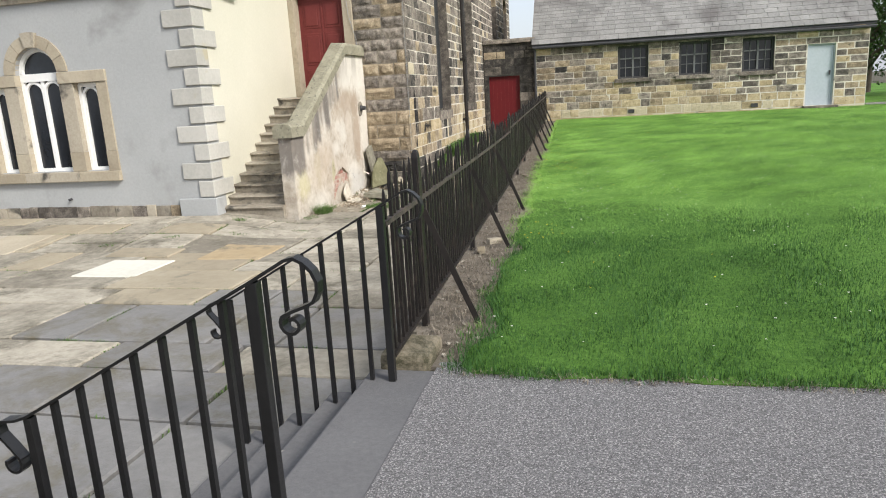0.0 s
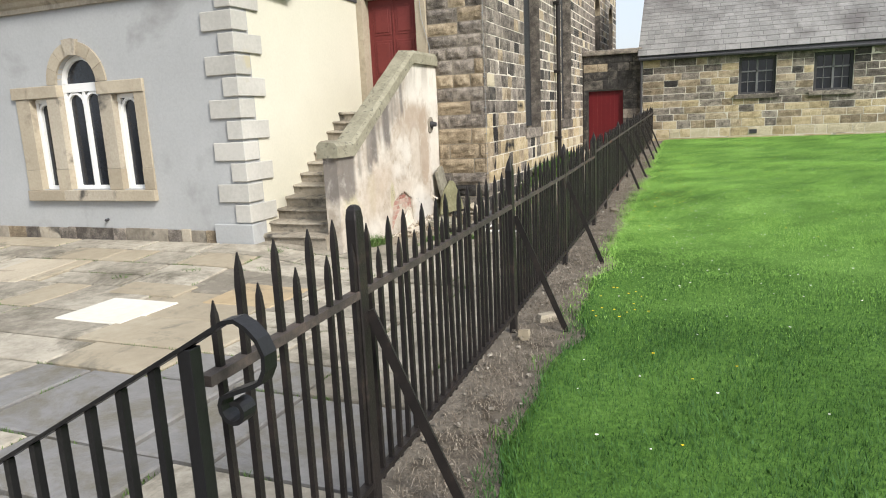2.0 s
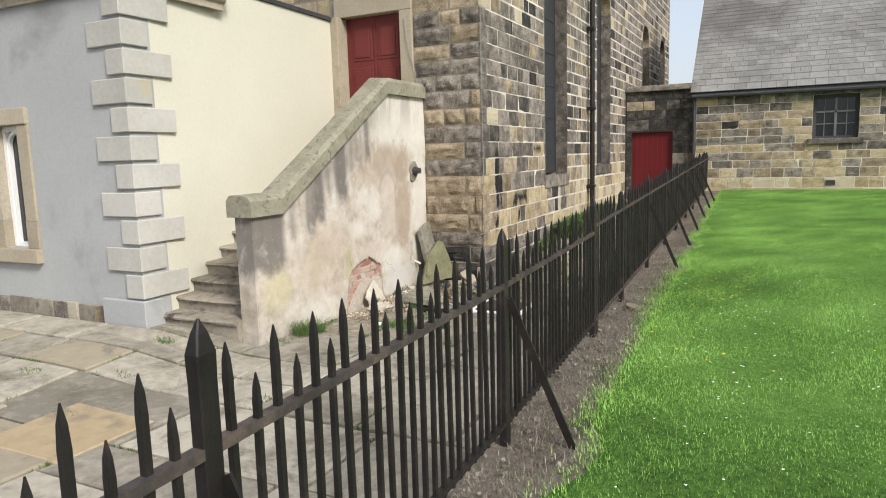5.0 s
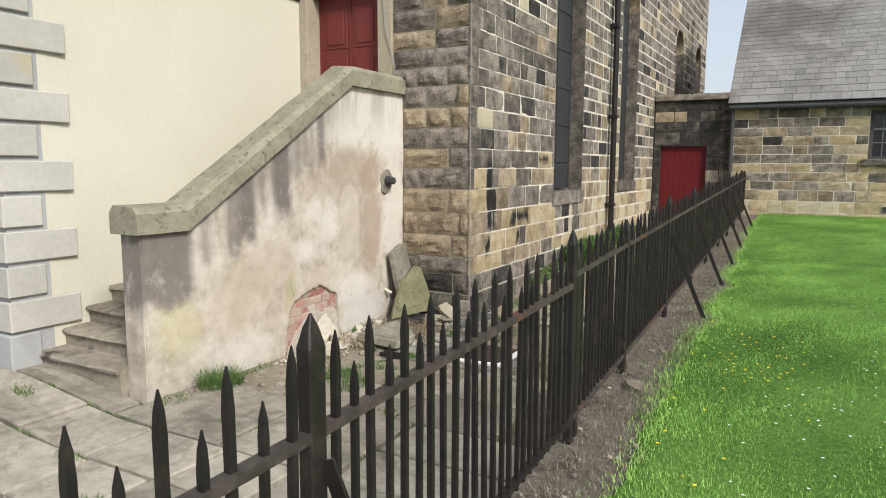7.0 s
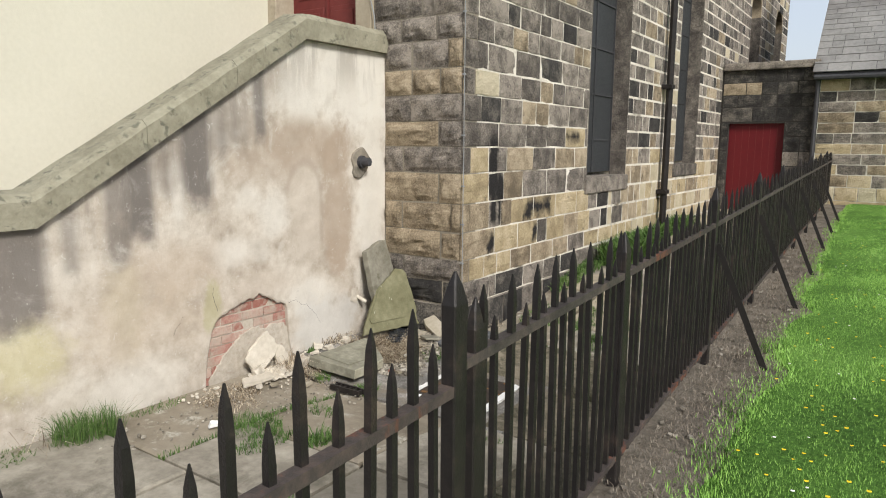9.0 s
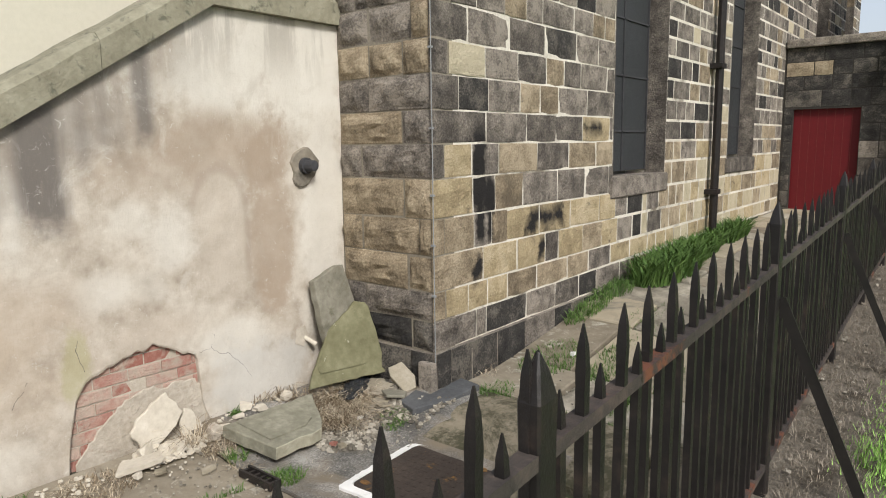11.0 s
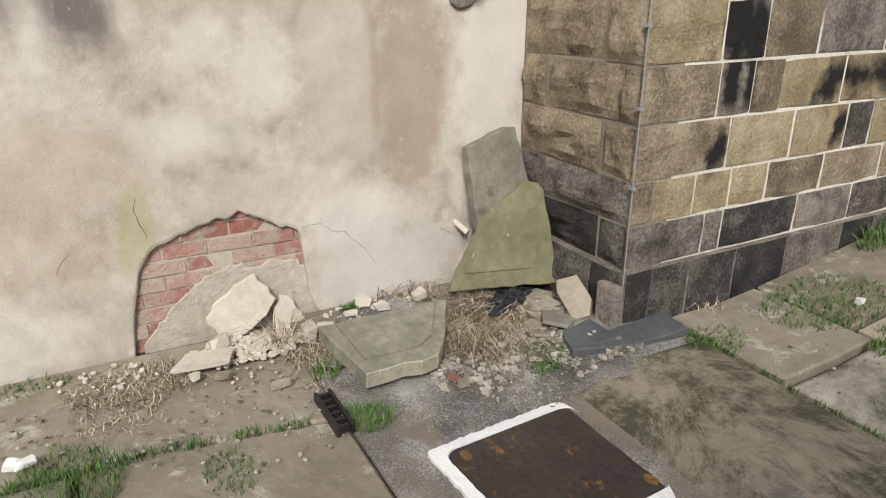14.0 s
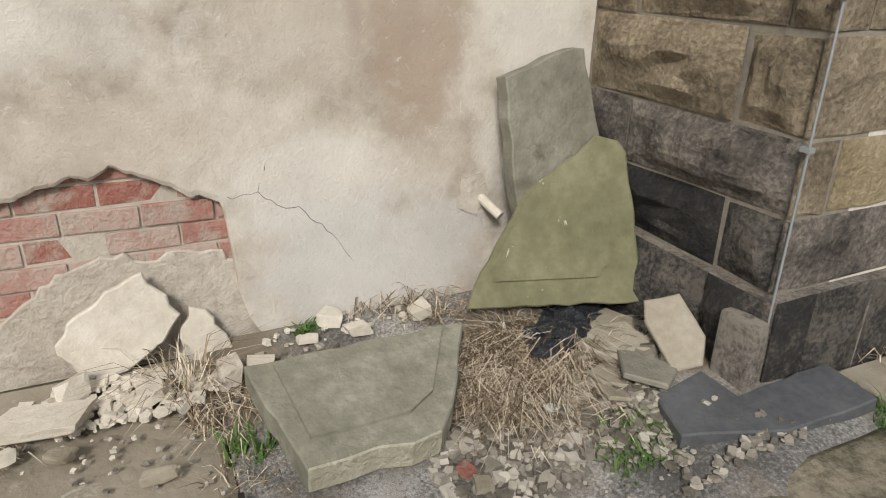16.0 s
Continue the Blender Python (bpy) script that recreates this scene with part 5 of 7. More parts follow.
part("flat_roof", boxes((CH_X + 0.03, CX0 - 0.002, CY + 0.62, CY + 5, 2.8, 2.9)), "lead", link)
rd = thing("door_3", "closed bright red boarded door", "door", kind="structure")
part("leaf", boxes((LD[0] + 0.002, LD[1] - 0.002, CY + 0.24, CY + 0.3, LD[2], LD[3])), "bright_red", rd)
bm = bmesh.new()
for k in range(1, 8):
    x = LD[0] + (LD[1] - LD[0]) * k / 8
    box(bm, x - 0.004, x + 0.004, CY + 0.236, CY + 0.239, LD[2], LD[3])
part("board_joint", bm, "red_paint", rd)

# ---- broken stone, rubble and weeds in the corner by the parapet ----
MAT["green_slab"] = material("algae_green_slab", [(0.33, (0.115, 0.11, 0.058)), (0.5, (0.16, 0.153, 0.086)), (0.66, (0.22, 0.212, 0.13))], grain=20, big=4, bump=0.35, bump_scale=60, bump_dist=0.008, rough=0.8, stain=(0.42, 0.42, 0.33), stain_scale=14, stain_lo=0.64, stain_hi=0.68, stain_rough=0.75)
MAT["grey_slab"] = material("grey_broken_slab", [(0.33, (0.15, 0.14, 0.108)), (0.5, (0.22, 0.207, 0.162)), (0.66, (0.30, 0.285, 0.23))], grain=20, big=4, bump=0.6, bump_scale=45, bump_dist=0.012, stain=(0.12, 0.11, 0.075), stain_scale=5, stain_lo=0.55, stain_hi=0.68, stain_rough=0.7)
MAT["olive_slab"] = material("olive_fallen_slab", [(0.34, (0.16, 0.152, 0.112)), (0.5, (0.225, 0.215, 0.163)), (0.64, (0.33, 0.318, 0.25))], grain=20, big=4, bump=0.6, bump_scale=45, bump_dist=0.012, stain=(0.38, 0.365, 0.29), stain_scale=8, stain_lo=0.62, stain_hi=0.68, stain_rough=0.75)
MAT["plaster"] = material("fallen_plaster", [(0.3, (0.46, 0.41, 0.33)), (0.55, (0.60, 0.55, 0.46)), (0.8, (0.72, 0.68, 0.60))], grain=30, big=6, bump=0.5, bump_scale=60)
MAT["plaster_grey"] = material("old_grey_undercoat", [(0.35, (0.34, 0.295, 0.235)), (0.5, (0.45, 0.40, 0.33)), (0.65, (0.56, 0.51, 0.43))], grain=25, big=5, bump=0.7, bump_scale=40, bump_dist=0.015, stain=(0.33, 0.24, 0.19), stain_scale=9, stain_lo=0.60, stain_hi=0.70)
MAT["shard"] = material("stone_shard", [(0.25, (0.11, 0.097, 0.077)), (0.5, (0.24, 0.215, 0.172)), (0.8, (0.43, 0.395, 0.33))], grain=30, big=9, bump=0.4, bump_scale=70, per_piece=0.6, islands=True)
MAT["shard_one"] = material("stone_lump", [(0.25, (0.17, 0.145, 0.10)), (0.5, (0.29, 0.255, 0.19)), (0.8, (0.42, 0.38, 0.31))], grain=30, big=9, bump=0.5, bump_scale=60, per_piece=0.4)
MAT["white_bit"] = material("white_scrap", [(0.3, (0.72, 0.71, 0.68)), (0.7, (0.84, 0.83, 0.80))], bump=0.2)
MAT["pale_break"] = material("freshly_broken_stone", [(0.3, (0.30, 0.28, 0.20)), (0.55, (0.42, 0.395, 0.30)), (0.8, (0.55, 0.52, 0.42))], grain=30, big=8, bump=0.9, bump_scale=45, bump_dist=0.02)
MAT["cement"] = material("gritty_cement", [(0.41, (0.09, 0.085, 0.077)), (0.5, (0.20, 0.19, 0.172)), (0.59, (0.42, 0.40, 0.365))], grain=95, big=3, bump=0.8, bump_scale=150, bump_dist=0.008, stain=(0.20, 0.165, 0.12), stain_scale=1.7, stain_lo=0.44, stain_hi=0.60)
MAT["black_slab"] = material("blue_black_slab", [(0.3, (0.055, 0.057, 0.06)), (0.7, (0.12, 0.122, 0.125))], grain=30, big=6, rough=0.75, bump=0.4, bump_scale=60, stain=(0.30, 0.29, 0.26), stain_scale=14, stain_lo=0.70, stain_hi=0.74)
MAT["plastic"] = material("black_plastic_bag", [(0.3, (0.010, 0.011, 0.014)), (0.7, (0.03, 0.033, 0.04))], rough=0.28, bump=0.8, bump_scale=35, bump_dist=0.03, spec=0.5)
MAT["manhole"] = material("rusted_manhole_cover", [(0.3, (0.028, 0.022, 0.018)), (0.55, (0.055, 0.042, 0.034)), (0.8, (0.11, 0.085, 0.065))], grain=45, big=4, rough=0.8, bump=0.7, bump_scale=90, bump_dist=0.006, stain=(0.26, 0.14, 0.035), stain_scale=6, stain_lo=0.58, stain_hi=0.67, stain_rough=0.75)
MAT["white_line"] = material("white_line_paint", [(0.25, (0.42, 0.41, 0.38)), (0.45, (0.76, 0.75, 0.72)), (0.8, (0.85, 0.84, 0.82))], grain=25, big=6, bump=0.4, bump_scale=80)


def leaf_material(name, stops, rough=0.7, vary=0.26):
    return material(name, stops, grain=5, big=0.7, rough=rough, bump=0.0, per_piece=vary, islands=True, spec=0.3)


# one lawn in two tones: near shade and far sunlight put into the colour
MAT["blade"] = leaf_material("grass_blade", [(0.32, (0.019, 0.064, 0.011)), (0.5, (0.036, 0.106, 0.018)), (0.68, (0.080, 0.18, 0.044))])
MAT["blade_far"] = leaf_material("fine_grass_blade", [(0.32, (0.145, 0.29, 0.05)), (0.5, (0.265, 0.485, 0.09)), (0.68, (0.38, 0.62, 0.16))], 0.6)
MAT["weed"] = leaf_material("weed_leaf", [(0.25, (0.036, 0.075, 0.016)), (0.5, (0.08, 0.15, 0.033)), (0.8, (0.17, 0.25, 0.07))])
MAT["straw"] = leaf_material("dry_straw", [(0.26, (0.10, 0.07, 0.042)), (0.5, (0.315, 0.245, 0.162)), (0.72, (0.66, 0.575, 0.44))], 0.85, 0.6)
MAT["thatch"] = leaf_material("dead_thatch", [(0.25, (0.10, 0.08, 0.06)), (0.5, (0.205, 0.172, 0.132)), (0.75, (0.36, 0.315, 0.25))], 0.9, 0.5)
MAT["yellow"] = leaf_material("yellow_petal", [(0.3, (0.72, 0.50, 0.01)), (0.7, (0.85, 0.68, 0.03))])
MAT["white_petal"] = leaf_material("white_petal", [(0.3, (0.72, 0.72, 0.66)), (0.7, (0.85, 0.85, 0.80))])


def slab(name, outline, thick, m, mat, label, category="stone slab", wobble=0.006, step=0.06):
    """A broken slab: an outline in its own plane, pushed back by its thickness, with chipped arrises."""
    bm = bmesh.new()
    pts, r = [], random.Random(len(outline))
    for (a0, b0), (a1, b1) in zip(outline, outline[1:] + outline[:1]):
        n = max(1, int(math.hypot(a1 - a0, b1 - b0) / step))
        for k in range(n):
            u = k / n
            w = wobble if k else 0
            pts.append((a0 + (a1 - a0) * u + w * r.uniform(-0.5, 0.5), b0 + (b1 - b0) * u + w * r.uniform(-0.5, 0.5)))
    prism(bm, pts, 0.0, -thick, lambda a, b, d: (a, b, d))
    bmesh.ops.bevel(bm, geom=[e for e in bm.edges if len(e.link_faces) == 2 and e.calc_face_angle(0) > 0.9 and abs(e.verts[0].co.z - e.verts[1].co.z) < 1e-5], offset=0.005, segments=1, affect="EDGES")
    ob = finish(bm, name, mat)
    ob.matrix_basis = m
    return tagged(ob, label, category)


def basis(o, u, v):
    """A pose with its x along u and its y towards v."""
    u = Vector(u).normalized()
    n = u.cross(Vector(v)).normalized()
    w = n.cross(u)
    return Matrix.Translation(o) @ Matrix((u, w, n)).transposed().to_4x4()


# leaning green slab with a sunk border, in front of a taller grey one
gs = basis((-4.60, 13.44, -0.44), (0.27, 0.54, 0.05), (-0.36 * 0.894, 0.36 * 0.447, 1.0))
g_slab = slab("leaning_slab", [(0, 0), (0.61, 0.0), (0.60, 0.2), (0.575, 0.52), (0.55, 0.56), (0.47, 0.585), (0.40, 0.52), (0.36, 0.50), (0.22, 0.40), (0.17, 0.31), (0.05, 0.12)], 0.05, gs, "green_slab", "broken green-stained stone slab leaning in the corner", "stone slab", 0.009, 0.05)
bm = bmesh.new()
prism(bm, [(0.10, 0.095), (0.46, 0.095), (0.475, 0.125), (0.50, 0.14), (0.515, 0.50), (0.47, 0.56), (0.41, 0.51), (0.23, 0.385), (0.19, 0.31), (0.09, 0.14)], 0.011, -0.01, lambda a, b, d: (a, b, d))
part("raised_field", bm, "green_slab", g_slab)
s1 = basis((-4.56, 13.615, -0.50), (-0.05, 1.0, 0.0), (-0.17, 0.02, 1.0))
slab("leaning_slab", [(0.02, 0), (0.40, 0.0), (0.43, 0.5), (0.37, 0.74), (0.33, 0.93), (0.28, 0.935), (0.18, 0.91), (0.0, 0.85), (0.02, 0.5), (0.06, 0.3)], 0.065, s1, "grey_slab", "tall broken grey stone slab propped against the render", "stone slab", 0.012)
# slab lying on the rubble
fs_ = basis((-4.08, 12.70, -0.485), (0.02, 0.40, 0.0), (-0.47, -0.06, 0.055))
f_slab = slab("fallen_slab", [(0.03, 0), (0.14, 0.005), (0.22, 0.018), (0.31, 0.0), (0.40, 0.02), (0.47, 0.11), (0.66, 0.47), (0.60, 0.475), (-0.06, 0.455)], 0.085, fs_, "olive_slab", "fallen olive-grey stone slab lying on rubble", "stone slab", 0.014)
f_slab.data.materials.append(MAT["pale_break"])
for p in f_slab.data.polygons:
    if p.normal.y < -0.6:
        p.material_index = 1
bm = bmesh.new()
prism(bm, [(0.06, 0.10), (0.20, 0.10), (0.34, 0.11), (0.43, 0.17), (0.57, 0.44), (0.02, 0.43)], 0.011, -0.01, lambda a, b, d: (a, b, d))
part("raised_field", bm, "olive_slab", f_slab)


def lump(name, x, y, z, sx, sy, sz, seed, mat, label, category="stone", turn=0.0, tilt=(0, 0)):
    bm = bmesh.new()
    bmesh.ops.create_icosphere(bm, subdivisions=3, radius=1.0)
    r = random.Random(seed)
    axes = [(1, 0, 0), (-1, 0, 0), (0, 1, 0), (0, -1, 0), (0, 0, 1), (0, 0, -1)]
    cuts = [(Vector(a) + Vector((r.uniform(-0.3, 0.3), r.uniform(-0.3, 0.3), r.uniform(-0.2, 0.2)))).normalized() for a in axes]
    cuts = [(c, 0.44) for c in cuts] + [(Vector((r.gauss(0, 1), r.gauss(0, 1), r.gauss(0, 1))).normalized(), 0.56) for _ in range(5)]
    for v in bm.verts:
        p = v.co.copy()
        for c, lim in cuts * 2:
            d = p.dot(c)
            if d > lim:
                p -= c * (d - lim)
        p *= 1.55 + 0.10 * noise.noise(p * 2.5 + Vector((seed, 0, 0)))
        v.co = (p.x * sx, p.y * sy, p.z * sz)
    ob = finish(bm, name, mat)
    ob.matrix_basis = pose(x, y, z, tilt[0], tilt[1], turn)
    return tagged(ob, label, category)


def at_ground(x, y, up=0.0):
    return court_z(x, y) - 0.035 + up


for i, (x, y, sx, sy, sz, mat, lab) in enumerate((
        (-4.78, 13.00, 0.045, 0.05, 0.032, "plaster", "white lump of fallen plaster by the wall"),
        (-4.72, 13.31, 0.05, 0.055, 0.034, "plaster", "white lump of fallen plaster by the wall"),
        (-4.70, 13.07, 0.03, 0.05, 0.03, "plaster", "crumbling pale plaster lump in the dirt"),
        (-4.71, 12.90, 0.03, 0.05, 0.014, "plaster", "flat flake of pale plaster on the ground"),
        (-4.33, 13.86, 0.15, 0.12, 0.026, "shard_one", "flat piece of grey-brown stone"),
        (-4.22, 13.78, 0.13, 0.12, 0.022, "shard_one", "flat piece of grey-brown stone"),
        (-4.06, 13.78, 0.11, 0.12, 0.016, "grey_slab", "thin pale slate shard"),
        (-4.27, 13.70, 0.10, 0.09, 0.014, "shard_one", "flat piece of grey-brown stone"),
        (-4.13, 13.69, 0.09, 0.08, 0.013, "shard_one", "flat piece of grey-brown stone"),
        (-4.17, 13.62, 0.07, 0.08, 0.012, "shard_one", "flat piece of grey-brown stone"),
        (-4.36, 13.77, 0.10, 0.09, 0.013, "grey_slab", "thin pale slate shard"),
        (-4.05, 13.66, 0.07, 0.06, 0.012, "shard_one", "flat piece of grey-brown stone"),
        (-4.13, 13.50, 0.025, 0.03, 0.018, "white_bit", "small white scrap in dry grass"),
        (-4.58, 12.62, 0.05, 0.04, 0.07, "plaster_grey", "leaning chunk of old plaster"),
        (-4.62, 12.72, 0.05, 0.05, 0.035, "plaster", "crumbled plaster heap at the wall foot"),
        (-4.56, 12.12, 0.10, 0.17, 0.03, "plaster", "broken plate of fallen plaster"),
        (-4.66, 12.20, 0.04, 0.06, 0.05, "plaster", "broken lump of fallen plaster"),
        (-4.60, 12.40, 0.05, 0.06, 0.03, "plaster", "broken lump of fallen plaster"),
        (-4.29, 12.40, 0.022, 0.065, 0.022, "shard_one", "small slip of grey stone"),
        (-4.42, 12.17, 0.03, 0.045, 0.016, "shard_one", "small flat grey-brown stone on the ground"),
        (-4.46, 12.05, 0.03, 0.03, 0.02, "plaster", "small pale plaster crumb on the ground"),
        (-4.03, 13.15, 0.04, 0.03, 0.016, "brick", "small orange-brown brick shard"),
        (-3.97, 13.17, 0.035, 0.035, 0.014, "shard_one", "small brown stone shard"),
        (-4.10, 11.36, 0.03, 0.04, 0.025, "white_bit", "white scrap on the flagstones"),
        (-3.38, 15.22, 0.03, 0.045, 0.02, "white_bit", "white scrap among the weeds"))):
    if sx > 0.06 and sz < 0.03:                      # flat shards lie like broken slates
        rs = random.Random(i)
        ring = [(sx * u * math.cos(a), sy * u * math.sin(a)) for a, u in ((6.283 * (k + rs.uniform(-0.22, 0.22)) / 5, rs.uniform(0.6, 1.15)) for k in range(5))]
        slab("stone", ring, sz * 1.3, pose(x, y, at_ground(x, y, 0.05 + sz * 0.9), rs.uniform(-9, 9), rs.uniform(-9, 9), rs.uniform(0, 90)), mat, lab, "stone", 0.0, 0.4)
        continue
    lump("stone", x, y, at_ground(x, y, 0.04 + sz * 0.55), sx, sy, sz, i + 3, mat, lab, "stone", turn=i * 37 % 50 - 25, tilt=(i * 13 % 14 - 7, i * 29 % 16 - 8))
slab("stone", [(-0.13, -0.05), (-0.06, -0.075), (0.12, -0.06), (0.13, 0.03), (0.05, 0.075), (-0.11, 0.06)], 0.075, pose(-4.09, 13.905, at_ground(-4.09, 13.9, 0.115), 32, 34, -8), "shard_one", "squared brown stone tilted against the church wall", "stone", 0.008, 0.05)
tagged(finish(boxes((-3.975, -3.845, 13.945, 14.008, -0.58, -0.235), bevel=0.014), "corner_block", "stone_dark"), "small grey-brown stone block set against the church corner", "stone block")
pp = lump("paper_scrap", -4.09, 11.40, at_ground(-4.09, 11.40, 0.055), 0.03, 0.05, 0.02, 77, "white_bit", "crumpled white paper scrap in the grass", "litter", 25)

# rubble of small shards
def shards(name, spots, label, mat="shard"):
    vs, fs = [], []
    r = random.Random(11)
    for cx, cy, rx, ry, n, s0, s1 in spots:
        for _ in range(n):
            a, d = r.uniform(0, 6.283), math.sqrt(r.random())
            x, y = cx + rx * d * math.cos(a), cy + ry * d * math.sin(a)
            if x < PX1 + 0.02:
                x = PX1 + r.uniform(0.02, 0.1)
            s, k = r.uniform(s0, s1), r.choice((4, 5, 5, 6))
            m = pose(x, y, at_ground(x, y, 0.036 + s * 0.15), r.uniform(-22, 22), r.uniform(-22, 22), r.uniform(0, 360))
            ring = [(s * r.uniform(0.6, 1.1) * math.cos(6.283 * j / k), s * r.uniform(0.5, 1.0) * math.sin(6.283 * j / k)) for j in range(k)]
            t, b0 = s * r.uniform(0.15, 0.45), len(vs)
            vs += [m @ Vector((p, q, -t)) for p, q in ring] + [m @ Vector((p * 0.9, q * 0.9, t)) for p, q in ring]
            fs += [list(range(b0 + k - 1, b0 - 1, -1)), list(range(b0 + k, b0 + 2 * k))] + [[b0 + j, b0 + (j + 1) % k, b0 + k + (j + 1) % k, b0 + k + j] for j in range(k)]
    me = bpy.data.meshes.new(name)
    me.from_pydata(vs, [], fs)
    me.materials.append(MAT[mat])
    return tagged(new(name, me), label, "rubble", kind="stuff")


shards("rubble", [(-4.06, 13.30, 0.20, 0.24, 330, 0.006, 0.024), (-4.05, 13.32, 0.20, 0.26, 90, 0.018, 0.036), (-4.25, 13.85, 0.18, 0.13, 80, 0.02, 0.045), (-4.0, 13.62, 0.14, 0.16, 110, 0.010, 0.03), (-3.8, 13.45, 0.2, 0.25, 90, 0.005, 0.014), (-4.03, 13.72, 0.09, 0.08, 26, 0.02, 0.042), (-3.75, 13.64, 0.08, 0.03, 14, 0.014, 0.028), (-3.68, 13.85, 0.03, 0.26, 70, 0.008, 0.02), (-3.86, 13.66, 0.12, 0.05, 60, 0.008, 0.022), (-4.2, 12.2, 0.5, 0.5, 120, 0.004, 0.012), (-3.83, 13.83, 0.10, 0.05, 4, 0.012, 0.022), (-3.76, 14.02, 0.03, 0.2, 4, 0.010, 0.02), (-4.6, 12.85, 0.14, 0.25, 40, 0.01, 0.025), (-4.35, 12.6, 0.25, 0.35, 30, 0.006, 0.014), (-4.2, 11.8, 0.4, 0.8, 60, 0.005, 0.014), (-4.3, 11.2, 0.3, 0.6, 30, 0.006, 0.02), (-3.3, 14.6, 0.4, 0.8, 40, 0.005, 0.012)], "grey-brown crumbled stone shards on the ground")
shards("plaster_crumbs", [(-4.62, 12.32, 0.10, 0.28, 230, 0.008, 0.032), (-4.45, 12.25, 0.12, 0.2, 18, 0.005, 0.012), (-4.75, 13.05, 0.05, 0.3, 30, 0.008, 0.02), (-4.6, 11.7, 0.12, 0.3, 25, 0.006, 0.02)], "pale plaster crumbs below the broken render", "plaster")

# wall pieces inside the hole: bricks, old undercoat, fallen plate
def plate(name, outline, x, thick, lean, mat, label):
    """A flat broken plate in a plane that faces the yard; outline in (along, up)."""
    m = basis((x, 0, -0.5), (0, 1, 0), (-lean, 0, 1))
    return slab(name, [(a, b + 0.5) for a, b in outline], thick, m, mat, label, "plaster", 0.022, 0.028)


plate("undercoat", [(11.87, -0.62), (11.88, -0.50), (11.95, -0.42), (12.01, -0.35), (12.10, -0.27), (12.20, -0.19), (12.30, -0.165), (12.39, -0.15), (12.45, -0.19), (12.54, -0.165), (12.64, -0.18), (12.73, -0.23), (12.78, -0.40), (12.80, -0.62)], PX1 - 0.022, 0.014, 0.0, "plaster_grey", "patch of old grey undercoat clinging to the bricks")
plate("fallen_plaster", [(12.17, -0.37), (12.21, -0.31), (12.28, -0.27), (12.36, -0.22), (12.43, -0.19), (12.49, -0.27), (12.52, -0.34), (12.46, -0.42), (12.38, -0.47), (12.30, -0.50), (12.22, -0.50)], PX1 + 0.10, 0.028, 0.16, "plaster", "large broken plate of cream render leaning in the hole")
plate("fallen_plaster", [(12.50, -0.60), (12.68, -0.60), (12.66, -0.48), (12.60, -0.36), (12.55, -0.34), (12.51, -0.44)], PX1 + 0.06, 0.03, 0.2, "plaster", "broken plate of grey render at the hole's edge")

# pipe stub, cap and ring on the parapet
ps = thing("wall_pipe", "capped dark pipe stub in a grey mortar ring", "pipe")
bm = bmesh.new()
ring = [(13.66 + (0.125 + 0.02 * math.sin(3 * t + 1) + 0.01 * math.sin(7 * t)) * math.cos(t), 1.19 + (0.145 + 0.02 * math.sin(2 * t)) * math.sin(t)) for t in (6.283 * k / 22 for k in range(22))]
prism(bm, ring, PX1 - 0.03, PX1 + 0.022, lambda a, b, d: (d, a, b))
bmesh.ops.bevel(bm, geom=[e for e in bm.edges if abs(e.verts[0].co.x - e.verts[1].co.x) < 1e-6 and e.verts[0].co.x > PX1], offset=0.008, segments=1, affect="EDGES")
part("mortar_ring", bm, "step", ps, "rough grey mortar ring")
bm = bmesh.new()
tube(bm, [(PX1 + 0.0, 13.66, 1.20), (PX1 + 0.05, 13.665, 1.20), (PX1 + 0.052, 13.665, 1.20), (PX1 + 0.12, 13.675, 1.20), (PX1 + 0.125, 13.675, 1.20)], [0.062, 0.06, 0.045, 0.04, 0.018], 14)
part("pipe_cap", bm, "lead", ps, "dark metal pipe end")
bm = bmesh.new()
tube(bm, [(PX1 - 0.02, 13.59, -0.10), (PX1 + 0.05, 13.62, -0.14), (PX1 + 0.09, 13.64, -0.165)], 0.018, 10)
op = thing("overflow_pipe", "short white plastic overflow pipe out of the render", "pipe")
part("tube", bm, "plaster", op)
bm = bmesh.new()
prism(bm, [(13.50, -0.14), (13.58, -0.18), (13.63, -0.10), (13.60, -0.02), (13.52, -0.03)], PX1 - 0.02, PX1 + 0.013, lambda a, b, d: (d, a, b))
part("mortar_patch", bm, "plaster_grey", op)
# cracks in the render
ck = thing("crack", "fine dark crack running through the cream render", "crack", kind="structure")
r_ck = random.Random(2)
for pts in ([(12.70, -0.01), (12.80, 0.0), (12.85, -0.05), (12.93, -0.07), (13.0, -0.14), (13.06, -0.22), (13.12, -0.32)], [(12.80, 0.0), (12.82, 0.07), (12.85, 0.12), (12.86, 0.2)], [(11.97, 0.06), (11.93, 0.2), (11.95, 0.28)], [(11.58, -0.05), (11.66, 0.06), (11.70, 0.14)]):
    bm = bmesh.new()
    path = []
    for (a0, b0), (a1, b1) in zip(pts, pts[1:]):
        for k in range(4):
            u = k / 4
            y, z = a0 + (a1 - a0) * u + r_ck.uniform(-0.006, 0.006), b0 + (b1 - b0) * u + r_ck.uniform(-0.006, 0.006)
            path.append((PX1 + 0.012 * noise.noise((y * 1.6, z * 1.6, 0)) + 0.004 * noise.noise((y * 6, z * 6, 2)) - 0.0008, y, z))
    tube(bm, path, 0.0013, 5)
    part("crack_line", bm, "lead", ck)

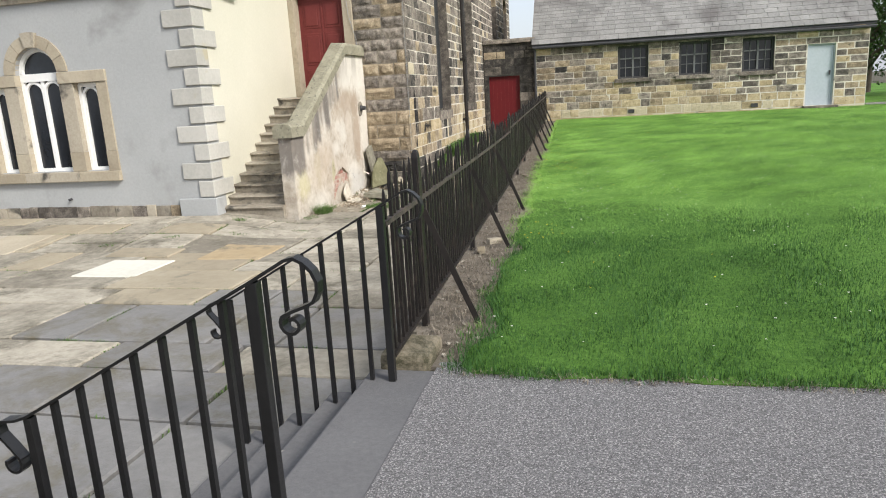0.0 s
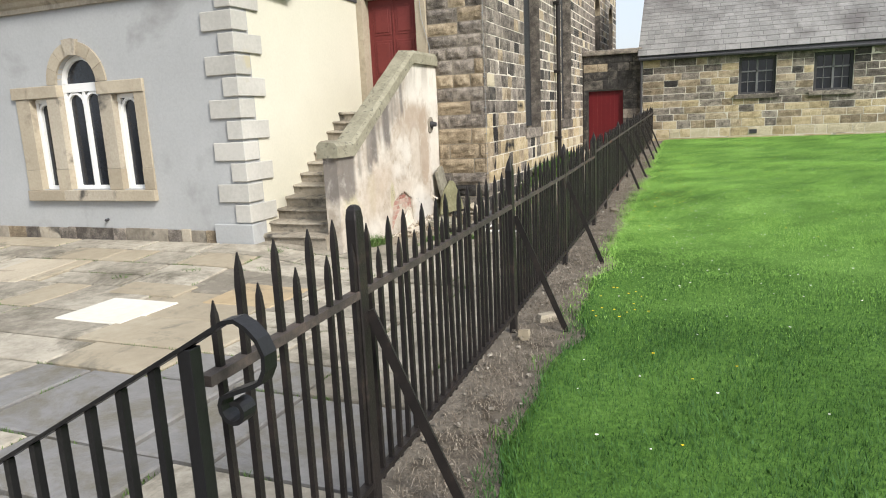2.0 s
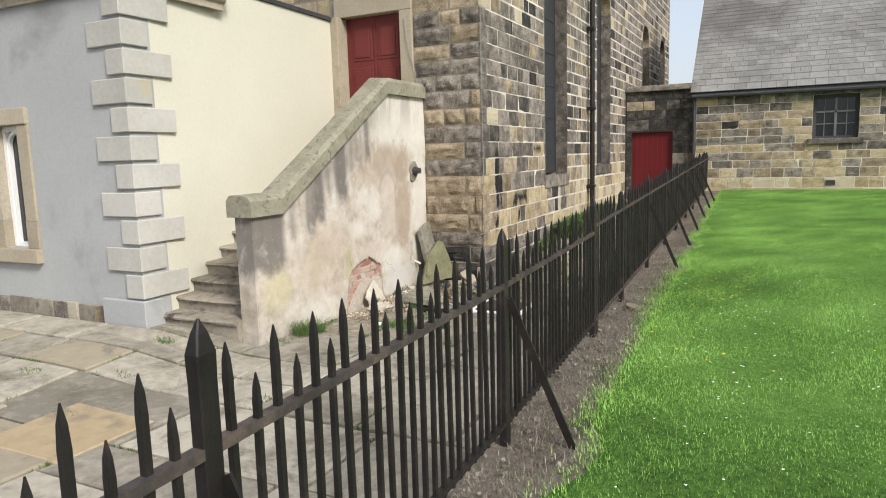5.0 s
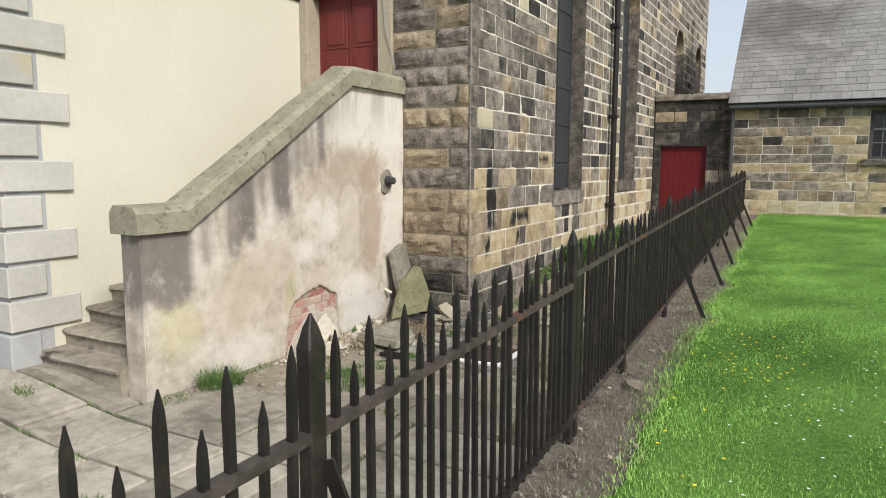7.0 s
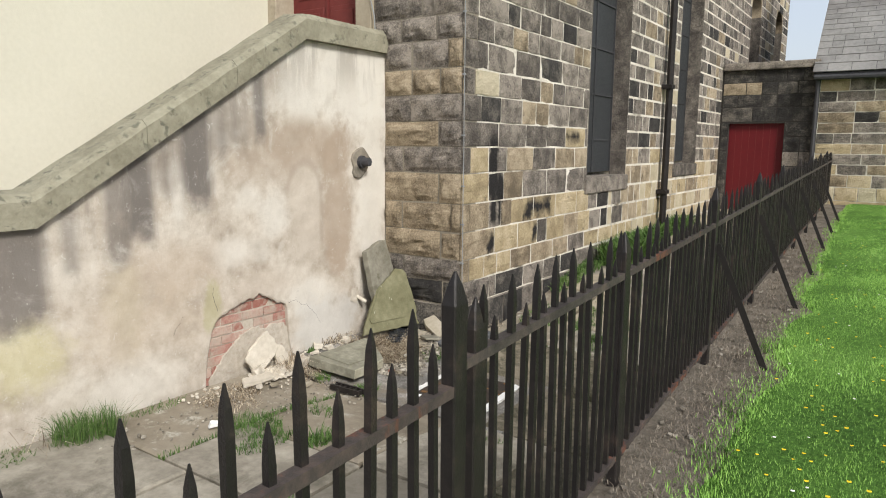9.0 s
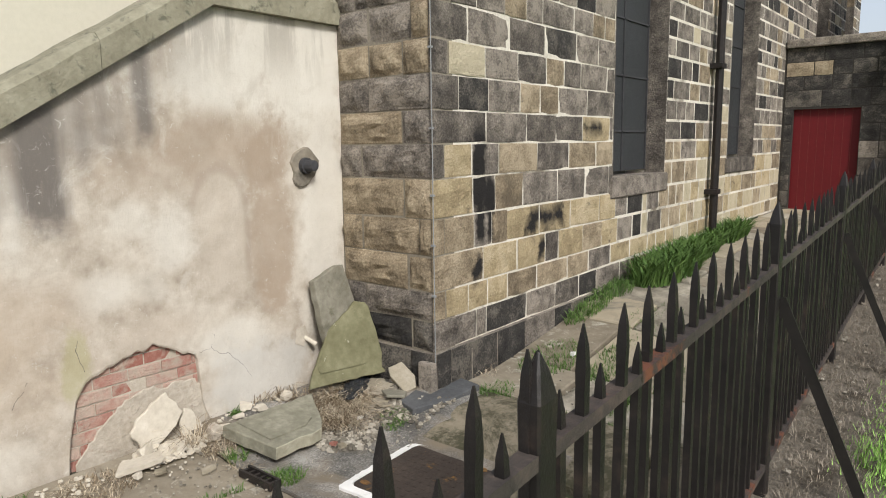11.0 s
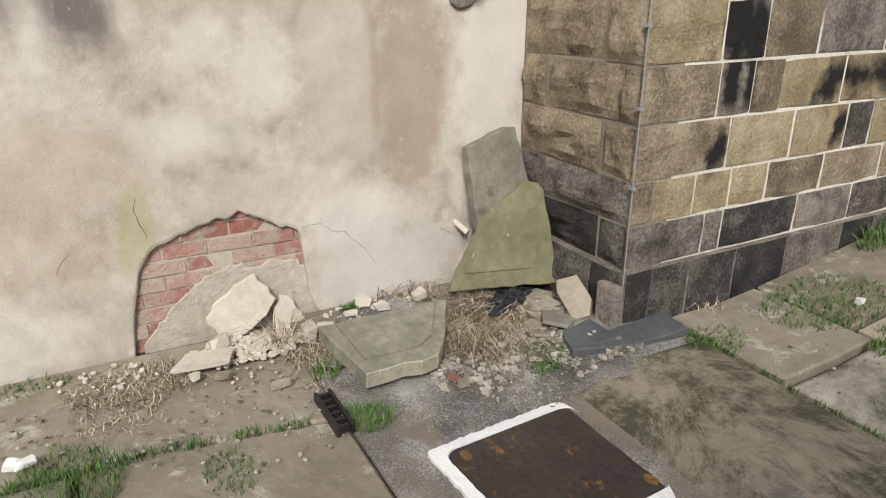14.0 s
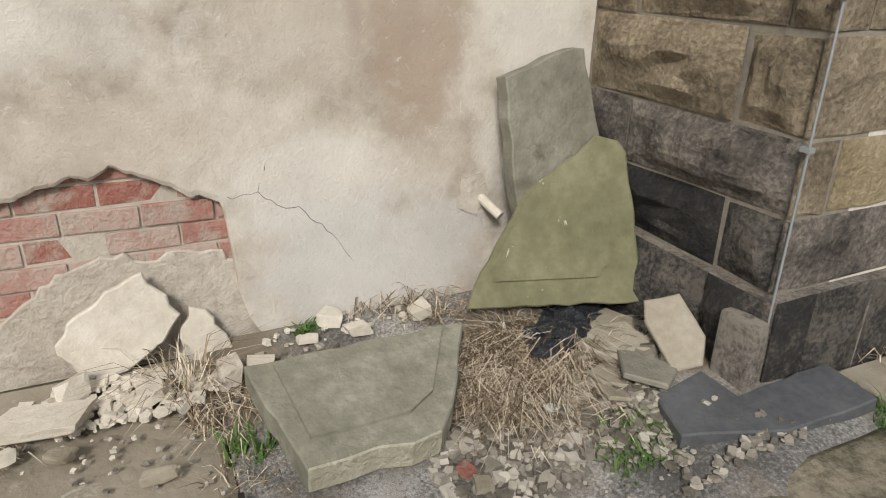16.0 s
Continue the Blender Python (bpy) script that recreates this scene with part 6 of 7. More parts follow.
# cement patch, manhole, black slab
sheet("cement_patch", -4.82, -2.6, 12.58, 14.3, 24, 20, lambda x, y: court_z(x, y) - 0.028 + 0.004 * noise.noise((x * 9, y * 9, 0)), "cement", "gritty grey cement patch")
mh = thing("manhole", "rusted square manhole cover with a painted white border", "manhole cover")
MH = Matrix.Translation((-3.265, 13.175, -0.612)) @ pose(0, 0, 0, 0, 0, 3.0)
outer, inner = 0.374, 0.326


def rounded(h, r, n=5, ex=1.0):
    return [(sx * (h * ex - r) + r * math.cos(a0 + math.pi / 2 * k / n), sy * (h - r) + r * math.sin(a0 + math.pi / 2 * k / n)) for sx, sy, a0 in ((1, 1, 0), (-1, 1, math.pi / 2), (-1, -1, math.pi), (1, -1, 1.5 * math.pi)) for k in range(n + 1)]


bm = bmesh.new()
oo, ii = rounded(outer, 0.02, ex=0.94), rounded(inner, 0.06, ex=0.93)
def ragged(ring, amp):
    out = []
    for (a0, b0), (a1, b1) in zip(ring, ring[1:] + ring[:1]):
        n = max(1, int(math.hypot(a1 - a0, b1 - b0) / 0.02))
        out += [(a0 + (a1 - a0) * k / n + amp * noise.noise((a0 * 30 + k, b0 * 30, 0)), b0 + (b1 - b0) * k / n + amp * noise.noise((a0 * 30 + k, b0 * 30, 5))) for k in range(n)]
    return out


oo, ii = ragged(oo, 0.012), ragged(ii, 0.004)
es = []
for ring, z in ((oo, 0.014), (ii, 0.02)):
    vs = [bm.verts.new((*p, z)) for p in ring]
    es += [bm.edges.new((vs[k - 1], vs[k])) for k in range(len(vs))]
bmesh.ops.triangle_fill(bm, edges=es, use_beauty=True)
r = bmesh.ops.extrude_face_region(bm, geom=bm.faces[:])
bmesh.ops.translate(bm, verts=[v for v in r["geom"] if isinstance(v, bmesh.types.BMVert)], vec=(0, 0, -0.03))
bmesh.ops.recalc_face_normals(bm, faces=bm.faces[:])
bmesh.ops.transform(bm, matrix=MH, verts=bm.verts)
part("border", bm, "white_line", mh, "rough white painted border")
bm = bmesh.new()
prism(bm, rounded(inner - 0.006, 0.055, ex=0.93), -0.02, 0.016, lambda a, b, d: (a, b, d))
for i in range(8):
    for j in range(9):
        a, b = -0.21 + i * 0.06, -0.24 + j * 0.06
        box(bm, a - 0.014, a + 0.014, b - 0.014, b + 0.014, 0.0155, 0.0185)
bmesh.ops.transform(bm, matrix=MH, verts=bm.verts)
cover = part("cover", bm, "manhole", mh, "rust-brown studded iron cover")
MAT["bright_rust"] = material("flaking_orange_rust", [(0.35, (0.06, 0.035, 0.02)), (0.5, (0.16, 0.085, 0.032)), (0.65, (0.32, 0.19, 0.07))], grain=60, big=12, rough=0.9, bump=0.8, bump_scale=120, bump_dist=0.006)
for a, b in ((-0.24, -0.255), (0.24, 0.262)):
    bm = bmesh.new()
    prism(bm, ragged([(a + 0.034 * math.cos(0.7 * k), b + 0.022 * math.sin(0.7 * k)) for k in range(9)], 0.006), 0.010, 0.0205, lambda p, q, d: (p, q, d))
    bmesh.ops.transform(bm, matrix=MH, verts=bm.verts)
    part("lifting_hole", bm, "bright_rust", cover, "rust-filled lifting hole")
slab("black_flag", [(-3.95, 13.72), (-3.78, 13.66), (-3.67, 13.93), (-3.655, 14.27), (-3.84, 14.29), (-3.84, 13.925), (-3.98, 13.92)], 0.05, pose(-3.8, 13.95, court_z(-3.86, 13.94) - 0.008, 3, 2) @ Matrix.Translation((3.8, -13.95, 0)), "black_slab", "blue-black stone slab at the foot of the church corner", "stone slab", 0.012)
gr = thing("drain_grate", "small cast iron grate lying by the weeds", "grate")
part("frame", boxes((-4.14, -3.84, 12.50, 12.515, -0.592, -0.548), (-4.14, -3.84, 12.565, 12.58, -0.592, -0.548)), "iron", gr)
for k in range(6):
    part("slat", boxes((-4.13 + k * 0.052, -4.112 + k * 0.052, 12.516, 12.564, -0.588, -0.556)), "iron", gr)
bag = thing("plastic_bag", "crumpled black plastic bag under the leaning slab", "bag")
bm = bmesh.new()
bmesh.ops.create_icosphere(bm, subdivisions=4, radius=1.0)
for v in bm.verts:
    p = v.co.copy()
    f = 1 + 0.35 * noise.noise(p * 2.2) + 0.42 * abs(noise.noise(p * 4)) + 0.22 * noise.noise(p * 9)
    v.co = Matrix.Rotation(radians(-62), 3, "Z") @ Vector((p.x * 0.19 * f, p.y * 0.09 * f, p.z * 0.042 * f))
bmesh.ops.translate(bm, verts=bm.verts, vec=(-4.40, 13.73, -0.47))
part("bag", bm, "plastic", bag, smooth=False)


# ---- grass, weeds and straw ----
def blades(name, spots, mat, label, seed=1, category="grass", lean=0.5, zf=None):
    """Tapered blades; spots: (x, y, rx, ry, count, height, width)."""
    r = np.random.default_rng(seed)
    vs, fs, base = [], [], 0
    for cx, cy, rx, ry, n, h, w in spots:
        a, d = r.uniform(0, 6.283, n), np.sqrt(r.random(n))
        x, y = cx + rx * d * np.cos(a), cy + ry * d * np.sin(a)
        z = np.array([(zf or (lambda p, q: court_z(p, q) - 0.03))(p, q) for p, q in zip(x, y)])
        t, hh = r.uniform(0, 6.283, n), h * r.uniform(0.45, 1.15, n)
        l = lean * r.uniform(0.15, 1.0, n) * hh
        ww = w * r.uniform(0.6, 1.2, n)
        sx, sy, lx, ly = -np.sin(t) * ww / 2, np.cos(t) * ww / 2, np.cos(t) * l, np.sin(t) * l
        pts = np.stack([np.stack([x - sx, y - sy, z], 1), np.stack([x + sx, y + sy, z], 1),
                        np.stack([x + sx * 0.8 + lx * 0.4, y + sy * 0.8 + ly * 0.4, z + hh * 0.6], 1), np.stack([x - sx * 0.8 + lx * 0.4, y - sy * 0.8 + ly * 0.4, z + hh * 0.6], 1),
                        np.stack([x + lx, y + ly, z + hh * np.clip(1.15 - lean * 0.3, 0.5, 1)], 1)], 1)
        vs.append(pts.reshape(-1, 3))
        idx = base + 5 * np.arange(n)[:, None]
        fs += (idx + np.array([[0, 1, 2, 3]])).tolist() + (idx + np.array([[3, 2, 4]])).tolist()
        base += 5 * n
    me = bpy.data.meshes.new(name)
    me.from_pydata(np.concatenate(vs).tolist(), [], fs)
    me.materials.append(MAT[mat])
    return tagged(new(name, me), label, category, kind="stuff")


WEEDS = [(-3.66, 18.9, 0.2, 0.8, 1700, 0.3, 0.022), (-3.66, 20.4, 0.16, 0.8, 1300, 0.3, 0.022), (-3.72, 16.2, 0.12, 0.45, 700, 0.13, 0.007), (-3.05, 15.05, 0.12, 0.2, 420, 0.08, 0.007), (-3.1, 15.4, 0.1, 0.16, 300, 0.08, 0.007), (-2.75, 14.75, 0.14, 0.12, 420, 0.09, 0.007), (-3.76, 12.06, 0.14, 0.10, 130, 0.06, 0.005), (-3.93, 11.52, 0.22, 0.2, 800, 0.075, 0.004), (-3.92, 12.66, 0.10, 0.12, 360, 0.08, 0.007), (-3.88, 13.62, 0.11, 0.132, 442, 0.064, 0.0078), (-3.55, 14.36, 0.121, 0.176, 391, 0.072, 0.0065), (-3.5, 15.1, 0.242, 0.385, 884, 0.08, 0.0065), (-3.78, 16.9, 0.176, 0.44, 714, 0.128, 0.0078), (-3.6, 17.9, 0.275, 0.77, 1530, 0.34, 0.022), (-3.1, 16.2, 0.22, 0.55, 442, 0.064, 0.0065), (-2.72, 14.62, 0.132, 0.22, 306, 0.08, 0.0065), (-2.6, 15.3, 0.11, 0.33, 272, 0.08, 0.0065), (-4.34, 12.63, 0.055, 0.066, 102, 0.088, 0.0091), (-4.77, 12.91, 0.033, 0.044, 68, 0.072, 0.0104), (-4.63, 10.8, 0.143, 0.22, 884, 0.208, 0.0039), (-4.64, 10.3, 0.11, 0.176, 221, 0.08, 0.0078), (-3.65, 11.4, 0.11, 0.22, 255, 0.08, 0.0065), (-3.4, 11.65, 0.077, 0.11, 153, 0.104, 0.0078), (-4.7, 11.35, 0.066, 0.22, 136, 0.056, 0.0065)]
blades("weeds", WEEDS, "weed", "green weeds and grass tufts between the flagstones", 3, "weeds", 1.1)
STRAW = [(-4.33, 13.50, 0.18, 0.24, 3200, 0.17, 0.0042), (-4.25, 13.48, 0.22, 0.24, 1300, 0.07, 0.0048), (-4.08, 13.58, 0.14, 0.16, 420, 0.07, 0.005), (-4.80, 13.28, 0.04, 0.22, 120, 0.17, 0.0048), (-4.72, 13.38, 0.06, 0.16, 220, 0.08, 0.005), (-4.52, 11.80, 0.18, 0.27, 800, 0.06, 0.0042), (-4.30, 11.72, 0.12, 0.18, 240, 0.05, 0.004), (-4.50, 12.60, 0.10, 0.12, 260, 0.10, 0.004), (-4.62, 12.50, 0.05, 0.07, 120, 0.22, 0.004), (-4.25, 12.62, 0.1, 0.1, 120, 0.06, 0.004), (-3.82, 14.6, 0.06, 0.12, 70, 0.10, 0.004), (-4.7, 10.7, 0.12, 0.35, 70, 0.22, 0.003), (-3.9, 12.95, 0.2, 0.15, 90, 0.04, 0.003)]
blades("dry_grass", STRAW, "straw", "tangled dry straw-coloured grass", 4, "dry grass", 2.3)

# ---- lawn blades, flowers, dry strip litter ----
def lawn_blades(name, x_lo, x_hi, y_lo, y_hi, n, h, w, seed, mat="blade", label="short bright green lawn grass", clip=True):
    r = np.random.default_rng(seed)
    x, y = r.uniform(x_lo, x_hi, n), r.uniform(y_lo, y_hi, n)
    fx = FENCE_X0 + FENCE_SLOPE * (y - 3.06)
    edge = fx + 0.31 + sum(0.13 * np.exp(-((y - f) / 0.28) ** 2) for f in STRUT_FEET) + 0.05 * np.sin(y * 2.1) * np.sin(y * 0.7 + 1) + r.normal(0, 0.075, n)
    keep = (x > edge) & (y > TARMAC_Y + 0.03 * np.sin(x * 4) + 0.03 * np.sin(x * 11 + 2) + r.normal(0, 0.03, n)) if clip else np.ones(n, bool)
    if y_lo > 3.5:
        keep &= r.random(n) < (y - y_lo) / 2.4
    if y_hi < 12:
        keep &= r.random(n) < (y_hi - y) / 2.6
    x, y = x[keep], y[keep]
    n = len(x)
    z = np.where(y > 9, 0.02 * (np.minimum(y, 25) - 9), 0.0) - 0.005
    clump = 0.92 + 0.13 * np.sin(x * 3.1 + y * 1.7 + 2.0 * np.sin(y * 0.9 - x * 1.3)) + 0.11 * np.sin(x * 7.3 - y * 5.9 + 1.7 * np.sin(x * 2.3 + y * 1.1))
    hh = h * r.uniform(0.5, 1.2, n) * np.clip(clump, 0.45, 1.3)
    t = r.uniform(0, 6.283, n)
    l = hh * r.uniform(0.1, 0.9, n)
    sx, sy, lx, ly = -np.sin(t) * w / 2, np.cos(t) * w / 2, np.cos(t) * l, np.sin(t) * l
    pts = np.stack([np.stack([x - sx, y - sy, z], 1), np.stack([x + sx, y + sy, z], 1), np.stack([x + lx, y + ly, z + hh], 1)], 1).reshape(-1, 3)
    me = bpy.data.meshes.new(name)
    me.vertices.add(3 * n)
    me.vertices.foreach_set("co", pts.ravel())
    me.loops.add(3 * n)
    me.loops.foreach_set("vertex_index", np.arange(3 * n, dtype=np.int32))
    me.polygons.add(n)
    me.polygons.foreach_set("loop_start", np.arange(0, 3 * n, 3, dtype=np.int32))
    me.update(calc_edges=True)
    me.materials.append(MAT[mat])
    return tagged(new(name, me), label, "grass", kind="stuff")


# shade by the path and sun beyond are set by blade colour
NEAR_SHADED, FAR_SUNLIT = "dark clovery lawn grass by the path", "fine yellow-green mown lawn grass"
lawn_blades("grass_blades", -0.8, 1.2, 3.1, 8.2, 90000, 0.046, 0.005, 1, label=NEAR_SHADED)
lawn_blades("grass_blades", 1.2, 4.5, 3.1, 8.2, 80000, 0.046, 0.007, 2, label=NEAR_SHADED)
lawn_blades("grass_blades", -1.0, 4.5, 5.6, 11, 200000, 0.034, 0.005, 8, "blade_far", FAR_SUNLIT)
lawn_blades("grass_blades", -1.2, 2.2, 8.0, 16.5, 300000, 0.034, 0.0045, 7, "blade_far", FAR_SUNLIT)
lawn_blades("grass_blades", 2.2, 4.5, 8.0, 16.5, 110000, 0.036, 0.0065, 17, "blade_far", FAR_SUNLIT)
lawn_blades("grass_blades", -1.4, 8.5, 14.5, 23.95, 240000, 0.034, 0.010, 3, "blade_far", FAR_SUNLIT)
lawn_blades("grass_blades", 4.5, 9.5, 4, 15, 90000, 0.04, 0.011, 5, "blade_far", FAR_SUNLIT)
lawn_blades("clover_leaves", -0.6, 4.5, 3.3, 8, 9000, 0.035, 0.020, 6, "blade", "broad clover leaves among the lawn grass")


def flowers(name, spots, petal, label, seed, size, stem):
    """Small flower heads of eight petals on a stalk."""
    r = random.Random(seed)
    vs, fs = [], []
    for cx, cy, rx, ry, n in spots:
        for _ in range(n):
            x, y = cx + rx * r.uniform(-1, 1), cy + ry * r.uniform(-1, 1)
            if x < fence_x(y) + 0.36:
                continue
            z = lawn_z(y) + stem * r.uniform(0.5, 1.2)
            s = size * r.uniform(0.7, 1.2)
            b0 = len(vs)
            vs.append((x, y, z + s * 0.25))
            for k in range(8):
                rr = s * (1.0 if k % 2 else 0.8)
                vs.append((x + rr * math.cos(0.785 * k), y + rr * math.sin(0.785 * k), z + s * 0.15 * (k % 2)))
            fs += [[b0, b0 + 1 + k, b0 + 1 + (k + 1) % 8] for k in range(8)]
    me = bpy.data.meshes.new(name)
    me.from_pydata(vs, [], fs)
    me.materials.append(MAT[petal])
    return tagged(new(name, me), label, "flowers", kind="stuff")


flowers("yellow_flowers", [(-0.55, 6.6, 0.15, 0.4, 14), (-0.55, 10.6, 0.35, 1.3, 30), (-0.6, 12.6, 0.35, 1.4, 45), (-0.8, 16, 0.6, 2.5, 45), (0.3, 5.5, 0.7, 1.0, 7), (0.5, 12, 1.2, 3, 25), (0.2, 19, 1.2, 3, 40)], "yellow", "small yellow dandelion and buttercup heads", 5, 0.0095, 0.045)
flowers("white_flowers", [(1.5, 8, 2.2, 4.5, 170), (2.5, 15, 3.5, 5, 260), (0.2, 10, 0.8, 3, 60)], "white_petal", "tiny white clover and daisy heads", 6, 0.008, 0.04)

# ---- pipes and cables on the church ----
dp = thing("downpipe", "black cast iron downpipe on the church wall", "downpipe")
bm = bmesh.new()
tube(bm, [(CH_X + 0.11, 20.05, -0.45), (CH_X + 0.11, 20.05, CH_TOP - 0.3), (CH_X + 0.2, 20.05, CH_TOP)], 0.055, 10)
part("pipe", bm, "iron", dp)
for z in (0.6, 2.3, 4.0, 5.7):
    part("bracket", boxes((CH_X, CH_X + 0.17, 19.95, 20.15, z, z + 0.07), bevel=0.01), "iron", dp)
cb = thing("cable", "thin grey cable clipped down the church corner", "cable")
bm = bmesh.new()
pts = [(CH_X + 0.034, CH_Y - 0.030 + 0.006 * noise.noise((0, z * 2.0, 1)), z) for z in [6.9 - 0.25 * k for k in range(30)] if z > -0.42]
tube(bm, pts + [(CH_X + 0.04, CH_Y - 0.035, -0.43)], 0.0036, 6)
part("sheath", bm, "glaze_bar", cb)
for z in (3.1, 2.55, 2.0, 1.45, 0.98, 0.62, 0.25):
    part("clip", boxes((CH_X + 0.012, CH_X + 0.042, CH_Y - 0.038, CH_Y - 0.016, z, z + 0.014)), "glaze_bar", cb)
wr = thing("door_wire", "loose thin grey wire hanging beside the red door", "wire")
bm = bmesh.new()
tube(bm, [(-5.06, CH_Y - 0.07, 3.45), (-5.03, CH_Y - 0.075, 3.1), (-4.97, CH_Y - 0.07, 2.85), (-4.91, CH_Y - 0.06, 2.62), (-4.90, CH_Y - 0.05, 2.4)], 0.006, 6)
part("strand", bm, "glaze_bar", wr)

# ---- litter on the earth strip ----
lump("stone", -1.03, 5.85, 0.012, 0.05, 0.055, 0.04, 91, "flag_tan", "pale squarish stone lying at the fence foot", "stone", 20)
lump("stone", -0.98, 6.25, 0.0, 0.10, 0.06, 0.04, 92, "shard_one", "dark weathered stone at the fence foot", "stone", 50)
lump("stone", -1.16, 10.9, 0.04, 0.06, 0.09, 0.03, 93, "shard_one", "flat pale stone at the fence foot", "stone", 10)


def strip_shards():
    vs, fs = [], []
    r = random.Random(21)
    for _ in range(260):
        y = 3.4 + 16 * r.random() ** 1.4
        x = fence_x(y) + r.uniform(-0.04, 0.36)
        s, k = r.uniform(0.006, 0.02), 5
        m = pose(x, y, lawn_z(y) - 0.003, r.uniform(-25, 25), r.uniform(-25, 25), r.uniform(0, 360))
        ring = [(s * r.uniform(0.6, 1.1) * math.cos(6.283 * j / k), s * r.uniform(0.5, 1.0) * math.sin(6.283 * j / k)) for j in range(k)]
        b0 = len(vs)
        vs += [m @ Vector((p, q, -s * 0.3)) for p, q in ring] + [m @ Vector((p * 0.85, q * 0.85, s * 0.3)) for p, q in ring]
        fs += [list(range(b0 + k, b0 + 2 * k))] + [[b0 + j, b0 + (j + 1) % k, b0 + k + (j + 1) % k, b0 + k + j] for j in range(k)]
    me = bpy.data.meshes.new("strip_rubble")
    me.from_pydata(vs, [], fs)
    me.materials.append(MAT["shard"])
    tagged(new("strip_rubble", me), "small stones scattered on the earth strip", "rubble", kind="stuff")


strip_shards()
blades("strip_straw", [(fence_x(3.6 + 0.35 * k) + 0.15 + 0.05 * math.sin(k * 2.2), 3.6 + 0.35 * k, 0.19, 0.25, 420, 0.032, 0.003) for k in range(45)], "thatch", "dry flattened grass along the fence foot", 9, "dry grass", 2.0, lambda x, y: lawn_z(y) - 0.005)
blades("edge_straw", [(-0.6 + 0.28 * k, TARMAC_Y + 0.01 + 0.02 * math.sin(k * 1.9), 0.2, 0.05, 90, 0.03, 0.0035) for k in range(20)], "thatch", "dry grass at the ragged lawn edge", 12, "dry grass", 1.8, lambda x, y: -0.015)
blades("strip_weeds", [(fence_x(y) + 0.30, y, 0.08, 0.15, 60, 0.05, 0.006) for y in (3.75, 4.6, 5.4, 6.4, 7.2, 8.3, 9.1, 10.4, 11.6, 12.2, 13.4)], "weed", "scattered green weeds on the earth strip", 10, "weeds", 0.8, lambda x, y: lawn_z(y) - 0.005)


# ---- trees beyond the chapel ----
MAT["leaf"] = leaf_material("tree_leaf", [(0.25, (0.016, 0.04, 0.010)), (0.5, (0.04, 0.085, 0.02)), (0.8, (0.09, 0.15, 0.04))])
MAT["bark"] = material("tree_bark", [(0.3, (0.04, 0.032, 0.025)), (0.7, (0.11, 0.09, 0.07))], grain=20, big=4, bump=0.9, bump_scale=25, bump_dist=0.04)


def tree(x, y, h, spread, seed):
    t = thing("tree", "dark green broadleaf tree beyond the chapel", "tree", "trees beyond the chapel")
    r = random.Random(seed)
    bm = bmesh.new()
    tube(bm, [(x, y, 0.1), (x + 0.1, y, h * 0.25), (x - 0.05, y + 0.1, h * 0.55), (x + 0.1, y, h * 0.85)], [0.28, 0.22, 0.14, 0.04], 9)
    tips = []
    for k in range(11):
        a, z = k * 2.4, h * r.uniform(0.12, 0.75)
        l = spread * r.uniform(0.5, 0.95)
        tip = (x + l * math.cos(a), y + l * math.sin(a), z + h * r.uniform(0.08, 0.22))
        tube(bm, [(x, y, z), ((x + tip[0]) / 2, (y + tip[1]) / 2, z + h * 0.1), tip], [0.09, 0.06, 0.02], 6)
        tips.append(tip)
    part("trunk", bm, "bark", t)
    vs, fs = [], []
    tips += [(x, y, h * 0.9), (x, y, h * 0.6), (x + 0.5, y - 0.5, h * 0.4)]
    for tx, ty, tz in tips:
        for _ in range(520):
            p = Vector((r.gauss(0, 1), r.gauss(0, 1), r.gauss(0, 0.8))) * spread * 0.27
            c = Vector((tx, ty, tz)) + p
            s = r.uniform(0.05, 0.12)
            m = Matrix.Translation(c) @ Euler((r.uniform(0, 6), r.uniform(0, 6), r.uniform(0, 6))).to_matrix().to_4x4()
            b0 = len(vs)
            vs += [m @ Vector(q) for q in ((-s, 0, 0), (0, -s * 0.5, 0.02), (s, 0, 0), (0, s * 0.5, 0.02))]
            fs.append([b0, b0 + 1, b0 + 2, b0 + 3])
    me = bpy.data.meshes.new("crown")
    me.from_pydata(vs, [], fs)
    me.materials.append(MAT["leaf"])
    ob = new("crown", me)
    ob.parent = t
    return t


tree(10.8, 33.0, 8.5, 3.2, 1)
tree(14.0, 31.0, 9.5, 3.6, 2)
tree(12.4, 37.0, 10.0, 3.6, 3)
sheet("gravel_path", 8.3, 16, 24.2, 25.0, 10, 4, lambda x, y: lawn_z(y) + 0.008, "tarmac", "pale path past the chapel end")

# ---- flagstones of the yard ----
yard = thing("flagstones", "uneven worn sandstone flagstone paving", "paving", kind="structure")
r_fl = random.Random(12)


SEAMS = []


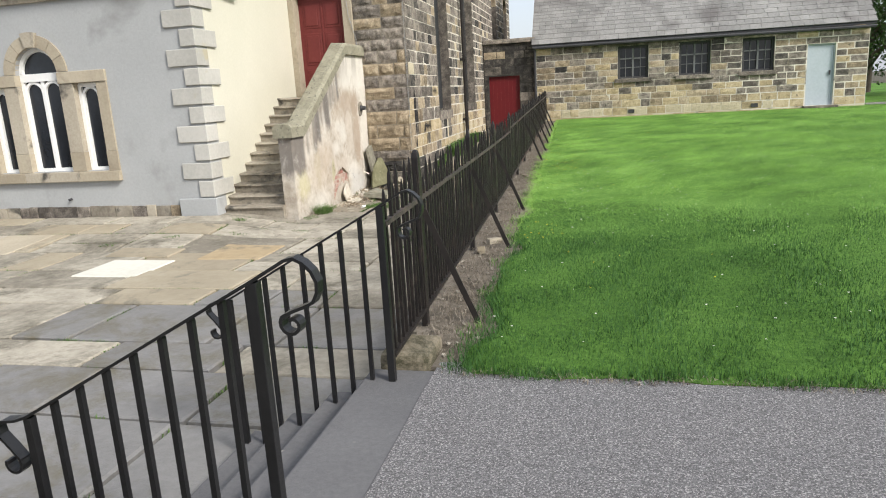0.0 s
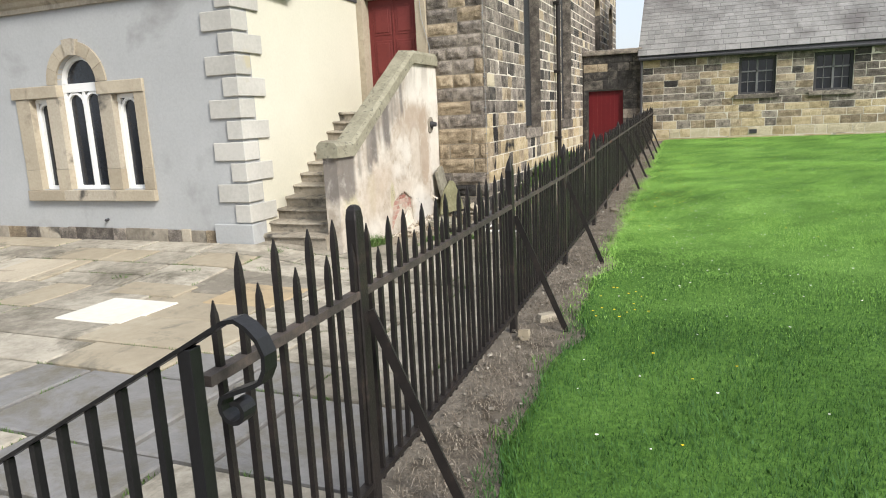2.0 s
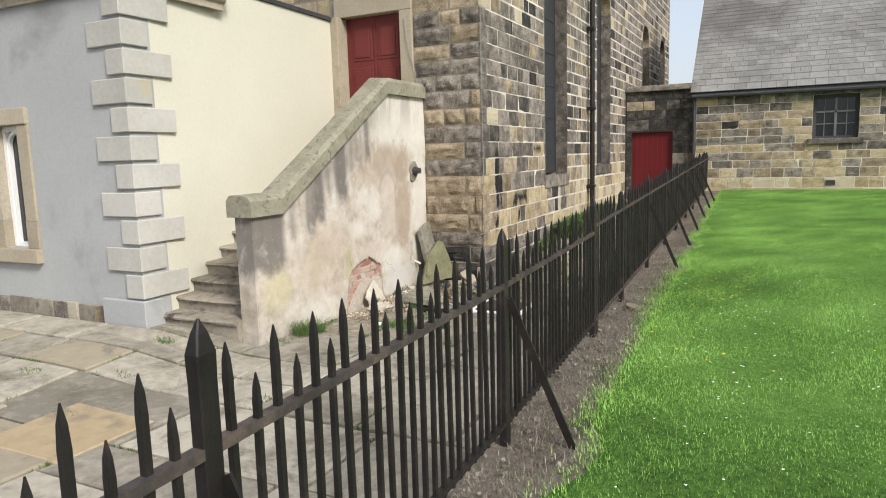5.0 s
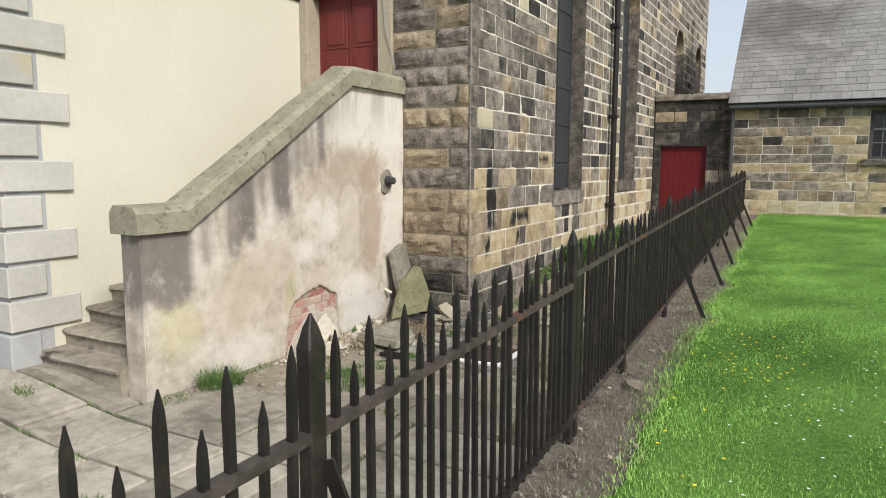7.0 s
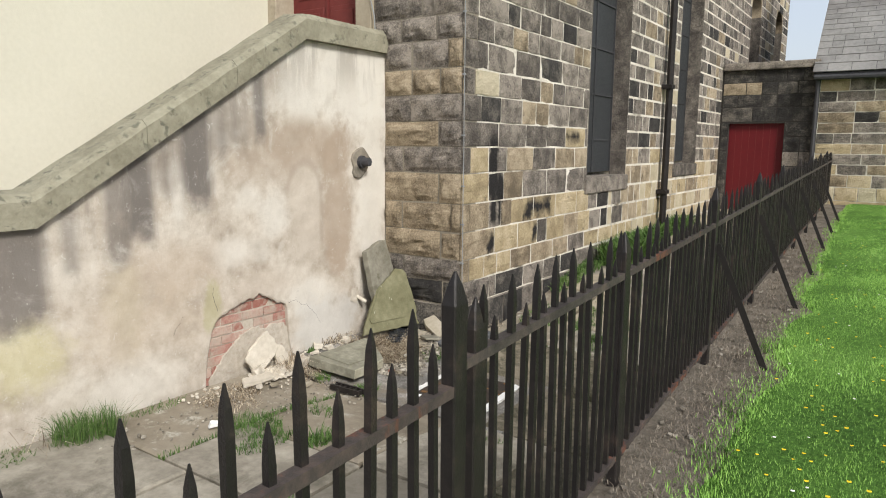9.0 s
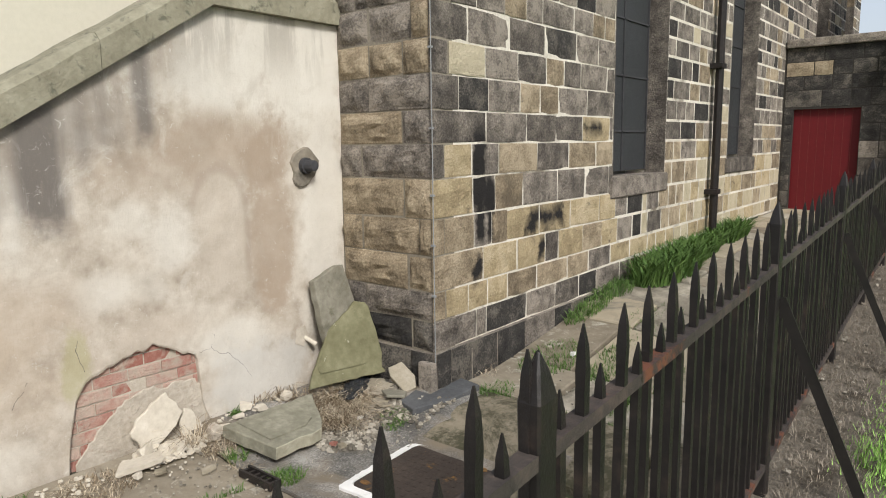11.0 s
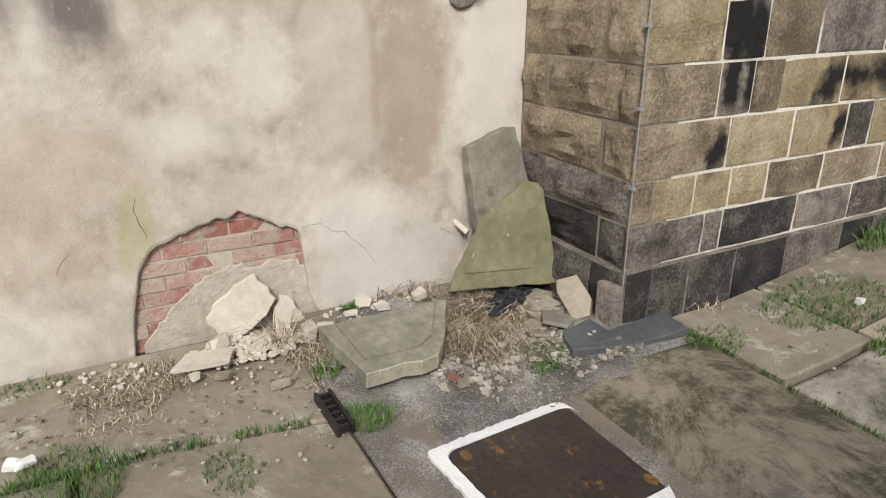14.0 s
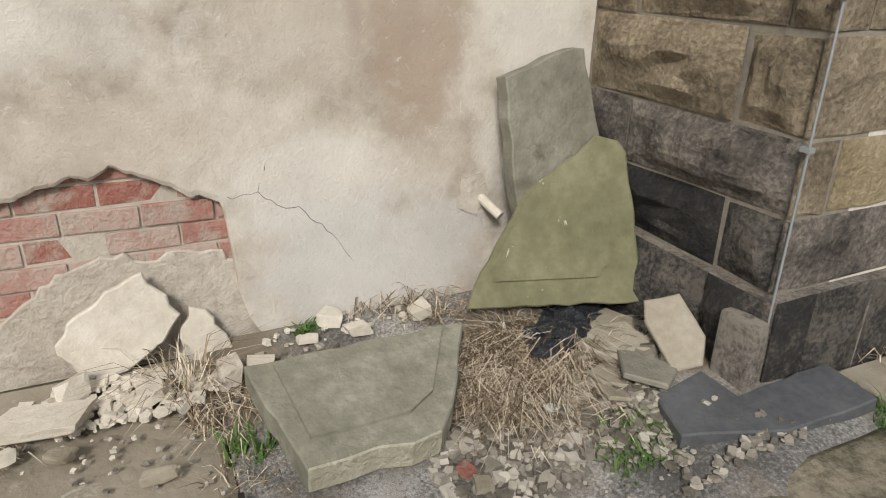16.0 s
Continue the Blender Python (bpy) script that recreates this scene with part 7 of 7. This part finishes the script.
def flag(x0, x1, y0, y1, mat, drop=0.0):
    """A flag with four worn corners that follows the ground."""
    g = 0.013
    SEAMS.append((x0, y0, x1, y0))
    SEAMS.append((x0, y0, x0, y1))
    q = [(x0 + g + r_fl.uniform(0, 0.012), y0 + g + r_fl.uniform(0, 0.012)), (x1 - g - r_fl.uniform(0, 0.012), y0 + g + r_fl.uniform(0, 0.012)), (x1 - g - r_fl.uniform(0, 0.012), y1 - g - r_fl.uniform(0, 0.012)), (x0 + g + r_fl.uniform(0, 0.012), y1 - g - r_fl.uniform(0, 0.012))]
    dz, tx, ty = drop + r_fl.uniform(-0.009, 0.006), r_fl.uniform(-0.006, 0.006), r_fl.uniform(-0.006, 0.006)
    bm = bmesh.new()
    cx, cy = (x0 + x1) / 2, (y0 + y1) / 2
    rings = []
    for inset, dep in ((0.0, -0.09), (0.0, -0.012), (0.012, 0.0)):
        ring = []
        for i in range(4):
            (a0, b0), (a1, b1) = q[i], q[(i + 1) % 4]
            for k in range(2):
                a, b = a0 + (a1 - a0) * k / 2, b0 + (b1 - b0) * k / 2
                if k:
                    a, b = a + 0.012 * noise.noise((a * 5, b * 5, 1)), b + 0.012 * noise.noise((a * 5, b * 5, 3))
                a, b = a + (cx - a) * inset / 0.4, b + (cy - b) * inset / 0.4
                ring.append(bm.verts.new((a, b, court_z(a, b) + dz + dep + tx * (a - cx) + ty * (b - cy))))
        rings.append(ring)
    for a, b in zip(rings, rings[1:]):
        for k in range(8):
            bm.faces.new((a[k], a[(k + 1) % 8], b[(k + 1) % 8], b[k]))
    bm.faces.new(rings[-1])
    me = bpy.data.meshes.new("flagstone")
    bm.normal_update()
    bm.to_mesh(me)
    bm.free()
    me.materials.append(MAT[mat])
    ob = new("flagstone", me)
    ob.parent = yard


CORNER = (10.9, 14.34)                            # the flags round the manhole are laid one by one
y = 1.6
while y < 23.5:
    if CORNER[0] - 0.01 < y < CORNER[1]:
        y = CORNER[1]
    d = r_fl.choice((0.55, 0.65, 0.75, 0.9, 1.0))
    for stop in (9.9, CORNER[0]):
        if y < stop < y + d + 0.3:
            d = stop - y
    lo = -11.5 if y < 9.6 else -4.8 if y < 13.7 else CH_X + 0.05
    x = -1.96 if y < 3.1 else fence_x(y) - 0.13
    while x > lo + 0.1:
        w = r_fl.choice((0.6, 0.75, 0.95, 1.15, 1.35, 1.6))
        if x - w < lo + 0.4:
            w = x - lo
        x0, x1, y0, y1 = x - w, x, y, y + d
        cx, cy = (x0 + x1) / 2, (y0 + y1) / 2
        mat = r_fl.choices(("flag", "flag_tan", "flag_blue"), (8, 1.5, 0.4))[0]
        if cy > 7.3 and cx < -3.5 and cy < 10.5:
            mat = r_fl.choices(("flag", "flag_tan"), (3, 2))[0]
        # near flags take the grey that stands in for sky sheen
        if cy < 6 and cx > -4.5:
            mat = r_fl.choices(("flag", "flag_blue"), (2, 2))[0]
        if cy > 12 and cy < 17:
            mat = r_fl.choices(("flag_moss", "flag", "flag_mud"), (1, 2, 2))[0]
        if cy > 15.2:
            mat = r_fl.choices(("flag_tan", "flag", "flag_mud"), (3, 2, 1))[0]
        if d > 0.85 and w > 1.2 and mat == "flag" and r_fl.random() < 0.6:
            flag(x0, x1, y0, y0 + d * 0.48, mat)       # two narrow flags in place of a large one
            flag(x0, x1, y0 + d * 0.48, y1, mat)
        else:
            flag(x0, x1, y0, y1, mat)
        x -= w
    y += d
for x0, x1, y0, y1, mat, drop in ((-4.82, -4.0, 10.9, 12.6, "flag_mud", -0.020), (-4.0, -2.95, 10.9, 11.55, "flag", -0.01), (-4.0, -3.0, 11.55, 12.6, "flag_mud", -0.016),
                                  (-2.95, -2.1, 10.9, 11.55, "flag", 0), (-2.1, -1.45, 10.9, 11.7, "flag_moss", 0), (-3.0, -2.2, 11.55, 12.6, "flag", 0), (-2.2, -1.46, 11.7, 12.6, "flag_moss", 0),
                                  (-2.82, -1.5, 12.6, 13.5, "flag_moss", 0), (-3.63, -2.2, 13.53, 14.32, "flag_moss", 0), (-2.2, -1.52, 13.5, 14.32, "flag_moss", 0)):
    flag(x0, x1, y0, y1, mat, drop)
flag(-6.12, -4.83, 9.9, 10.19, "flag")
for x0, x1, y0, y1, mat in ((-6.22, -5.28, 6.68, 7.50, "flag_pale"), (-9.1, -8.2, 7.75, 8.75, "sand_trim"), (-5.05, -4.14, 7.52, 8.33, "flag_warm"), (-6.5, -5.5, 7.62, 8.05, "flag_tan")):
    flag(x0, x1, y0, y1, mat, 0.016)              # odd flags placed to fit the camera's view, laid proud over the row flags

# moss and weeds in the joints
r_j = random.Random(31)
JOINTS = []
for _ in range(320):
    xa, ya, xb, yb = r_j.choice(SEAMS)
    u = r_j.random()
    x, y = xa + (xb - xa) * u, ya + (yb - ya) * u
    if y < 10.8:
        along = r_j.uniform(0.05, 0.22)
        rx, ry = (along, 0.018) if ya == yb else (0.018, along)
        JOINTS.append((x, y, rx, ry, int(260 * along), 0.04, 0.006))
JOINTS += [(-4.0, 10.95 + 0.2 * k, 0.02, 0.1, 50, 0.05, 0.006) for k in range(8)]
JOINTS += [(-3.8 + 0.17 * k, 14.33, 0.09, 0.025, 40, 0.04, 0.006) for k in range(9)]
for x, y in ((-6.1, 8.6), (-5.2, 8.9), (-4.9, 8.1), (-4.4, 9.3), (-6.9, 8.2), (-3.7, 9.0), (-5.6, 9.7), (-3.9, 10.2), (-3.0, 11.0), (-2.6, 12.4), (-2.3, 13.4), (-3.2, 10.3)):
    JOINTS.append((x, y, 0.14, 0.06, 70, 0.06, 0.007))
blades("joint_weeds", JOINTS, "weed", "moss and small weeds in the paving joints", 8, "weeds", 0.9)

# ---- bricks bared by the fallen render ----
bk = new("brickwork")
bk.parent = parapet
BRICK = mesh_of(boxes((-0.03, 0.0, 0.004, 0.211, 0.004, 0.072), bevel=0.004), "brick", "brick")
for c in range(10):
    for k in range(6):
        y0 = 11.70 + 0.215 * k - (0.107 if c % 2 else 0)
        z0 = -0.62 + 0.077 * c
        mid = y0 + 0.107
        if 11.78 < mid < 12.78 and z0 < max(hole_top(mid), hole_top(mid - 0.08), hole_top(mid + 0.08)) + 0.05:
            ob = new("brick", BRICK)
            ob.parent = bk
            ob.matrix_basis = pose(PX1 - 0.030 - rng.uniform(0, 0.009), y0, z0, rng.uniform(-0.8, 0.8), rng.uniform(-1.5, 1.5), rng.uniform(-1.5, 1.5))

# ---- stones of the church ----
def pick_side(a, z, r):
    k = r.random()
    if z < -0.2:
        return "stone_black" if k < 0.8 else "stone_dark"
    if z < 0.0:
        return "stone_black" if k < 0.3 else "stone_dark" if k < 0.75 else "stone_brown"
    if z < 0.02:
        return "stone_black" if k < 0.12 else "stone_dark" if k < 0.35 else "stone_brown" if k < 0.7 else "stone_tan"
    if 18.4 < a < 23.5 and z < 1.1:
        return "stone_cream" if k < 0.35 else "stone_tan" if k < 0.75 else "stone_brown"
    if z < 0.9 + 0.3 * math.sin(a * 1.3):
        return "stone_tan" if k < 0.42 else "stone_brown" if k < 0.8 else "stone_dark" if k < 0.96 else "stone_cream"
    if z < 1.4:
        return "stone_brown" if k < 0.5 else "stone_dark" if k < 0.88 else "stone_tan"
    return "stone_dark" if k < 0.72 else "stone_black" if k < 0.80 else "stone_brown" if k < 0.97 else "stone_cream"


def pick_front(a, z, r):
    k = r.random()
    if z < 0.05:
        return "stone_black"
    if z < 0.3:
        return "stone_dark" if k < 0.7 else "stone_brown"
    if z < 1.2:
        return "stone_brown" if k < 0.6 else "stone_tan" if k < 0.85 else "stone_dark"
    return "stone_brown" if k < 0.3 else "stone_dark"


BK, DK, BR, TN, CR = "stone_black", "stone_dark", "stone_brown", "stone_tan", "stone_cream"
SIDE_LAID = {
    0: [(14.20, BK), (14.47, BK), (14.82, BK), (15.25, BK), (15.76, DK)],
    1: [(14.57, DK), (14.71, DK), (15.32, BK), (15.83, DK), (16.3, DK)],
    2: [(14.19, BR), (14.47, TN), (14.73, TN), (15.02, TN), (15.5, BR), (16.06, BR), (16.5, BR), (17.0, DK), (17.5, TN), (18.0, TN)],
    3: [(14.67, BR), (15.17, TN), (15.64, TN), (15.88, DK), (16.37, TN), (16.77, BR), (17.15, TN), (17.55, DK), (17.8, BK), (17.98, CR), (18.4, DK)],
    4: [(14.18, BR), (14.55, BR), (14.79, DK), (15.01, BR), (15.53, TN), (16.10, TN), (16.71, TN), (17.09, TN), (17.4, DK), (17.82, BK), (17.95, CR), (18.3, DK)],
    5: [(14.54, TN), (14.84, DK), (15.26, BR), (15.85, DK), (16.38, DK), (16.91, DK)],
    6: [(14.19, DK), (14.53, TN), (14.89, DK), (15.49, BR), (16.06, DK), (16.62, BR)],
    7: [(14.72, DK), (15.31, DK), (15.80, DK), (16.32, DK), (16.91, TN)],
}
FRONT_LAID = {
    0: [(-4.1, BK), (None, BK)], 1: [(-4.115, BK), (None, BK)], 2: [(-4.586, DK), (None, DK)], 3: [(-4.138, BR), (None, BR)],
    4: [(-4.609, BR), (-4.02, BR), (None, BR)], 5: [(-4.16, BR), (None, BR)], 6: [(-4.597, DK), (None, DK)], 7: [(-4.17, BR), (None, DK)], 8: [(-4.5, DK), (None, DK)],
}
lay_stones(church, CH_Y - 0.02, CH_END, COURSES, [(y0 - 0.0, y1 + 0.0, z0 - 0.2, z1) for y0, y1, z0, z1 in SIDE_WINDOWS], lambda a, z: pose(CH_X + (0.036 if z < -0.2 else 0), a, z, 0, 0, 90), pick_side, lambda a, z: a < 17.0 and z < 3.4, "stones_beyond", seed=4,
           first=(0.28, 0.5, 0.34, 0.22, 0.46, 0.25), laid=SIDE_LAID)
HEAD = next(i for i, z in enumerate(COURSES) if z > 2.2)
front_pose = lambda a, z: pose(a, CH_Y - (0.036 if z < -0.2 else 0), z)
lay_stones(church, PX1 + 0.002, CH_X + 0.014, COURSES[:HEAD + 1], [], front_pose, pick_front, lambda a, z: True, "front_stones_beyond", widths=(0.34, 0.42, 0.5, 0.6), seed=9, laid=FRONT_LAID, coarse=True)
lay_stones(church, DOOR[1] + 0.2, CH_X + 0.014, COURSES[HEAD:], [], front_pose, pick_front, lambda a, z: z < 3.4, "front_stones_beyond", widths=(0.34, 0.42, 0.5, 0.6), seed=19, coarse=True)
lay_stones(church, -16, DOOR[0] - 0.22, [3.36, 3.62, 3.88, 4.14, 4.4, 4.66, 4.92, 5.2], [], lambda a, z: pose(a, CH_Y, z), lambda a, z, r: r.choice(("stone_tan", "stone_brown", "stone_tan")), lambda a, z: False, "upper_front_stones", widths=(0.4, 0.5, 0.62), seed=10)
lay_stones(church, DOOR[0] - 0.22, DOOR[1] + 0.2, [3.83, 4.1, 4.4, 4.7, 5.0], [], lambda a, z: pose(a, CH_Y, z), pick_front, lambda a, z: False, "lintel_stones", widths=(0.4, 0.5, 0.62), seed=11)


# ---- stones of the chapel and the link ----
def pick_chapel(a, z, r):
    k = r.random()
    if z < 0.62:
        return "stone_tan" if k < 0.55 else "stone_cream"
    if z > 1.35:
        return "stone_dark" if k < 0.55 else "stone_black" if k < 0.66 else "stone_brown" if k < 0.9 else "stone_tan"
    return "stone_tan" if k < 0.22 + 0.05 * a else "stone_brown" if k < 0.72 else "stone_dark"


CC = [0.1, 0.36, 0.62, 0.86, 1.06, 1.26, 1.46, 1.66, 1.86, 2.06, 2.26, 2.46, 2.70]
lay_stones(chapel, CX0, CX1, CC, [(x0, x1, z0 - 0.13, 2.75) for x0, x1, z0, z1 in CWIN] + [(CDOOR[0] - 0.02, CDOOR[1] + 0.02, CDOOR[2], CDOOR[3] + 0.1)], lambda a, z: pose(a, CY, z), pick_chapel, lambda a, z: a < 4.2, "chapel_stones_beyond", widths=(0.3, 0.4, 0.5, 0.62), seed=14)
lay_stones(link, CH_X + 0.03, CX0 - 0.03, [-0.2, 0.1, 0.4, 0.7, 1.0, 1.3, 1.6, 1.9, 2.2, 2.45, 2.7, 2.95], [(LD[0], LD[1], -1, 1.9)], lambda a, z: pose(a, CY + 0.15, z), lambda a, z, r: "stone_brown" if a < -3.2 and 2.45 < z < 2.7 else "stone_dark" if a > -2.65 and z < 1.2 and r.random() < 0.5 else "stone_black", lambda a, z: True, "link_stones_beyond", widths=(0.3, 0.45, 0.6), seed=15)
